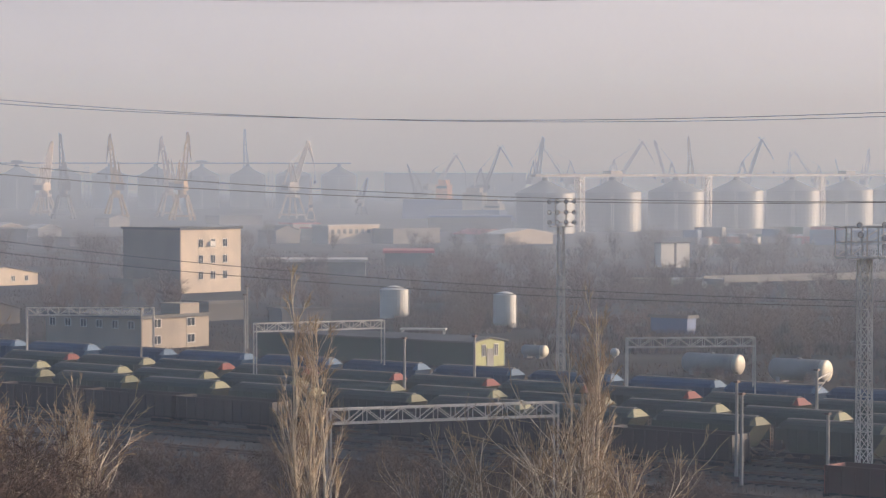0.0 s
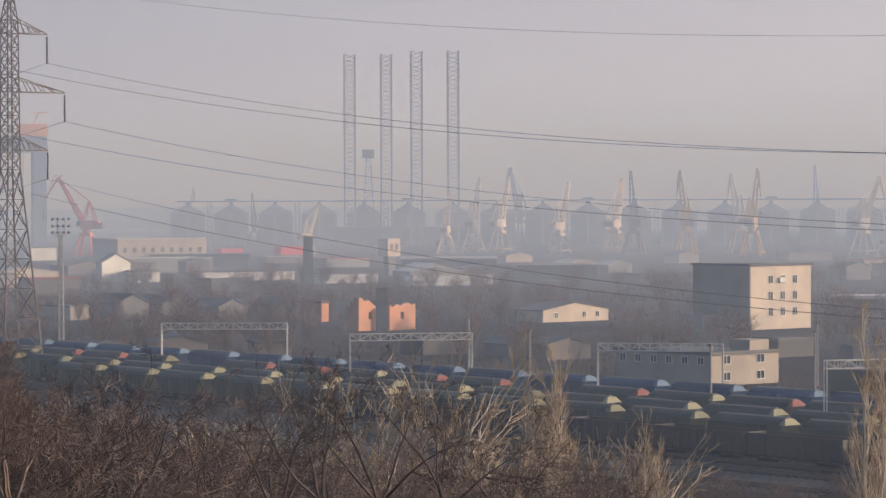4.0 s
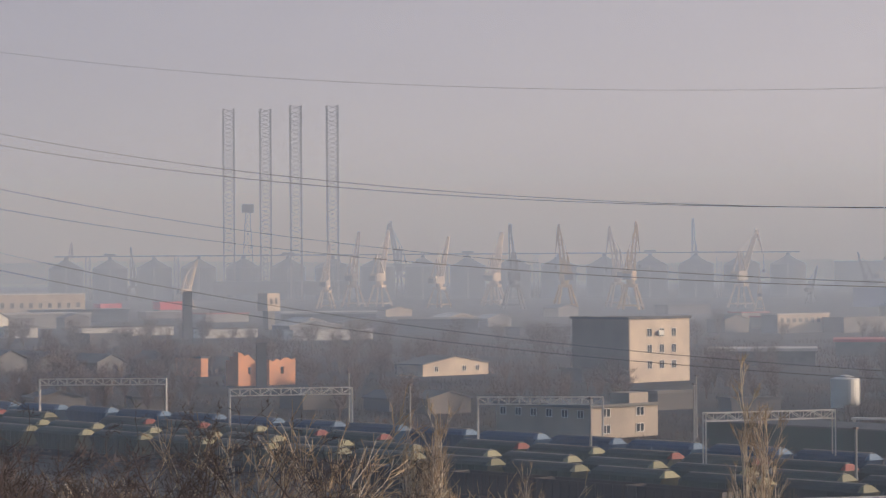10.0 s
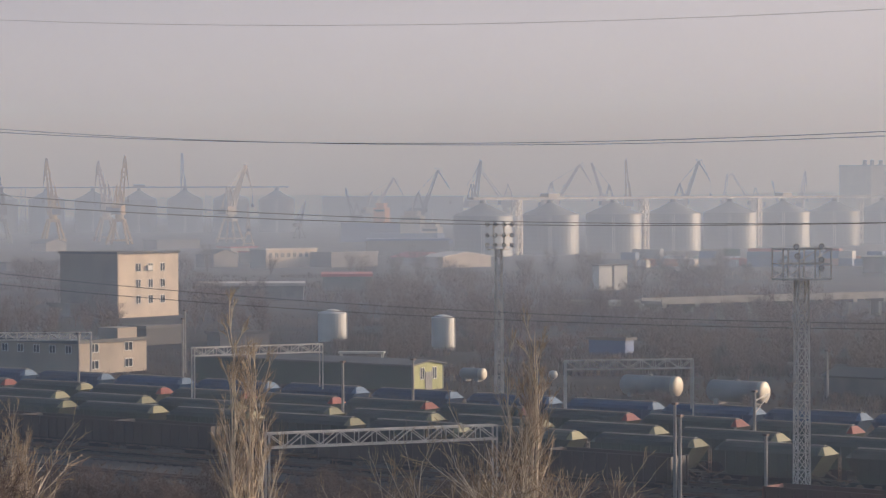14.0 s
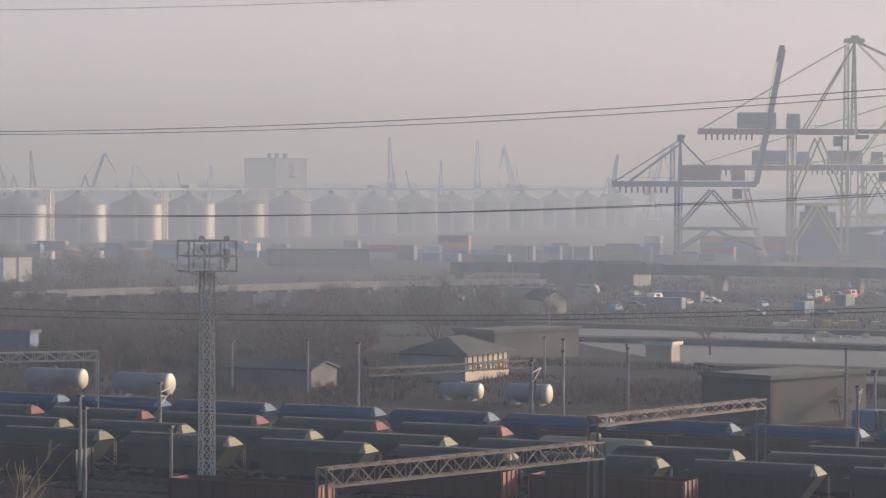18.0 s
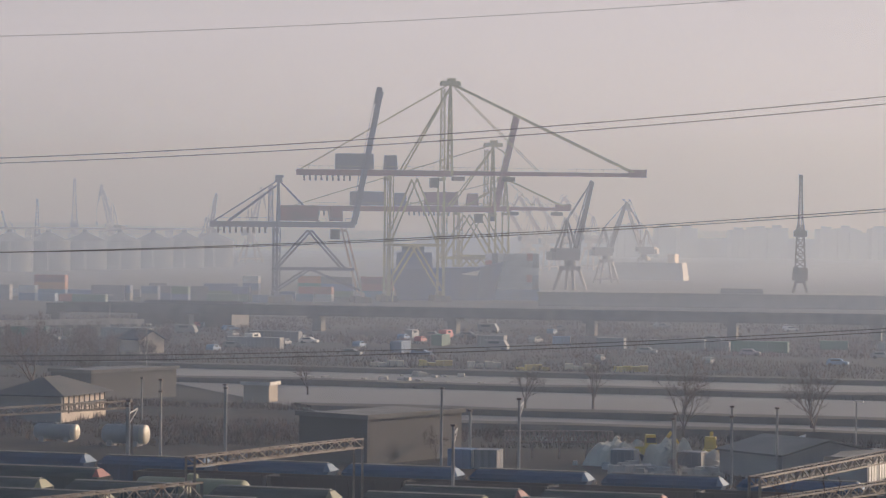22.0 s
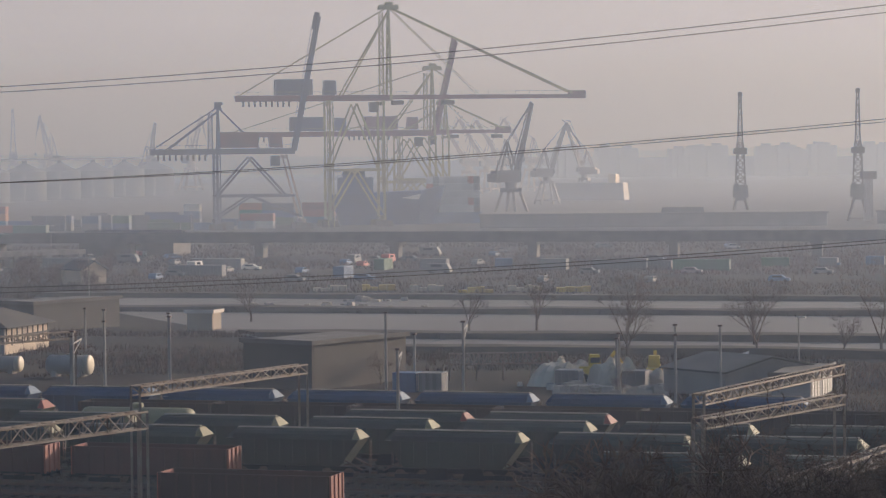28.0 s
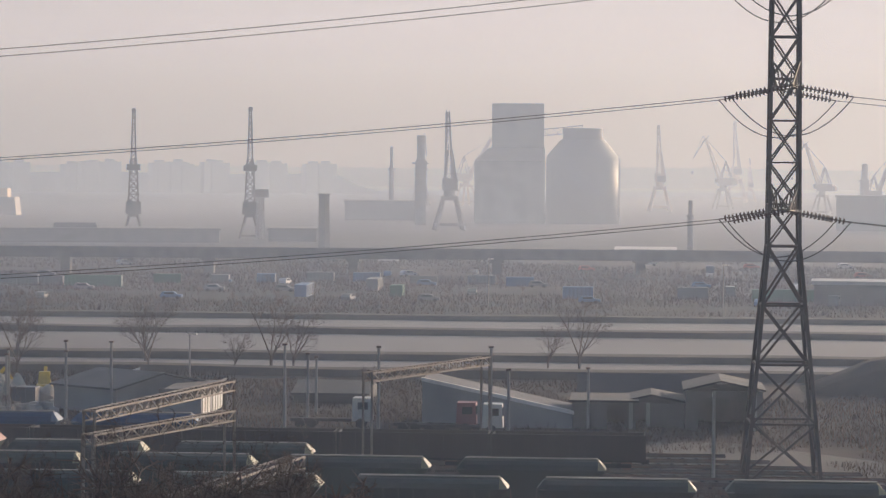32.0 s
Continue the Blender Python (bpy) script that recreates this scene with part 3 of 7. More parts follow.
def lamp_mast(at, h, label, cage=False, w0=0.85, w1=0.62):
    t = thing("floodlight_mast", at, 12, label, "floodlight mast", "floodlight masts")
    part("lattice_column", Geo().column(w0, w1, h, int(h / 1.35), 0.10), M["steel"], t)
    if cage:
        g = Geo()
        for z in (h, h + 1.25, h + 2.5):
            for x in (-2.1, 2.1):
                g.beam((x, -1.3, z), (x, 1.3, z), 0.1)
            for y in (-1.3, 1.3):
                g.beam((-2.1, y, z), (2.1, y, z), 0.1)
        for x in (-2.1, -0.7, 0.7, 2.1):
            for y in (-1.3, 1.3):
                g.beam((x, y, h), (x, y, h + 2.5), 0.1)
        for y in (-1.3, 1.3):
            g.beam((-2.1, y, h), (2.1, y, h + 2.5), 0.06)
        g.box(-2.1, -1.3, h - 0.08, 2.1, 1.3, h)
        part("platform_cage", g, M["steel"], t)["kind"] = "stuff"
        heads = [(x, -1.35, h + z) for x, z in ((-1.0, 2.7), (1.2, 2.7), (1.2, 1.6), (-0.9, 1.9), (1.2, 0.9))]
    else:
        g = Geo()
        for z in (h + 0.4, h + 1.5, h + 2.7):
            g.beam((-1.5, 0, z), (1.5, 0, z), 0.12)
        g.beam((-0.6, 0, h), (-0.6, 0, h + 3), 0.14).beam((0.6, 0, h), (0.6, 0, h + 3), 0.14).box(-1.2, -0.7, h - 0.1, 1.2, 0.7, h)
        part("lamp_frame", g, M["steel"], t)
        heads = [(x, -0.25, h + z) for z in (0.4, 1.5, 2.7) for x in (-1.4, -0.5, 0.5, 1.4)]
    for x, y, z in heads:
        p = part("floodlight", Geo().lathe([(0.12, 0.22), (0.2, 0.1), (0.26, -0.1)], 12, (x, y, z), "y"), M["dark_steel"], t)
        part("lamp_glass", Geo().lathe([(0.23, -0.11), (0.23, -0.13)], 12, (x, y, z), "y"), M["lamp"], p, "bright reflecting lamp glass")
    return t


lamp_mast((13.1, 310.5, 0), 19.8, "tall galvanised lattice floodlight mast with twelve lamps")
lamp_mast((34.9, 231.2, 0), 18.8, "rusty lattice floodlight mast with a caged platform", True, 1.1, 0.92)
lamp_mast((-160.7, 455.8, 0), 21.5, "pale lattice floodlight mast with two rows of lamps")


def pole(x, y, h, label="grey concrete catenary pole beside the tracks", arm=0.0):
    t = thing("catenary_pole", (x, y, 0), random.uniform(-8, 8) + TRACK, label, "pole", "poles of the yard")
    part("mast", Geo().tube((0, 0, 0), (0, 0, h), 0.17, 0.13, 8), M["concrete"], t)
    part("cap", Geo().box(-0.22, -0.22, h, 0.22, 0.22, h + 0.18), M["dark_steel"], t)
    if arm:
        part("bracket_arm", Geo().beam((0, 0, h - 0.8), (0, arm, h - 0.3), 0.09).beam((0, 0, h - 2.0), (0, arm, h - 0.4), 0.06), M["steel"], t)
        part("insulator", Geo().lathe([(0.05, 0), (0.1, 0.05), (0.05, 0.1), (0.1, 0.15), (0.05, 0.2)], 8, (0, arm * 0.7, h - 1.2)), M["porcelain"], t)


for x, y, h, arm in (
    (-35.7, 330.2, 9.5, 0), (-4.0, 289.3, 8.5, 0), (-26.9, 379.1, 9.0, 0), (24.6, 229.7, 7.5, 0), (34.5, 257.5, 7.5, 2.5), (32.3, 234.0, 5.5, 0), (3.3, 292.7, 8.5, 0),
    (24.9, 236.5, 8.0, 0), (73.1, 268.8, 8.0, 2.5), (86.7, 304.6, 8.5, 0), (58.8, 284.4, 9.5, 0), (64.6, 343.7, 6.5, 0), (56.1, 350.2, 6, 0), (98.7, 319.0, 7.0, 0),
    (91.6, 295.7, 8.0, 0), (85.2, 299.4, 7.5, 0), (100.3, 361.6, 5.5, 0), (73.2, 268.7, 8.5, 0), (108.7, 274.1, 9.0, 0), (91.8, 228.7, 8.5, 2), (115.3, 282.3, 6.0, 0), (106.1, 247.3, 9.5, 2), (131.6, 265.0, 6.5, 0),
    (132.2, 253.3, 8.0, 0), (139.3, 256.8, 7.5, 0), (144.6, 231.3, 8.5, 0), (151.4, 237.8, 7.0, 0), (157.3, 245.4, 6.0, 0), (141.9, 210.9, 9.5, 1.5), (150.7, 205.6, 9.5, 0),
    (143.5, 193.2, 8.5, 0), (153.0, 177.2, 7.5, 1.0), (172.1, 218.4, 6.0, 0), (132.0, 252.9, 7.0, 0), (131.2, 264.7, 6.0, 0), (-87.3, 444.4, 8, 0), (-28.5, 406.4, 9.0, 0), (-67.3, 386.9, 8.5, 0)):
    pole(x, y, h, arm=arm)

# ---- power line ----
def pylon(at, turn, label, top, arms, w0, w1, kind):
    t = thing("power_pylon", at, turn, label, "pylon", "pylons of the power line")
    waist = arms[-1][0] - 3
    paint = "tar_steel"
    tl = 0.2 if kind == "hung" else 0.3
    for sx, sy in ((1, 1), (1, -1), (-1, -1), (-1, 1)):
        part("leg", Geo().beam((sx * w0 / 2, sy * w0 / 2, 0), (sx * w1 / 2, sy * w1 / 2, waist), tl), M[paint], t)
    part("lower_bracing", Geo().column(w0, w1, waist, 7 if kind == "hung" else 4, tl, legs=False), M[paint], t)["kind"] = "stuff"
    part("upper_section", Geo().column(w1, w1 * 0.85, top - 6 - waist, 11 if kind == "hung" else int((top - 6 - waist) / 3.4), 0.15 if kind == "hung" else 0.24, waist), M[paint], t)
    part("peak", Geo().column(w1 * 0.85, 0.2, 6, 3, 0.14, top - 6), M[paint], t)
    for z, reach in arms:
        for s in (-1, 1):
            g = Geo()
            for y in (-w1 * 0.45, w1 * 0.45):
                g.beam((s * w1 * 0.4, y, z), (s * reach, 0, z), 0.15).beam((s * w1 * 0.4, y, z + 2.2), (s * reach, 0, z + 0.1), 0.12)
                for k in range(1, 5):
                    x = s * (w1 * 0.4 + (reach - w1 * 0.4) * k / 5)
                    yy = y * (1 - k / 5)
                    g.beam((x, yy, z), (x - s * reach * 0.12, y * (1 - (k - 0.6) / 5), z + 2.2 * (1 - (k - 0.6) / 5)), 0.1)
            arm = part("cross_arm", g, M[paint], t)
            if kind == "hung":
                prof = []
                for k in range(16):
                    prof += [(0.07, -0.25 * k), (0.2, -0.25 * k - 0.1)]
                part("insulator_string", Geo().lathe(prof + [(0.05, -4.3)], 8, (s * reach, 0, z - 0.3)), M["porcelain"], arm, "brown porcelain insulator string")
            else:
                for e in (-1, 1):
                    g2 = Geo()
                    a, b = Vector((s * reach, 0, z)), Vector((s * reach, e * 5.0, z - 0.9))
                    for k in range(13):
                        p = a.lerp(b, 0.1 + 0.065 * k)
                        g2.tube(p, p + (b - a).normalized() * 0.14, 0.32, 0.2, 8)
                    g2.beam(a, b, 0.1)
                    part("insulator_string", g2, M["porcelain"], arm, "dark tension insulator string")
                loop = Geo()
                pts = [Vector((s * reach, -5 + 10 * k / 14, z - 0.9 - 3.2 * (1 - (k / 7 - 1) ** 2))) for k in range(15)]
                loop.path(pts, 0.05)
                part("jumper_loop", loop, M["cable"], arm, "black jumper cable loop")
    return t


PYLON_L, PYLON_R, LINE = (-151.8, 407.6, 0), (157.8, 174.2, 0), -127.0
ARMS_L, ARMS_R = ((53.0, 6.8), (44.0, 10.0), (35.0, 6.8)), ((42.6, 5.2), (32.8, 6.6), (22.6, 5.2))
pylon(PYLON_L, LINE, "tall dark lattice suspension pylon with three pairs of arms", 61.0, ARMS_L, 7.4, 2.2, "hung")
pylon(PYLON_R, LINE, "heavy dark lattice tension pylon with hanging jumper loops", 50.0, ARMS_R, 6.2, 2.6, "tension")


def wire(a, b, sag, r, beyond=0.0):
    a, b = Vector(a), Vector(b)
    g, n = Geo(), 60
    pts = [a.lerp(b, k / n) - Vector((0, 0, 4 * sag * (k / n) * (1 - k / n))) for k in range(n + 1)]
    g.path(pts, r)
    return solid("power_cable", g, M["cable"], "thin dark sagging overhead power cable", "cable", "cables of the power line")


def arm_end(base, z, reach, drop):
    q = Matrix.Rotation(radians(LINE), 3, "Z") @ Vector((reach, 0, 0))
    return Vector(base) + q + Vector((0, 0, z - drop))


along = Matrix.Rotation(radians(LINE), 3, "Z") @ Vector((0, 5.0, 0))
for (zl, rl), (zr, rr), sag in zip(ARMS_L, ARMS_R, (14.0, 12.6, 12.4)):
    for s in (-1, 1):
        le, re = arm_end(PYLON_L, zl, rl * s, 4.4), arm_end(PYLON_R, zr, rr * s, 0.9)
        wire(le, re - along, sag, 0.032)
        wire(re + along, re + along * 52 + Vector((0, 0, 9)), 9, 0.03)
        wire(le, le - along * 56 + Vector((0, 0, -8)), 9, 0.03)
wire((*PYLON_L[:2], 61), (*PYLON_R[:2], 50), 12, 0.02)
wire((*PYLON_L[:2], 61), tuple(Vector((*PYLON_L[:2], 53)) - along * 56), 9, 0.03)


# ---- buildings of the harbour town ----
def window(parent, x, y, z, w, h, face):
    """A framed window, proud of its wall; face: u for the end wall, v for the long wall."""
    g, p, t = Geo(), Geo(), 0.08
    def b(geo, a0, z0, a1, z1, d0, d1):
        if face == "u":
            geo.box(x + d0, a0, z0, x + d1, a1, z1)
        else:
            geo.box(a0, y - d1, z0, a1, y - d0, z1)
    m = y if face == "u" else x
    for a0, z0, a1, z1 in ((m - w / 2, z, m + w / 2, z + t), (m - w / 2, z + h - t, m + w / 2, z + h), (m - w / 2, z, m - w / 2 + t, z + h), (m + w / 2 - t, z, m + w / 2, z + h), (m - t / 2, z, m + t / 2, z + h)):
        b(g, a0, z0, a1, z1, 0.0, 0.08)
    b(p, m - w / 2 + 0.05, z + 0.05, m + w / 2 - 0.05, z + h - 0.05, 0.0, 0.03)
    win = part("window", g, M["frame"], parent)
    part("pane", p, M["glass"], win)
    return win


def house(name, at, L, W, H, wall, roof, label, category="building", shape="flat", rise_by=1.5, end=None, wins=(), turn=None, eave=0.35, side=None):
    """A building along the tracks: its near end corner at `at`, L along, W deep, H to the eaves."""
    t = thing(name, (*at, 0), TRACK if turn is None else turn, label, category)
    d = 0.3
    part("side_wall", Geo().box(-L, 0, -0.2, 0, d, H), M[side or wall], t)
    part("rear_wall", Geo().box(-L, W - d, -0.2, 0, W, H), M[wall], t)
    gable = [(d + 0.002, -0.2), (W - d - 0.002, -0.2), (W - d - 0.002, H), (d + 0.002, H)] if shape in ("flat", "hip") else [(d + 0.002, -0.2), (W - d - 0.002, -0.2), (W - d - 0.002, H), (W / 2, H + rise_by * 0.96), (d + 0.002, H)]
    part("end_wall", Geo().prism(gable, -d, 0.02), M[end or wall], t)
    part("far_end_wall", Geo().prism(gable, -L, -L + d), M[wall], t)
    e = eave
    if shape == "flat":
        part("roof", Geo().box(-L - e, -e, H, e, W + e, H + 0.25), M[roof], t)
        par = Geo().box(-L - e, -e - 0.02, H + 0.25, e, -e + 0.15, H + 0.5).box(e - 0.15, -e + 0.15, H + 0.25, e + 0.02, W + e, H + 0.5)
        part("parapet", par, M[roof], t)
    elif shape == "gable":
        for s in (0, 1):
            y0, ym = (-e, W / 2) if s == 0 else (W + e, W / 2)
            z0 = H - e * rise_by / (W / 2)
            g = Geo().add([(-L - e, y0, z0), (e, y0, z0), (e, ym, H + rise_by), (-L - e, ym, H + rise_by), (-L - e, y0, z0 + 0.2), (e, y0, z0 + 0.2), (e, ym, H + rise_by + 0.2), (-L - e, ym, H + rise_by + 0.2)],
                          [(3, 2, 1, 0), (4, 5, 6, 7), (0, 1, 5, 4), (1, 2, 6, 5), (2, 3, 7, 6), (3, 0, 4, 7)])
            part("roof_slope", g, M[roof], t)
    elif shape == "hip":
        k = L * 0.48
        part("roof", Geo().add([(-L - e, -e, H), (e, -e, H), (e, W + e, H), (-L - e, W + e, H), (-L / 2, W - k, H + rise_by), (-L / 2, k, H + rise_by), (-L - e, -e, H + 0.15), (e, -e, H + 0.15), (e, W + e, H + 0.15), (-L - e, W + e, H + 0.15)],
                                [(3, 2, 1, 0), (0, 1, 7, 6), (1, 2, 8, 7), (2, 3, 9, 8), (3, 0, 6, 9), (6, 7, 5), (7, 8, 4, 5), (8, 9, 4), (9, 6, 5, 4)]), M[roof], t)
    for face, a, z, w, h in wins:
        if face == "u":
            window(t, 0.02, a, z, w, h, "u")
        else:
            window(t, a, 0, z, w, h, "v")
    return t


def rows(face, count, first, step, floors, z0, storey, w=1.4, h=1.5):
    return [(face, first + step * k, z0 + storey * f, w, h) for f in range(floors) for k in range(count)]


# the block's left wall is cream too; its shade is put into a brown colour
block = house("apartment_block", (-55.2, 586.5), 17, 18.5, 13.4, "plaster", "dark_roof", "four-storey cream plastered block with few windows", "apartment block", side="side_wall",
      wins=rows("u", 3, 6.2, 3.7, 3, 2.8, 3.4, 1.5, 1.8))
part("air_conditioner", Geo().box(0.1, 8.6, 9.9, 0.6, 10.0, 10.9), M["dirty_white"], block, "white air conditioner box")
low = house("yard_office", (-43.5, 402.2), 20, 14.0, 4.5, "dull_plaster", "roof", "low two-storey plastered yard office beside the tracks", side="dull_plaster",
      wins=rows("u", 2, 3.2, 7.0, 2, 0.7, 2.4, 1.7, 1.3) + rows("v", 6, -18.5, 3.3, 1, 3.0, 2, 1.3, 1.2))
part("roof_box", Geo().box(-5, 9, 4.75, -1, 13, 6.4), M["dull_plaster"], low)
shed = house("goods_shed", (4.1, 366.8), 39, 6.6, 3.3, "green_wall", "roof", "long dark green goods shed with a yellow gable", "shed", "gable", 0.5, end="yellow_wall", side="green_wall",
      wins=[("u", 2.0, 1.4, 0.9, 1.6), ("u", 4.6, 1.4, 0.9, 1.6)])
part("door", Geo().box(0.03, 2.6, 0, 0.12, 4.0, 2.4), M["grey_wall"], shed)
canopy = thing("canopy", (-2.8, 401.0, 0), -8, "pale flat canopy on thin posts", "canopy")
part("roof", Geo().box(-3.3, -1.0, 3.05, 3.3, 1.0, 3.3), M["light_roof"], canopy)
for x_ in (-3.0, 3.0):
    for y_ in (-0.8, 0.8):
        part("post", Geo().beam((x_, y_, 0), (x_, y_, 3.05), 0.14), M["steel"], canopy)
house("window_band_building", (-40.1, 975.3), 9, 23, 6.4, "plaster", "light_roof", "long pale two-storey building with a band of windows", side="grey_wall", turn=TRACK - 10,
      wins=rows("u", 8, 2, 2.7, 1, 3.6, 3, 1.5, 1.7))
for t_, args in (
    ("low_hall", ((-104.7, 619.3), 9, 20, 2.6, "plaster", "roof", "pale low hall with a shallow gable lit by the sun", "hall", "gable", 1.7, None, [("u", 4.0, 0.9, 1.2, 1.3), ("u", 12.5, 0.9, 1.2, 1.3), ("u", 16.5, 0.9, 1.2, 1.3)])),
    ("brick_house", ((-155.6, 618.1), 10, 2.0, 4.2, "brick", "dark_roof", "small brick outhouse under a dark roof")),
    ("long_shed", ((-316.2, 939.7), 4, 12, 7, "white_wall", "roof", "white gabled end of a long warehouse", "warehouse", "gable", 3.0)),
    ("dark_hangar", ((-208.2, 629.9), 13, 9, 3.6, "dark_concrete", "dark_roof", "dark low hangar among bare trees", "hangar", "gable", 2.0)),
    ("low_house", ((-201.9, 644.7), 14, 8, 3, "dark_concrete", "dark_roof", "low grey house with a dark roof", "house", "gable", 1.8)),
    ("low_house", ((-181.6, 623.8), 14, 8, 3, "dark_concrete", "roof", "low grey house with a dull roof", "house", "gable", 1.8)),
    ("low_house", ((-169.8, 635.6), 12, 8, 3.2, "dark_concrete", "dark_roof", "low grey house with a dark roof", "house", "gable", 1.8)),
    ("low_house", ((-215.9, 618.6), 14, 5, 3.0, "dull_plaster", "roof", "low yellowish shed behind the pylon", "shed")),
    ("grey_shed", ((103.0, 399.2), 8, 19, 4.2, "brown_wall", "roof", "large grey shed with a low roof", "shed", "flat", 2.5, None, (), TRACK - 18)),
    ("pink_hut", ((147.9, 535.3), 6, 6.5, 3.4, "plaster", "dark_roof", "small pale hut with a gable", "hut", "gable", 1.6, None, (), TRACK - 25)),
    ("dark_hangar", ((212.1, 680.5), 26, 12, 4.0, "dark_concrete", "dark_roof", "dark hangar behind a car park", "hangar", "gable", 2.5)),
    ("white_cabin", ((127.7, 391.0), 4.0, 3.6, 2.6, "dull_plaster", "light_roof", "white site cabin with a shaded end", "cabin")),
    ("flat_building", ((104.9, 286.5), 9.8, 17, 5.0, "brown_wall", "roof", "plain grey flat-roofed depot building", "depot", "flat", 1.5, None, (), TRACK - 20)),
    ("gable_shed", ((139.8, 256.6), 10, 13, 2.6, "grey_wall", "roof", "low shed with a shallow grey gable roof", "shed", "gable", 1.3, None, (), TRACK - 38)),
    ("barn", ((169.5, 254.2), 8, 14, 1.0, "brown_wall", "dark_roof", "long low grey barn roof", "barn", "gable", 0.9)),
    ("barn", ((191.0, 226.0), 11, 6, 2.2, "brown_wall", "dark_roof", "long low grey barn roof", "barn", "gable", 1.6)),
):
    house(t_, *args)
town = random.Random(31)
for k in range(11):
    x, y, _ = polar(-23.5 + 21 * (k + town.random()) / 11, town.choice((town.uniform(455, 500), town.uniform(590, 680))))
    house("low_shed", (x, y), town.uniform(5, 9), town.uniform(4, 10), town.uniform(2.0, 2.9), town.choice(("dull_plaster", "side_wall", "brown_wall", "side_wall", "dark_concrete")), town.choice(("roof", "roof", "dark_roof", "dark_roof")),
          "small plain shed among bare trees", "shed", town.choice(("flat", "gable")), 1.1, turn=TRACK - town.uniform(0, 25))
works = random.Random(17)
for k in range(30):
    x, y, _ = polar(-24 + 27 * (k + works.random()) / 30, works.uniform(820, 1330))
    house("harbour_shed", (x, y), works.uniform(8, 16), works.uniform(10, 26), works.uniform(2.6, 5.0), works.choice(("grey_wall", "dull_plaster", "side_wall", "dark_concrete")), works.choice(("roof", "light_roof", "dark_roof", "light_roof", "red_roof")),
          "hazy low shed of the harbour works", "shed", works.choice(("flat", "gable")), 1.6, turn=TRACK - works.uniform(0, 20))
house("blue_shed", (38.5, 440.0), 7, 2.4, 2.6, "hull", "roof", "small dark blue shed among bare trees", "shed")
house("dark_store", (66.0, 349.0), 12, 7, 2.4, "dark_concrete", "dark_roof", "long low dark store beside the tracks", "store", "gable", 0.9)
hip = house("hip_roof_house", (88.5, 358.4), 9.5, 14, 3.4, "plaster", "dark_roof", "plastered house under a dark hipped roof", "house", "hip", 2.3, side="grey_wall", eave=0.8)
part("timber_frieze", Geo().box(0.03, 0.3, 2.2, 0.14, 13.7, 2.4), M["dark_roof"], hip)
for k in range(9):
    part("timber_post", Geo().box(0.03, 0.5 + 1.62 * k, 1.3 - 0.2 * (k % 2), 0.12, 0.75 + 1.62 * k, 3.3), M["dark_roof"], hip)

def ruin(at, w, tops, label):
    """A roofless gutted brick house: jagged front wall with a window hole, and a crumbling side wall."""
    t = thing("ruined_brick_house", (*at, 0), TRACK, label, "ruin")
    n = len(tops) - 1
    for k in range(n):
        y0, y1 = w * k / n, w * (k + 1) / n
        lo = 0.0 if k != n // 2 else 3.9
        part("wall_piece", Geo().prism([(y0, lo), (y1, lo), (y1, tops[k + 1]), (y0, tops[k])], -0.4, 0), M["brick"], t)
        if lo:
            part("wall_piece", Geo().prism([(y0, 0), (y1, 0), (y1, 2.4), (y0, 2.4)], -0.4, 0), M["brick"], t)
    for k in range(3):
        part("side_wall", Geo().prism([(0.002, 0), (0.4, 0), (0.4, tops[0] - 0.9 * k), (0.002, tops[0] - 0.9 * k)], -0.4 - 1.3 * (k + 1), -0.402 - 1.3 * k), M["brick"], t)


ruin((-135.8, 571.4), 5.2, (7.1, 6.9, 6.2, 6.6, 5.9, 5.2, 4.6), "gutted brick house with a jagged orange wall in low sun")
ruin((-130.0, 575.1), 7.0, (5.4, 5.0, 5.6, 5.2, 5.7, 5.8, 5.3, 5.6), "roofless brick house with broken orange walls")

# white-roofed factory with a row of windows, and its long halls
fac = house("factory_hall", (-395.9, 1198.3), 40, 42, 12.0, "plaster", "white_wall", "long cream factory hall with a row of arched windows", "factory", turn=TRACK - 16,
            wins=rows("u", 9, 3.5, 4.4, 1, 6.0, 3, 1.8, 2.4), side="grey_wall")
house("factory_wing", (-351.2, 1072.2), 30, 37, 5.6, "grey_wall", "light_roof", "low grey wing with a pale roof", "factory", turn=TRACK - 16)
house("long_store", (-419.1, 979.9), 9, 34.3, 5.5, "plaster", "roof", "long low cream wall of a depot", "warehouse", turn=-45.8)
house("long_store", (-569.3, 1361.3), 9, 29.7, 4.8, "plaster", "light_roof", "long low cream wall of a depot", "warehouse", turn=-45.9)
house("long_store", (-303.9, 940.6), 9, 9.0, 3.6, "white_wall", "roof", "long low whitewashed warehouse", "warehouse", turn=-50.4)
house("long_store", (-284.4, 956.9), 9, 35.4, 3.1, "white_wall", "dark_roof", "long low whitewashed warehouse", "warehouse", turn=-52.5)
house("long_store", (-233.7, 931.2), 9, 20.3, 3.1, "white_wall", "roof", "long low whitewashed warehouse", "warehouse", turn=-54.5)
house("long_store", (-195.4, 900.3), 9, 28.4, 3.2, "white_wall", "light_roof", "long low whitewashed warehouse", "warehouse", turn=-56.6)
house("long_store", (-406.6, 1402.9), 9, 11.8, 4.5, "bright_red", "bright_red", "bright red sheet-clad store", "warehouse", turn=-52.1)
house("long_store", (-343.4, 1285.8), 9, 11.3, 7.0, "bright_red", "bright_red", "bright red sheet-clad store", "warehouse", turn=-53.3)
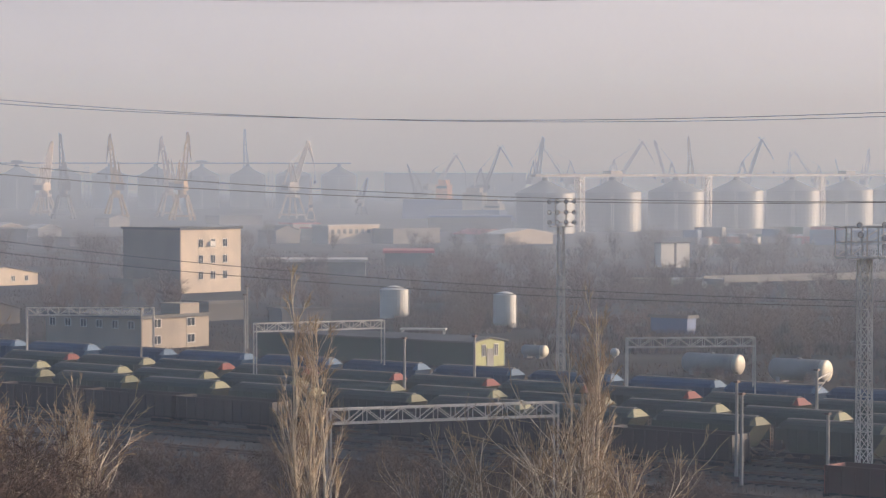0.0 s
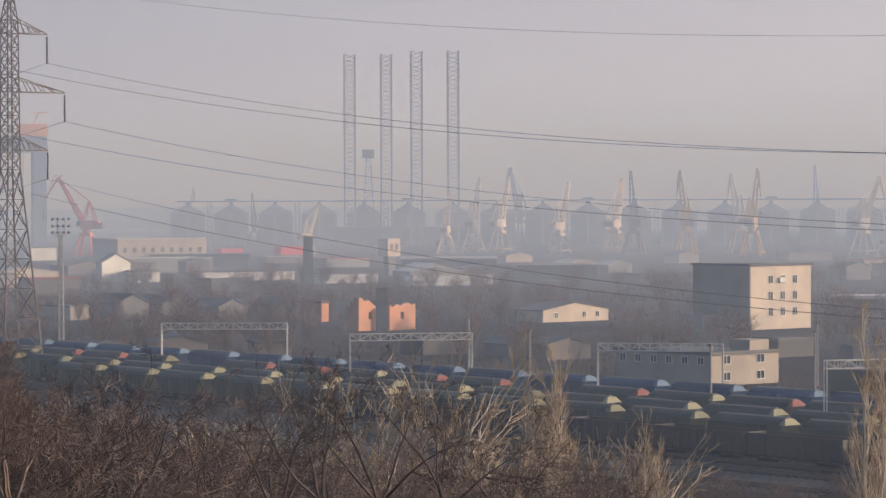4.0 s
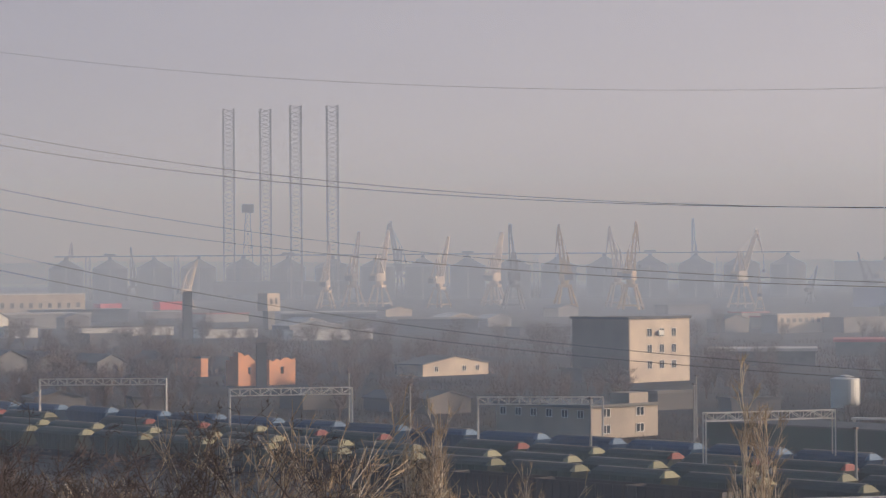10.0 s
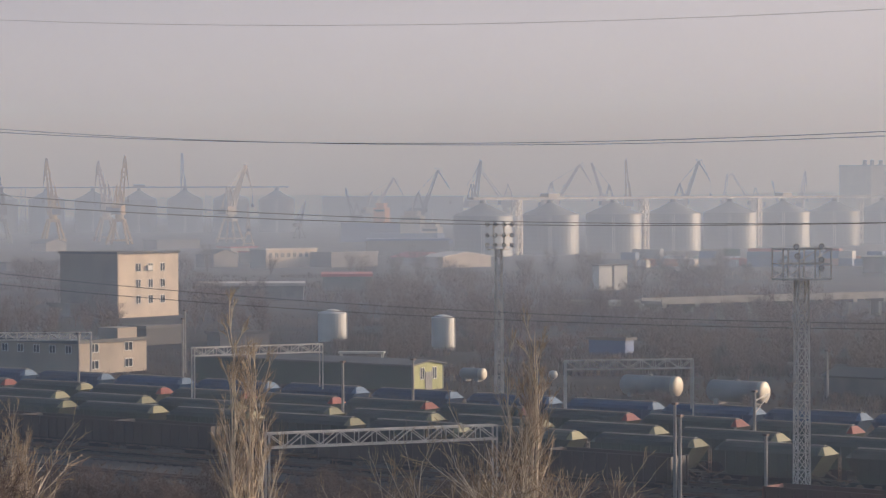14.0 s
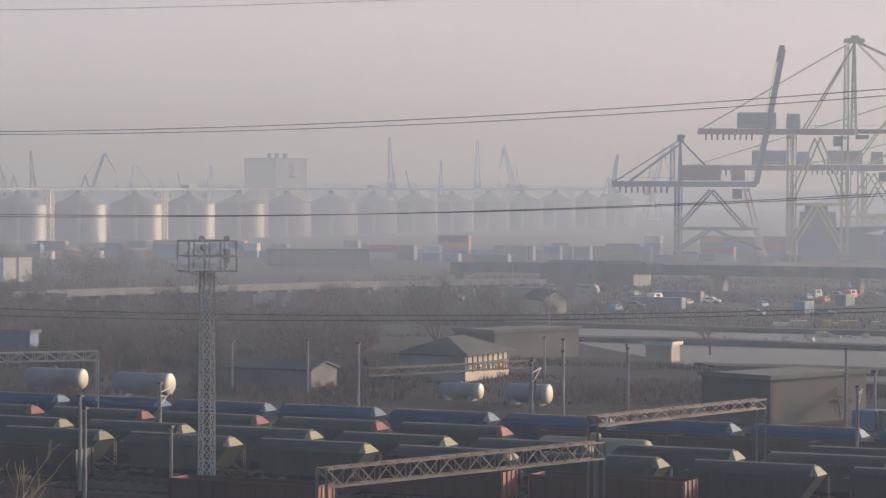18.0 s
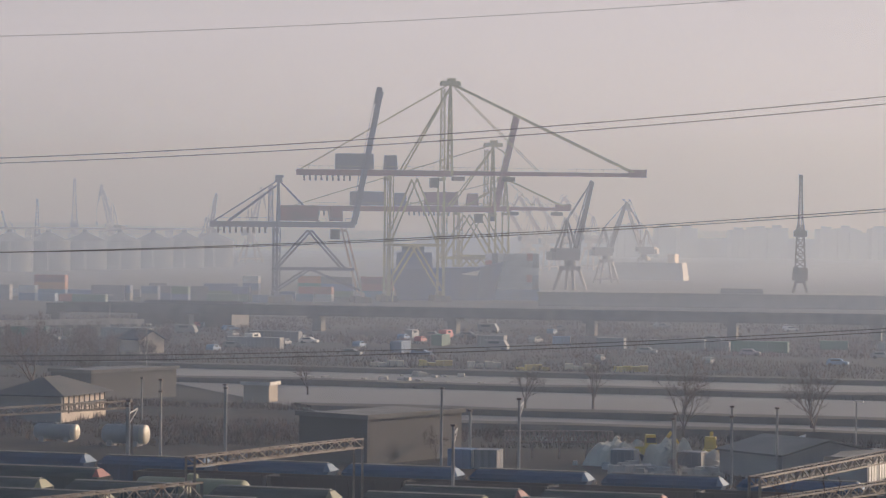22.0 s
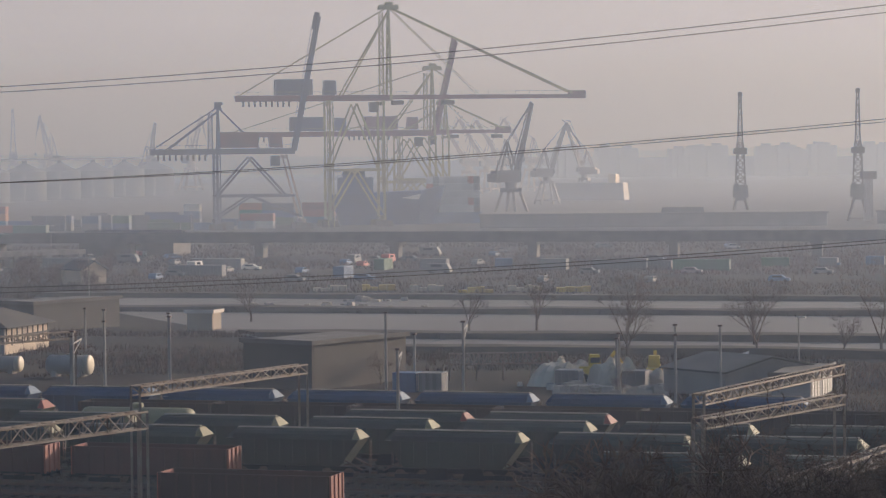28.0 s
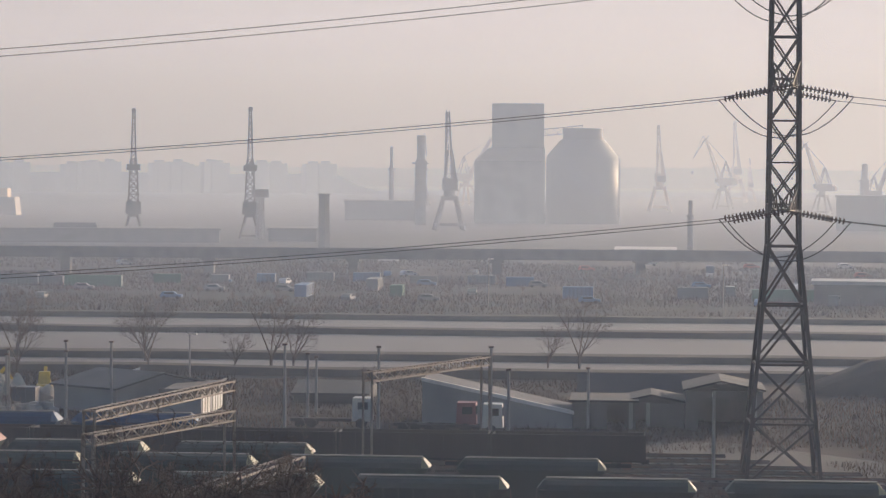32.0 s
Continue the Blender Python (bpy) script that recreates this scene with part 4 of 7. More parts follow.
house("long_store", (-485.0, 1329.5), 9, 14.3, 6.3, "white_wall", "roof", "long low whitewashed warehouse", "warehouse", turn=-48.2)
house("long_store", (-387.3, 998.6), 9, 10.8, 7.6, "plaster", "roof", "long low cream wall of a depot", "warehouse", turn=-47.1)


# ---- chimneys, tanks, viaducts ----
def chimney(at, h, w, label):
    t = thing("chimney", (*at, 0), 20, label, "chimney")
    part("shaft", Geo().box(-w / 2, -w / 2, 0, w / 2, w / 2, h, 0.12), M["dark_concrete"], t)
    part("rim", Geo().box(-w / 2 - 0.1, -w / 2 - 0.1, h, w / 2 + 0.1, w / 2 + 0.1, h + 0.4), M["dark_concrete"], t)


chimney((-129.3, 564.5), 9.0, 2.1, "dark square chimney between brick houses")
chimney((-222.4, 866.2), 16.4, 3.0, "tall dark concrete chimney shaft")
chimney((473.9, 735.5), 17, 2.6, "dark chimney beyond the quay sheds")


def tank(at, r, h, label, material="dirty_white"):
    t = thing("storage_tank", (*at, 0), 0, label, "tank", "storage tanks")
    part("shell", Geo().lathe([(r, 0), (r, h)], 28), M[material], t, smooth=False)
    part("roof", Geo().lathe([(r + 0.08, h), (r * 0.5, h + r * 0.2), (0.15, h + r * 0.3)], 28), M[material], t)
    g = Geo()
    for y in (-0.25, 0.25):
        g.beam((r + 0.15, y, 0), (r + 0.15, y, h), 0.08)
    for k in range(int(h / 0.5)):
        g.beam((r + 0.15, -0.25, 0.4 + 0.5 * k), (r + 0.15, 0.25, 0.4 + 0.5 * k), 0.06)
    part("ladder", g, M["steel"], t)


tank((-8.6, 491.0), 2.5, 5.0, "white steel storage tank catching the sun")
tank((10.2, 462.0), 1.9, 5.4, "white rusty storage tank behind bare trees")
wt = thing("water_tower", (-237.3, 1049.6, 0), TRACK, "pale boxy water tower on a thick stem", "water tower")
part("stem", Geo().box(-1.6, -1.6, 0, 1.6, 1.6, 7.2), M["dark_concrete"], wt)
part("tank_box", Geo().box(-3.1, -3.1, 7.2, 3.1, 3.1, 14.0, 0.1), M["plaster"], wt, "cream tank box")
for s in (-1, 1):
    part("vent_slot", Geo().box(3.05, s * 1.2 - 0.5, 9.8, 3.15, s * 1.2 + 0.5, 12.0), M["glass"], wt)
board = thing("twin_panel_store", (61.8, 742.9, 0), TRACK - 20, "pale twin-panel concrete store beside the trees", "store")
for y in (-4.6, 0.4):
    part("panel", Geo().box(-3, y, 0, 0, y + 4.2, 6.6), M["white_wall"], board)
part("roof", Geo().box(-3.3, -4.9, 6.6, 0.3, 4.9, 6.9), M["roof"], board)


def viaduct(a, b, z, w, thick, every, label, name="viaduct", material="concrete", pier_w=1.2):
    a, b = Vector((*a, 0)), Vector((*b, 0))
    d, mid = b - a, (a + b) / 2
    t = thing(name, tuple(mid), math.degrees(math.atan2(d.y, d.x)), label, "viaduct")
    h = d.length / 2
    part("deck", Geo().box(-h, -w / 2, z - thick, h, w / 2, z), M[material], t)
    for y in (-w / 2, w / 2 - 0.25):
        part("barrier", Geo().box(-h, y, z, h, y + 0.25, z + 0.5), M[material], t)
    n = max(2, int(2 * h / every))
    for k in range(n + 1):
        x = -h + 1 + (2 * h - 2) * k / n
        p = part("pier", Geo().box(x - pier_w / 2, -w * 0.18, 0, x + pier_w / 2, w * 0.18, z - thick - 0.7), M[material], t)
        part("pier_head", Geo().box(x - pier_w * 0.7, -w * 0.42, z - thick - 0.7, x + pier_w * 0.7, w * 0.42, z - thick), M[material], p)
    return t


viaduct((54.0, 557.4), (126.6, 600.8), 4.3, 7, 0.6, 8, "pale concrete overpass on short piers", material="concrete", pier_w=0.8)
viaduct((131.9, 626.3), (176.9, 644.2), 3.3, 7, 0.6, 9, "pale concrete overpass on short piers", material="concrete", pier_w=0.8)
viaduct((41.8, 618.6), (58.5, 617.2), 1.7, 5, 0.8, 8, "short pale loading ramp on piers", "loading_ramp", "white_wall")
viaduct((170.9, 699.4), (512.4, 462.1), 5.7, 12, 1.8, 34, "long dark elevated road on broad piers", "elevated_road", "dark_concrete", 2.2)

# ---- rubble, cars, tarps, trucks ----
rng = random.Random(7)


def rubble(at, n, spread):
    pile = thing("rubble_heap", (*at, 0), TRACK, "heap of pale broken concrete blocks", "rubble")
    for k in range(n):
        r = rng.uniform(0.3, 0.9)
        g = Geo().box(-r, -r * 0.7, 0, r, r * 0.7, r * rng.uniform(0.7, 1.3), r * 0.2)
        x, y = rng.gauss(0, spread), rng.gauss(0, 2)
        part("block", g, M["rubble"], pile, at=(x, y, 0), turn=rng.uniform(0, 180))


rubble((162.1, 436.1), 70, 7)
rubble((176.6, 451.2), 20, 3)
rubble((132.2, 271.1), 30, 3.5)
rubble((128.9, 271.3), 16, 2)
rubble((134.0, 265.2), 16, 2)


def car(at, colour, turn, label, van=False):
    t = thing("parked_van" if van else "parked_car", (*at, 0), turn, label, "van" if van else "car", "parked vehicles")
    l, w, h = (2.6, 0.95, 2.2) if van else (2.1, 0.85, 1.45)
    prof = [(-l, 0.35), (l, 0.35), (l, 0.85), (l * 0.55, 0.95), (l * 0.25, h), (-l * 0.75, h), (-l * 0.98, 0.95)] if not van else [(-l, 0.35), (l, 0.35), (l, 1.0), (l * 0.72, h), (-l, h)]
    body = Geo()
    n = len(prof)
    body.add([(x, -w, z) for x, z in prof] + [(x, w, z) for x, z in prof], [tuple(range(n)), tuple(range(n, 2 * n))[::-1]] + [((k + 1) % n, k, n + k, n + (k + 1) % n) for k in range(n)])
    part("body", body, colour, t)
    part("glazing", Geo().box(-l * 0.6, -w - 0.02, h * 0.68, l * 0.3, w + 0.02, h * 0.9), M["glass"], t)
    for x in (-l * 0.62, l * 0.62):
        for y in (-w, w):
            part("wheel", Geo().lathe([(0.33, -0.1), (0.33, 0.1)], 12, (x, y, 0.33), "y"), M["black"], t)
    return t


PAINT = [("white", CONTAINER["white"]), ("red", CONTAINER["red"]), ("blue", CONTAINER["blue"]), ("grey", CONTAINER["grey"]), ("white", M["dirty_white"])]
for k in range(34):
    az, d = rng.uniform(15.5, 44), rng.uniform(590, 760)
    name, paint = PAINT[rng.choice((0, 1, 2, 3, 3, 3, 4))]
    van = rng.random() < 0.2
    car(polar(az, d)[:2], paint, rng.choice((TRACK, TRACK + 90, 5)), f"{name} {'van' if van else 'car'} parked on the harbour lot", van)


for c in (690, 735, 785):
    for k in range(15):
        x = 150 + 20 * k + rng.uniform(-6, 6)
        name, paint = PAINT[rng.choice((0, 2, 3, 3, 3, 3))]
        van = rng.random() < 0.15
        car(on_track(c + rng.uniform(-5, 5), x), paint, TRACK + rng.choice((0, 90, 80)), f"{name} {'van' if van else 'car'} parked on the harbour lot", van)


def container(at, colour, turn, long=12.2, high=2.6, z=0.0):
    t = thing("shipping_container", (*at, z), turn, f"{colour} corrugated steel shipping container", "container", "shipping containers")
    h = long / 2
    part("box", Geo().box(-h, -1.22, 0, h, 1.22, high), CONTAINER[colour], t)
    ribs = Geo()
    for k in range(int(long / 0.8)):
        x = -h + 0.4 + 0.8 * k
        ribs.box(x, -1.28, 0.15, x + 0.35, -1.22, high - 0.15)
    part("corrugation", ribs, CONTAINER[colour], t)
    g = Geo()
    for y in (-0.75, -0.25, 0.25, 0.75):
        g.box(h, y - 0.03, 0.1, h + 0.05, y + 0.03, high - 0.1)
    part("lock_rod", g, M["steel"], t)["kind"] = "stuff"
    return t


COLOURS = ("blue", "blue", "grey", "blue", "red", "grey", "white", "green", "orange", "grey")
for az0, az1, d, n, tall in ((4.6, 12.6, 985, 20, 2), (12.8, 19.5, 960, 17, 2), (13, 21, 1020, 12, 3), (5.5, 12, 1040, 12, 2)):
    for k in range(n):
        az = az0 + (az1 - az0) * (k + rng.uniform(-0.3, 0.3)) / n
        face, spot, long = rng.choice((TRACK, TRACK, -az)), polar(az, d + rng.uniform(-12, 12))[:2], rng.choice((6.1, 12.2))
        for lev in range(rng.randint(1, tall)):
            container(spot, rng.choice(COLOURS), face, long, 2.6, 2.61 * lev)

for k in range(13):
    az = 24 + 14 * (k + rng.uniform(-0.3, 0.3)) / 13
    container(polar(az, 620 + rng.uniform(-15, 15))[:2], rng.choice(("blue", "grey", "grey", "grey", "green")), rng.choice((TRACK, -az)), rng.choice((4.0, 6.1)), 2.0)
for k in range(16):
    x = 150 + 15 * k + rng.uniform(-5, 5)
    container(on_track(rng.choice((715, 760)) + rng.uniform(-6, 6), x), rng.choice(("grey", "grey", "grey", "blue", "green")), TRACK + rng.choice((0, 0, 90)), rng.choice((6.1, 12.2)), 2.4)
for k in range(6):
    t = thing("timber_stack", polar(20.5 + 1.0 * k, 520 + rng.uniform(-8, 8)), -22, "low sunlit stack of yellow planks", "timber", "timber stacks")
    for j in range(4):
        part("plank", Geo().box(-3.2 + 1.6 * j, -1, 0, -1.7 + 1.6 * j, 1, rng.uniform(0.6, 1.3)), M["machine_yellow" if k % 2 else "tarp"], t)


def tarp_stack(at, l, w, h, label, seed):
    g, n, m = Geo(), 14, 8
    for i in range(n + 1):
        for j in range(m + 1):
            x, y = -l / 2 + l * i / n, -w / 2 + w * j / m
            edge = min(1, 4 * min(i / n, 1 - i / n, j / m, 1 - j / m) + 0.0)
            g.v.append((x, y, h * edge ** 0.35 * (1 + 0.9 * noise.noise(Vector((x * 0.9, y * 0.9, seed)))) if 0 < i < n and 0 < j < m else 0.0))
    for i in range(n):
        for j in range(m):
            g.f.append((i * (m + 1) + j, (i + 1) * (m + 1) + j, (i + 1) * (m + 1) + j + 1, i * (m + 1) + j + 1))
    solid("tarpaulin", g, M["tarp"], label, "tarpaulin", at=(*at, 0), turn=TRACK - 12)


tarp_stack((132.6, 280.6), 5.5, 8, 2.2, "pale sunlit tarpaulin over stacked goods", 1)
tarp_stack((136.2, 275.2), 5, 5, 2.3, "pale sunlit tarpaulin over stacked goods", 2)
tarp_stack((139.3, 271.9), 4, 4, 1.6, "pale sunlit tarpaulin over stacked goods", 5)


def excavator(at, turn):
    t = thing("yellow_loader", (*at, 0), turn, "yellow wheel loader beside the tarpaulins", "loader")
    part("body", Geo().box(-1.8, -0.9, 0.8, 1.2, 0.9, 2.0, 0.1), M["machine_yellow"], t)
    cab = part("cab", Geo().box(-0.6, -0.7, 2.0, 0.7, 0.7, 3.3, 0.12), M["machine_yellow"], t)
    part("cab_glass", Geo().box(-0.45, -0.72, 2.4, 0.6, 0.72, 3.0), M["glass"], cab)
    part("boom", Geo().beam((0.8, 0, 1.6), (2.4, 0, 3.6), 0.35).beam((2.4, 0, 3.6), (3.2, 0, 2.2), 0.28), M["machine_yellow"], t)
    for x in (-1.2, 0.9):
        for y in (-1.0, 1.0):
            part("wheel", Geo().lathe([(0.6, -0.22), (0.65, 0), (0.6, 0.22)], 14, (x, y, 0.62), "y"), M["black"], t)


excavator((135.6, 279.3), -20)
excavator((140.6, 274.4), 60)


def truck(at, turn, cab_paint, box_paint, label, box=True):
    t = thing("truck", (*at, 0), turn, label, "truck", "parked vehicles")
    cab = part("cab", Geo().box(2.2, -1.2, 0.7, 4.2, 1.2, 3.0, 0.08), cab_paint, t)
    part("windscreen", Geo().box(4.1, -1.05, 1.8, 4.2, 1.05, 2.7), M["glass"], cab)
    part("side_window", Geo().box(2.8, -1.24, 1.9, 3.8, 1.24, 2.6), M["glass"], cab)
    part("chassis", Geo().box(-4, -0.5, 0.6, 4.0, 0.5, 0.9), M["black"], t)
    if box:
        part("cargo_box", Geo().box(-4.2, -1.25, 0.95, 2.0, 1.25, 3.4), box_paint, t)
    for x in (-3, -1.8, 3.1):
        for y in (-1.05, 1.05):
            part("wheel", Geo().lathe([(0.5, -0.15), (0.5, 0.15)], 14, (x, y, 0.5), "y"), M["black"], t)


truck((158.4, 221.1), TRACK, M["dirty_white"], M["dirty_white"], "white truck cab parked in the yard", False)
truck((157.2, 223.8), TRACK, M["sts_red"], M["sts_red"], "dark red truck cab parked in the yard", False)
truck((151.4, 233.5), TRACK, M["dirty_white"], M["dirty_white"], "white lorry with a flat pale trailer", False)
for t_, kind_ in (((130.6, 275.2), "grey"), ((136.4, 270.6), "grey"), ((113.8, 280.8), "blue"), ((116.2, 279.2), "grey"), ((141.3, 262.2), "red"), ((143.6, 261.0), "grey")):
    container(t_, kind_, TRACK, 2.6, 2.1)
conveyor = thing("lattice_conveyor", (129.5, 281.5, 0), 0, "long low rusty lattice conveyor on short legs", "conveyor")
ca, cb = Vector((-6.4, 9.5, 3.1)), Vector((5.2, 5.5, 3.1))
part("truss", Geo().truss(ca, cb, 1.0, 1.2, 22, 0.13), M["aged_steel"], conveyor)
for k in range(5):
    p_ = ca.lerp(cb, k / 4)
    part("support_leg", Geo().beam((p_.x, p_.y, 0), (p_.x, p_.y, 1.95), 0.16), M["aged_steel"], conveyor)
# shop front and clutter beside the gable shed
kiosk = house("kiosk_row", (144.7, 247.6), 4, 15, 2.6, "grey_wall", "roof", "row of white-doored lock-ups beside the tracks", "lock-ups")
for k in range(8):
    if k != 3:
        part("door", Geo().box(0.03, 0.6 + 1.75 * k, 0.1, 0.1, 1.9 + 1.75 * k, 2.1), M["dirty_white"], kiosk, "white door")
ramp_shed = thing("ramp_shed", (171.1, 219.7, 0), TRACK, "shed with a pale sloping parapet wall", "shed")
part("sloped_wall", Geo().add([(-15, 0, 0), (0, 0, 0), (0, 0, 1.4), (-15, 0, 4.6), (-15, 0.4, 0), (0, 0.4, 0), (0, 0.4, 1.4), (-15, 0.4, 4.6)], [(0, 1, 2, 3), (7, 6, 5, 4), (1, 0, 4, 5), (2, 1, 5, 6), (3, 2, 6, 7), (0, 3, 7, 4)]), M["grey_wall"], ramp_shed)
part("coping", Geo().add([(-15.1, -0.15, 4.6), (0.2, -0.15, 1.4), (0.2, 0.55, 1.4), (-15.1, 0.55, 4.6), (-15.1, -0.15, 4.95), (0.2, -0.15, 1.75), (0.2, 0.55, 1.75), (-15.1, 0.55, 4.95)], [(3, 2, 1, 0), (4, 5, 6, 7), (0, 1, 5, 4), (1, 2, 6, 5), (2, 3, 7, 6), (3, 0, 4, 7)]), M["white_wall"], ramp_shed, "pale coping stone")
part("end_wall", Geo().box(-0.3, 0.41, 0, 0, 10, 1.4), M["grey_wall"], ramp_shed)
part("far_end_wall", Geo().box(-15, 0.41, 0, -14.7, 10, 4.6), M["grey_wall"], ramp_shed)
part("roof_slope", Geo().add([(-15, 0.56, 4.62), (0.1, 0.56, 1.42), (0.1, 10, 1.42), (-15, 10, 4.62), (-15, 0.56, 4.8), (0.1, 0.56, 1.6), (0.1, 10, 1.6), (-15, 10, 4.8)], [(3, 2, 1, 0), (4, 5, 6, 7), (0, 1, 5, 4), (1, 2, 6, 5), (2, 3, 7, 6), (3, 0, 4, 7)]), M["roof"], ramp_shed)
flag = thing("flagpole", (146.9, 264.4, 0), 0, "thin pole flying a small white flag", "flag")
part("staff", Geo().tube((0, 0, 0), (0, 0, 4.2), 0.05, 0.04, 6), M["steel"], flag)
part("cloth", Geo().add([(0, 0, 4.2), (-1.0, 0.1, 3.9), (-0.9, -0.05, 3.3), (0, 0, 3.5), (0, 0.02, 4.2), (-1.0, 0.12, 3.9), (-0.9, -0.03, 3.3), (0, 0.02, 3.5)], [(0, 1, 2, 3), (7, 6, 5, 4), (0, 4, 5, 1), (1, 5, 6, 2), (2, 6, 7, 3)]), M["frame"], flag, "white cloth")


def garage(at, L, W, H, gap, label, rise_by=0.0):
    """A lock-up with an open bay in its front; gap: from, to along the front, and height of the bay."""
    t = thing("lock_up_garage", (*at, 0), TRACK, label, "garage", "lock-up garages")
    a, b, g = gap
    part("front_wall", Geo().box(-L, 0, 0, -L + a, 0.3, H), M["side_wall"], t)
    part("front_wall", Geo().box(-L + b, 0, 0, 0, 0.3, H), M["side_wall"], t)
    part("lintel", Geo().box(-L + a + 0.002, 0.02, g, -L + b - 0.002, 0.28, H), M["side_wall"], t)
    part("door_pier", Geo().box(-L + b + 0.02, -0.12, 0, -L + b + 0.42, -0.004, H), M["concrete"], t, "pale concrete pier")
    part("side_wall", Geo().box(-0.3, 0.302, 0, 0, W, H), M["side_wall"], t)
    part("far_side_wall", Geo().box(-L, 0.302, 0, -L + 0.3, W, H), M["side_wall"], t)
    part("rear_wall", Geo().box(-L + 0.302, W - 0.3, 0, -0.302, W, H), M["side_wall"], t)
    m = -L * 0.55
    part("roof", Geo().add([(-L - 0.3, -0.3, H), (m, -0.3, H + rise_by), (0.3, -0.3, H), (-L - 0.3, W + 0.2, H), (m, W + 0.2, H + rise_by), (0.3, W + 0.2, H), (-L - 0.3, -0.3, H + 0.2), (m, -0.3, H + rise_by + 0.2), (0.3, -0.3, H + 0.2), (-L - 0.3, W + 0.2, H + 0.2), (m, W + 0.2, H + rise_by + 0.2), (0.3, W + 0.2, H + 0.2)],
         [(6, 7, 10, 9), (7, 8, 11, 10), (0, 3, 4, 1), (1, 4, 5, 2), (0, 1, 7, 6), (1, 2, 8, 7), (3, 9, 10, 4), (4, 10, 11, 5), (0, 6, 9, 3), (2, 5, 11, 8)]), M["dark_roof"], t)


garage((176.0, 215.7), 6.3, 9, 2.7, (3.4, 5.6, 2.3), "low dull garage with one dark open bay")
garage((181.0, 214.2), 6.0, 8, 2.5, (1.0, 2.2, 1.9), "low dull garage set back between two others", 0.7)
garage((185.8, 207.8), 7.6, 10, 3.9, (1.2, 6.6, 3.2), "tall dull garage with a wide dark open bay", 0.9)
bank_geo = Geo()
for k in range(15):
    x = 4.0 * k
    for y, z in ((-9, -0.3), (-2, 3.3), (4, 4.2), (13, 3.9), (22, -0.3)):
        e = min(1.0, k / 2.5)
        bank_geo.v.append((x - 4, y * (0.4 + 0.6 * e), z * e + 0.4 * noise.noise(Vector((x * 0.2, y * 0.2, 1)))))
for k in range(14):
    for j in range(4):
        bank_geo.f.append((k * 5 + j, k * 5 + 5 + j, k * 5 + 6 + j, k * 5 + 1 + j))
solid("earth_bank", bank_geo, M["dike"], "dark earth bank beside the basins", "ground", kind="structure", at=(226, 240, 0), turn=TRACK)


def street_lamp(at, h):
    t = thing("street_lamp", (*at, 0), -60, "slender street lamp with a pale head", "street lamp", "street lamps")
    part("post", Geo().tube((0, 0, 0), (0, 0, h), 0.12, 0.08, 8), M["concrete"], t)
    part("lamp_head", Geo().box(-0.2, -0.15, h - 0.05, 0.9, 0.15, h + 0.15, 0.05), M["dirty_white"], t)


street_lamp((152.9, 264.1), 7.6)
for x_, y_ in ((174.5, 658.6), (129.1, 462.6), (325.0, 374.2), (305.2, 417.3)):
    street_lamp((x_, y_), 9)


def lying_tank(at, L, r, label):
    t = thing("lying_tank", (*at, 0), TRACK, label, "tank", "storage tanks")
    part("barrel", Geo().lathe([(r * 0.3, -L / 2 - 0.5), (r * 0.75, -L / 2 - 0.35), (r, -L / 2), (r, L / 2), (r * 0.75, L / 2 + 0.35), (r * 0.3, L / 2 + 0.5)], 28, (0, 0, r + 0.25), "x"), M["concrete"], t, smooth=True)
    # the sunlit end is put into the paint: cream cap on a grey barrel
    part("end_cap", Geo().lathe([(r * 1.01, L / 2 - 0.1), (r * 1.01, L / 2 + 0.36), (r * 0.9, L / 2 + 0.48), (r * 0.4, L / 2 + 0.56)], 28, (0, 0, r + 0.25), "x"), M["cream"], t, "dished end cap painted cream as sunlit", smooth=True)
    for x in (-L * 0.35, L * 0.35):
        part("saddle", Geo().box(x - 0.3, -r * 0.8, 0, x + 0.3, r * 0.8, 0.7), M["concrete"], t)
    part("manhole", Geo().lathe([(0.3, 0), (0.3, 0.3)], 12, (0, 0, 2 * r + 0.1)), M["concrete"], t)


lying_tank((34.2, 354.4), 7.5, 1.25, "grey lying storage tank, its sunlit end painted cream")
lying_tank((43.6, 341.3), 7.0, 1.35, "grey lying storage tank, its sunlit end painted cream")
lying_tank((80.4, 328.0), 4.6, 0.95, "grey lying storage tank, its sunlit end painted cream")
lying_tank((86.6, 319.5), 4.6, 1.15, "grey lying storage tank, its sunlit end painted cream")
lying_tank((12.6, 385.7), 3.0, 0.8, "small cream lying tank")
for az, d, h in ((2.0, 392, 0.15), (3.52, 388, 0.15)):
    t = thing("yard_lamp_globe", polar(az, d), 0, "small pale round tank on a post", "tank", "small tanks")
    part("post", Geo().tube((0, 0, 0), (0, 0, h), 0.15, 0.15, 6), M["steel"], t)
    part("globe", Geo().lathe([(0.1, 0), (0.5, 0.15), (0.7, 0.6), (0.5, 1.05), (0.1, 1.2)], 14, (0, 0, h)), M["dirty_white"], t, smooth=True)


# ---- grain silos ----
def silo_mesh(r, h, cone):
    g = Geo()
    prof = []
    for k in range(9):
        z = h * k / 9
        prof += [(r, z + 0.02), (r + 0.025, z + h / 18), (r, z + h / 9 - 0.02)]
    return g.lathe(prof, 40).mesh("shell", M["silo"]), Geo().lathe([(r + 0.35, h - 0.1), (r + 0.3, h + 0.15), (r * 0.5, h + cone * 0.55), (1.4, h + cone), (1.4, h + cone + 1.2), (0.4, h + cone + 1.5)], 40).mesh("cone_roof", M["silo_shade"])


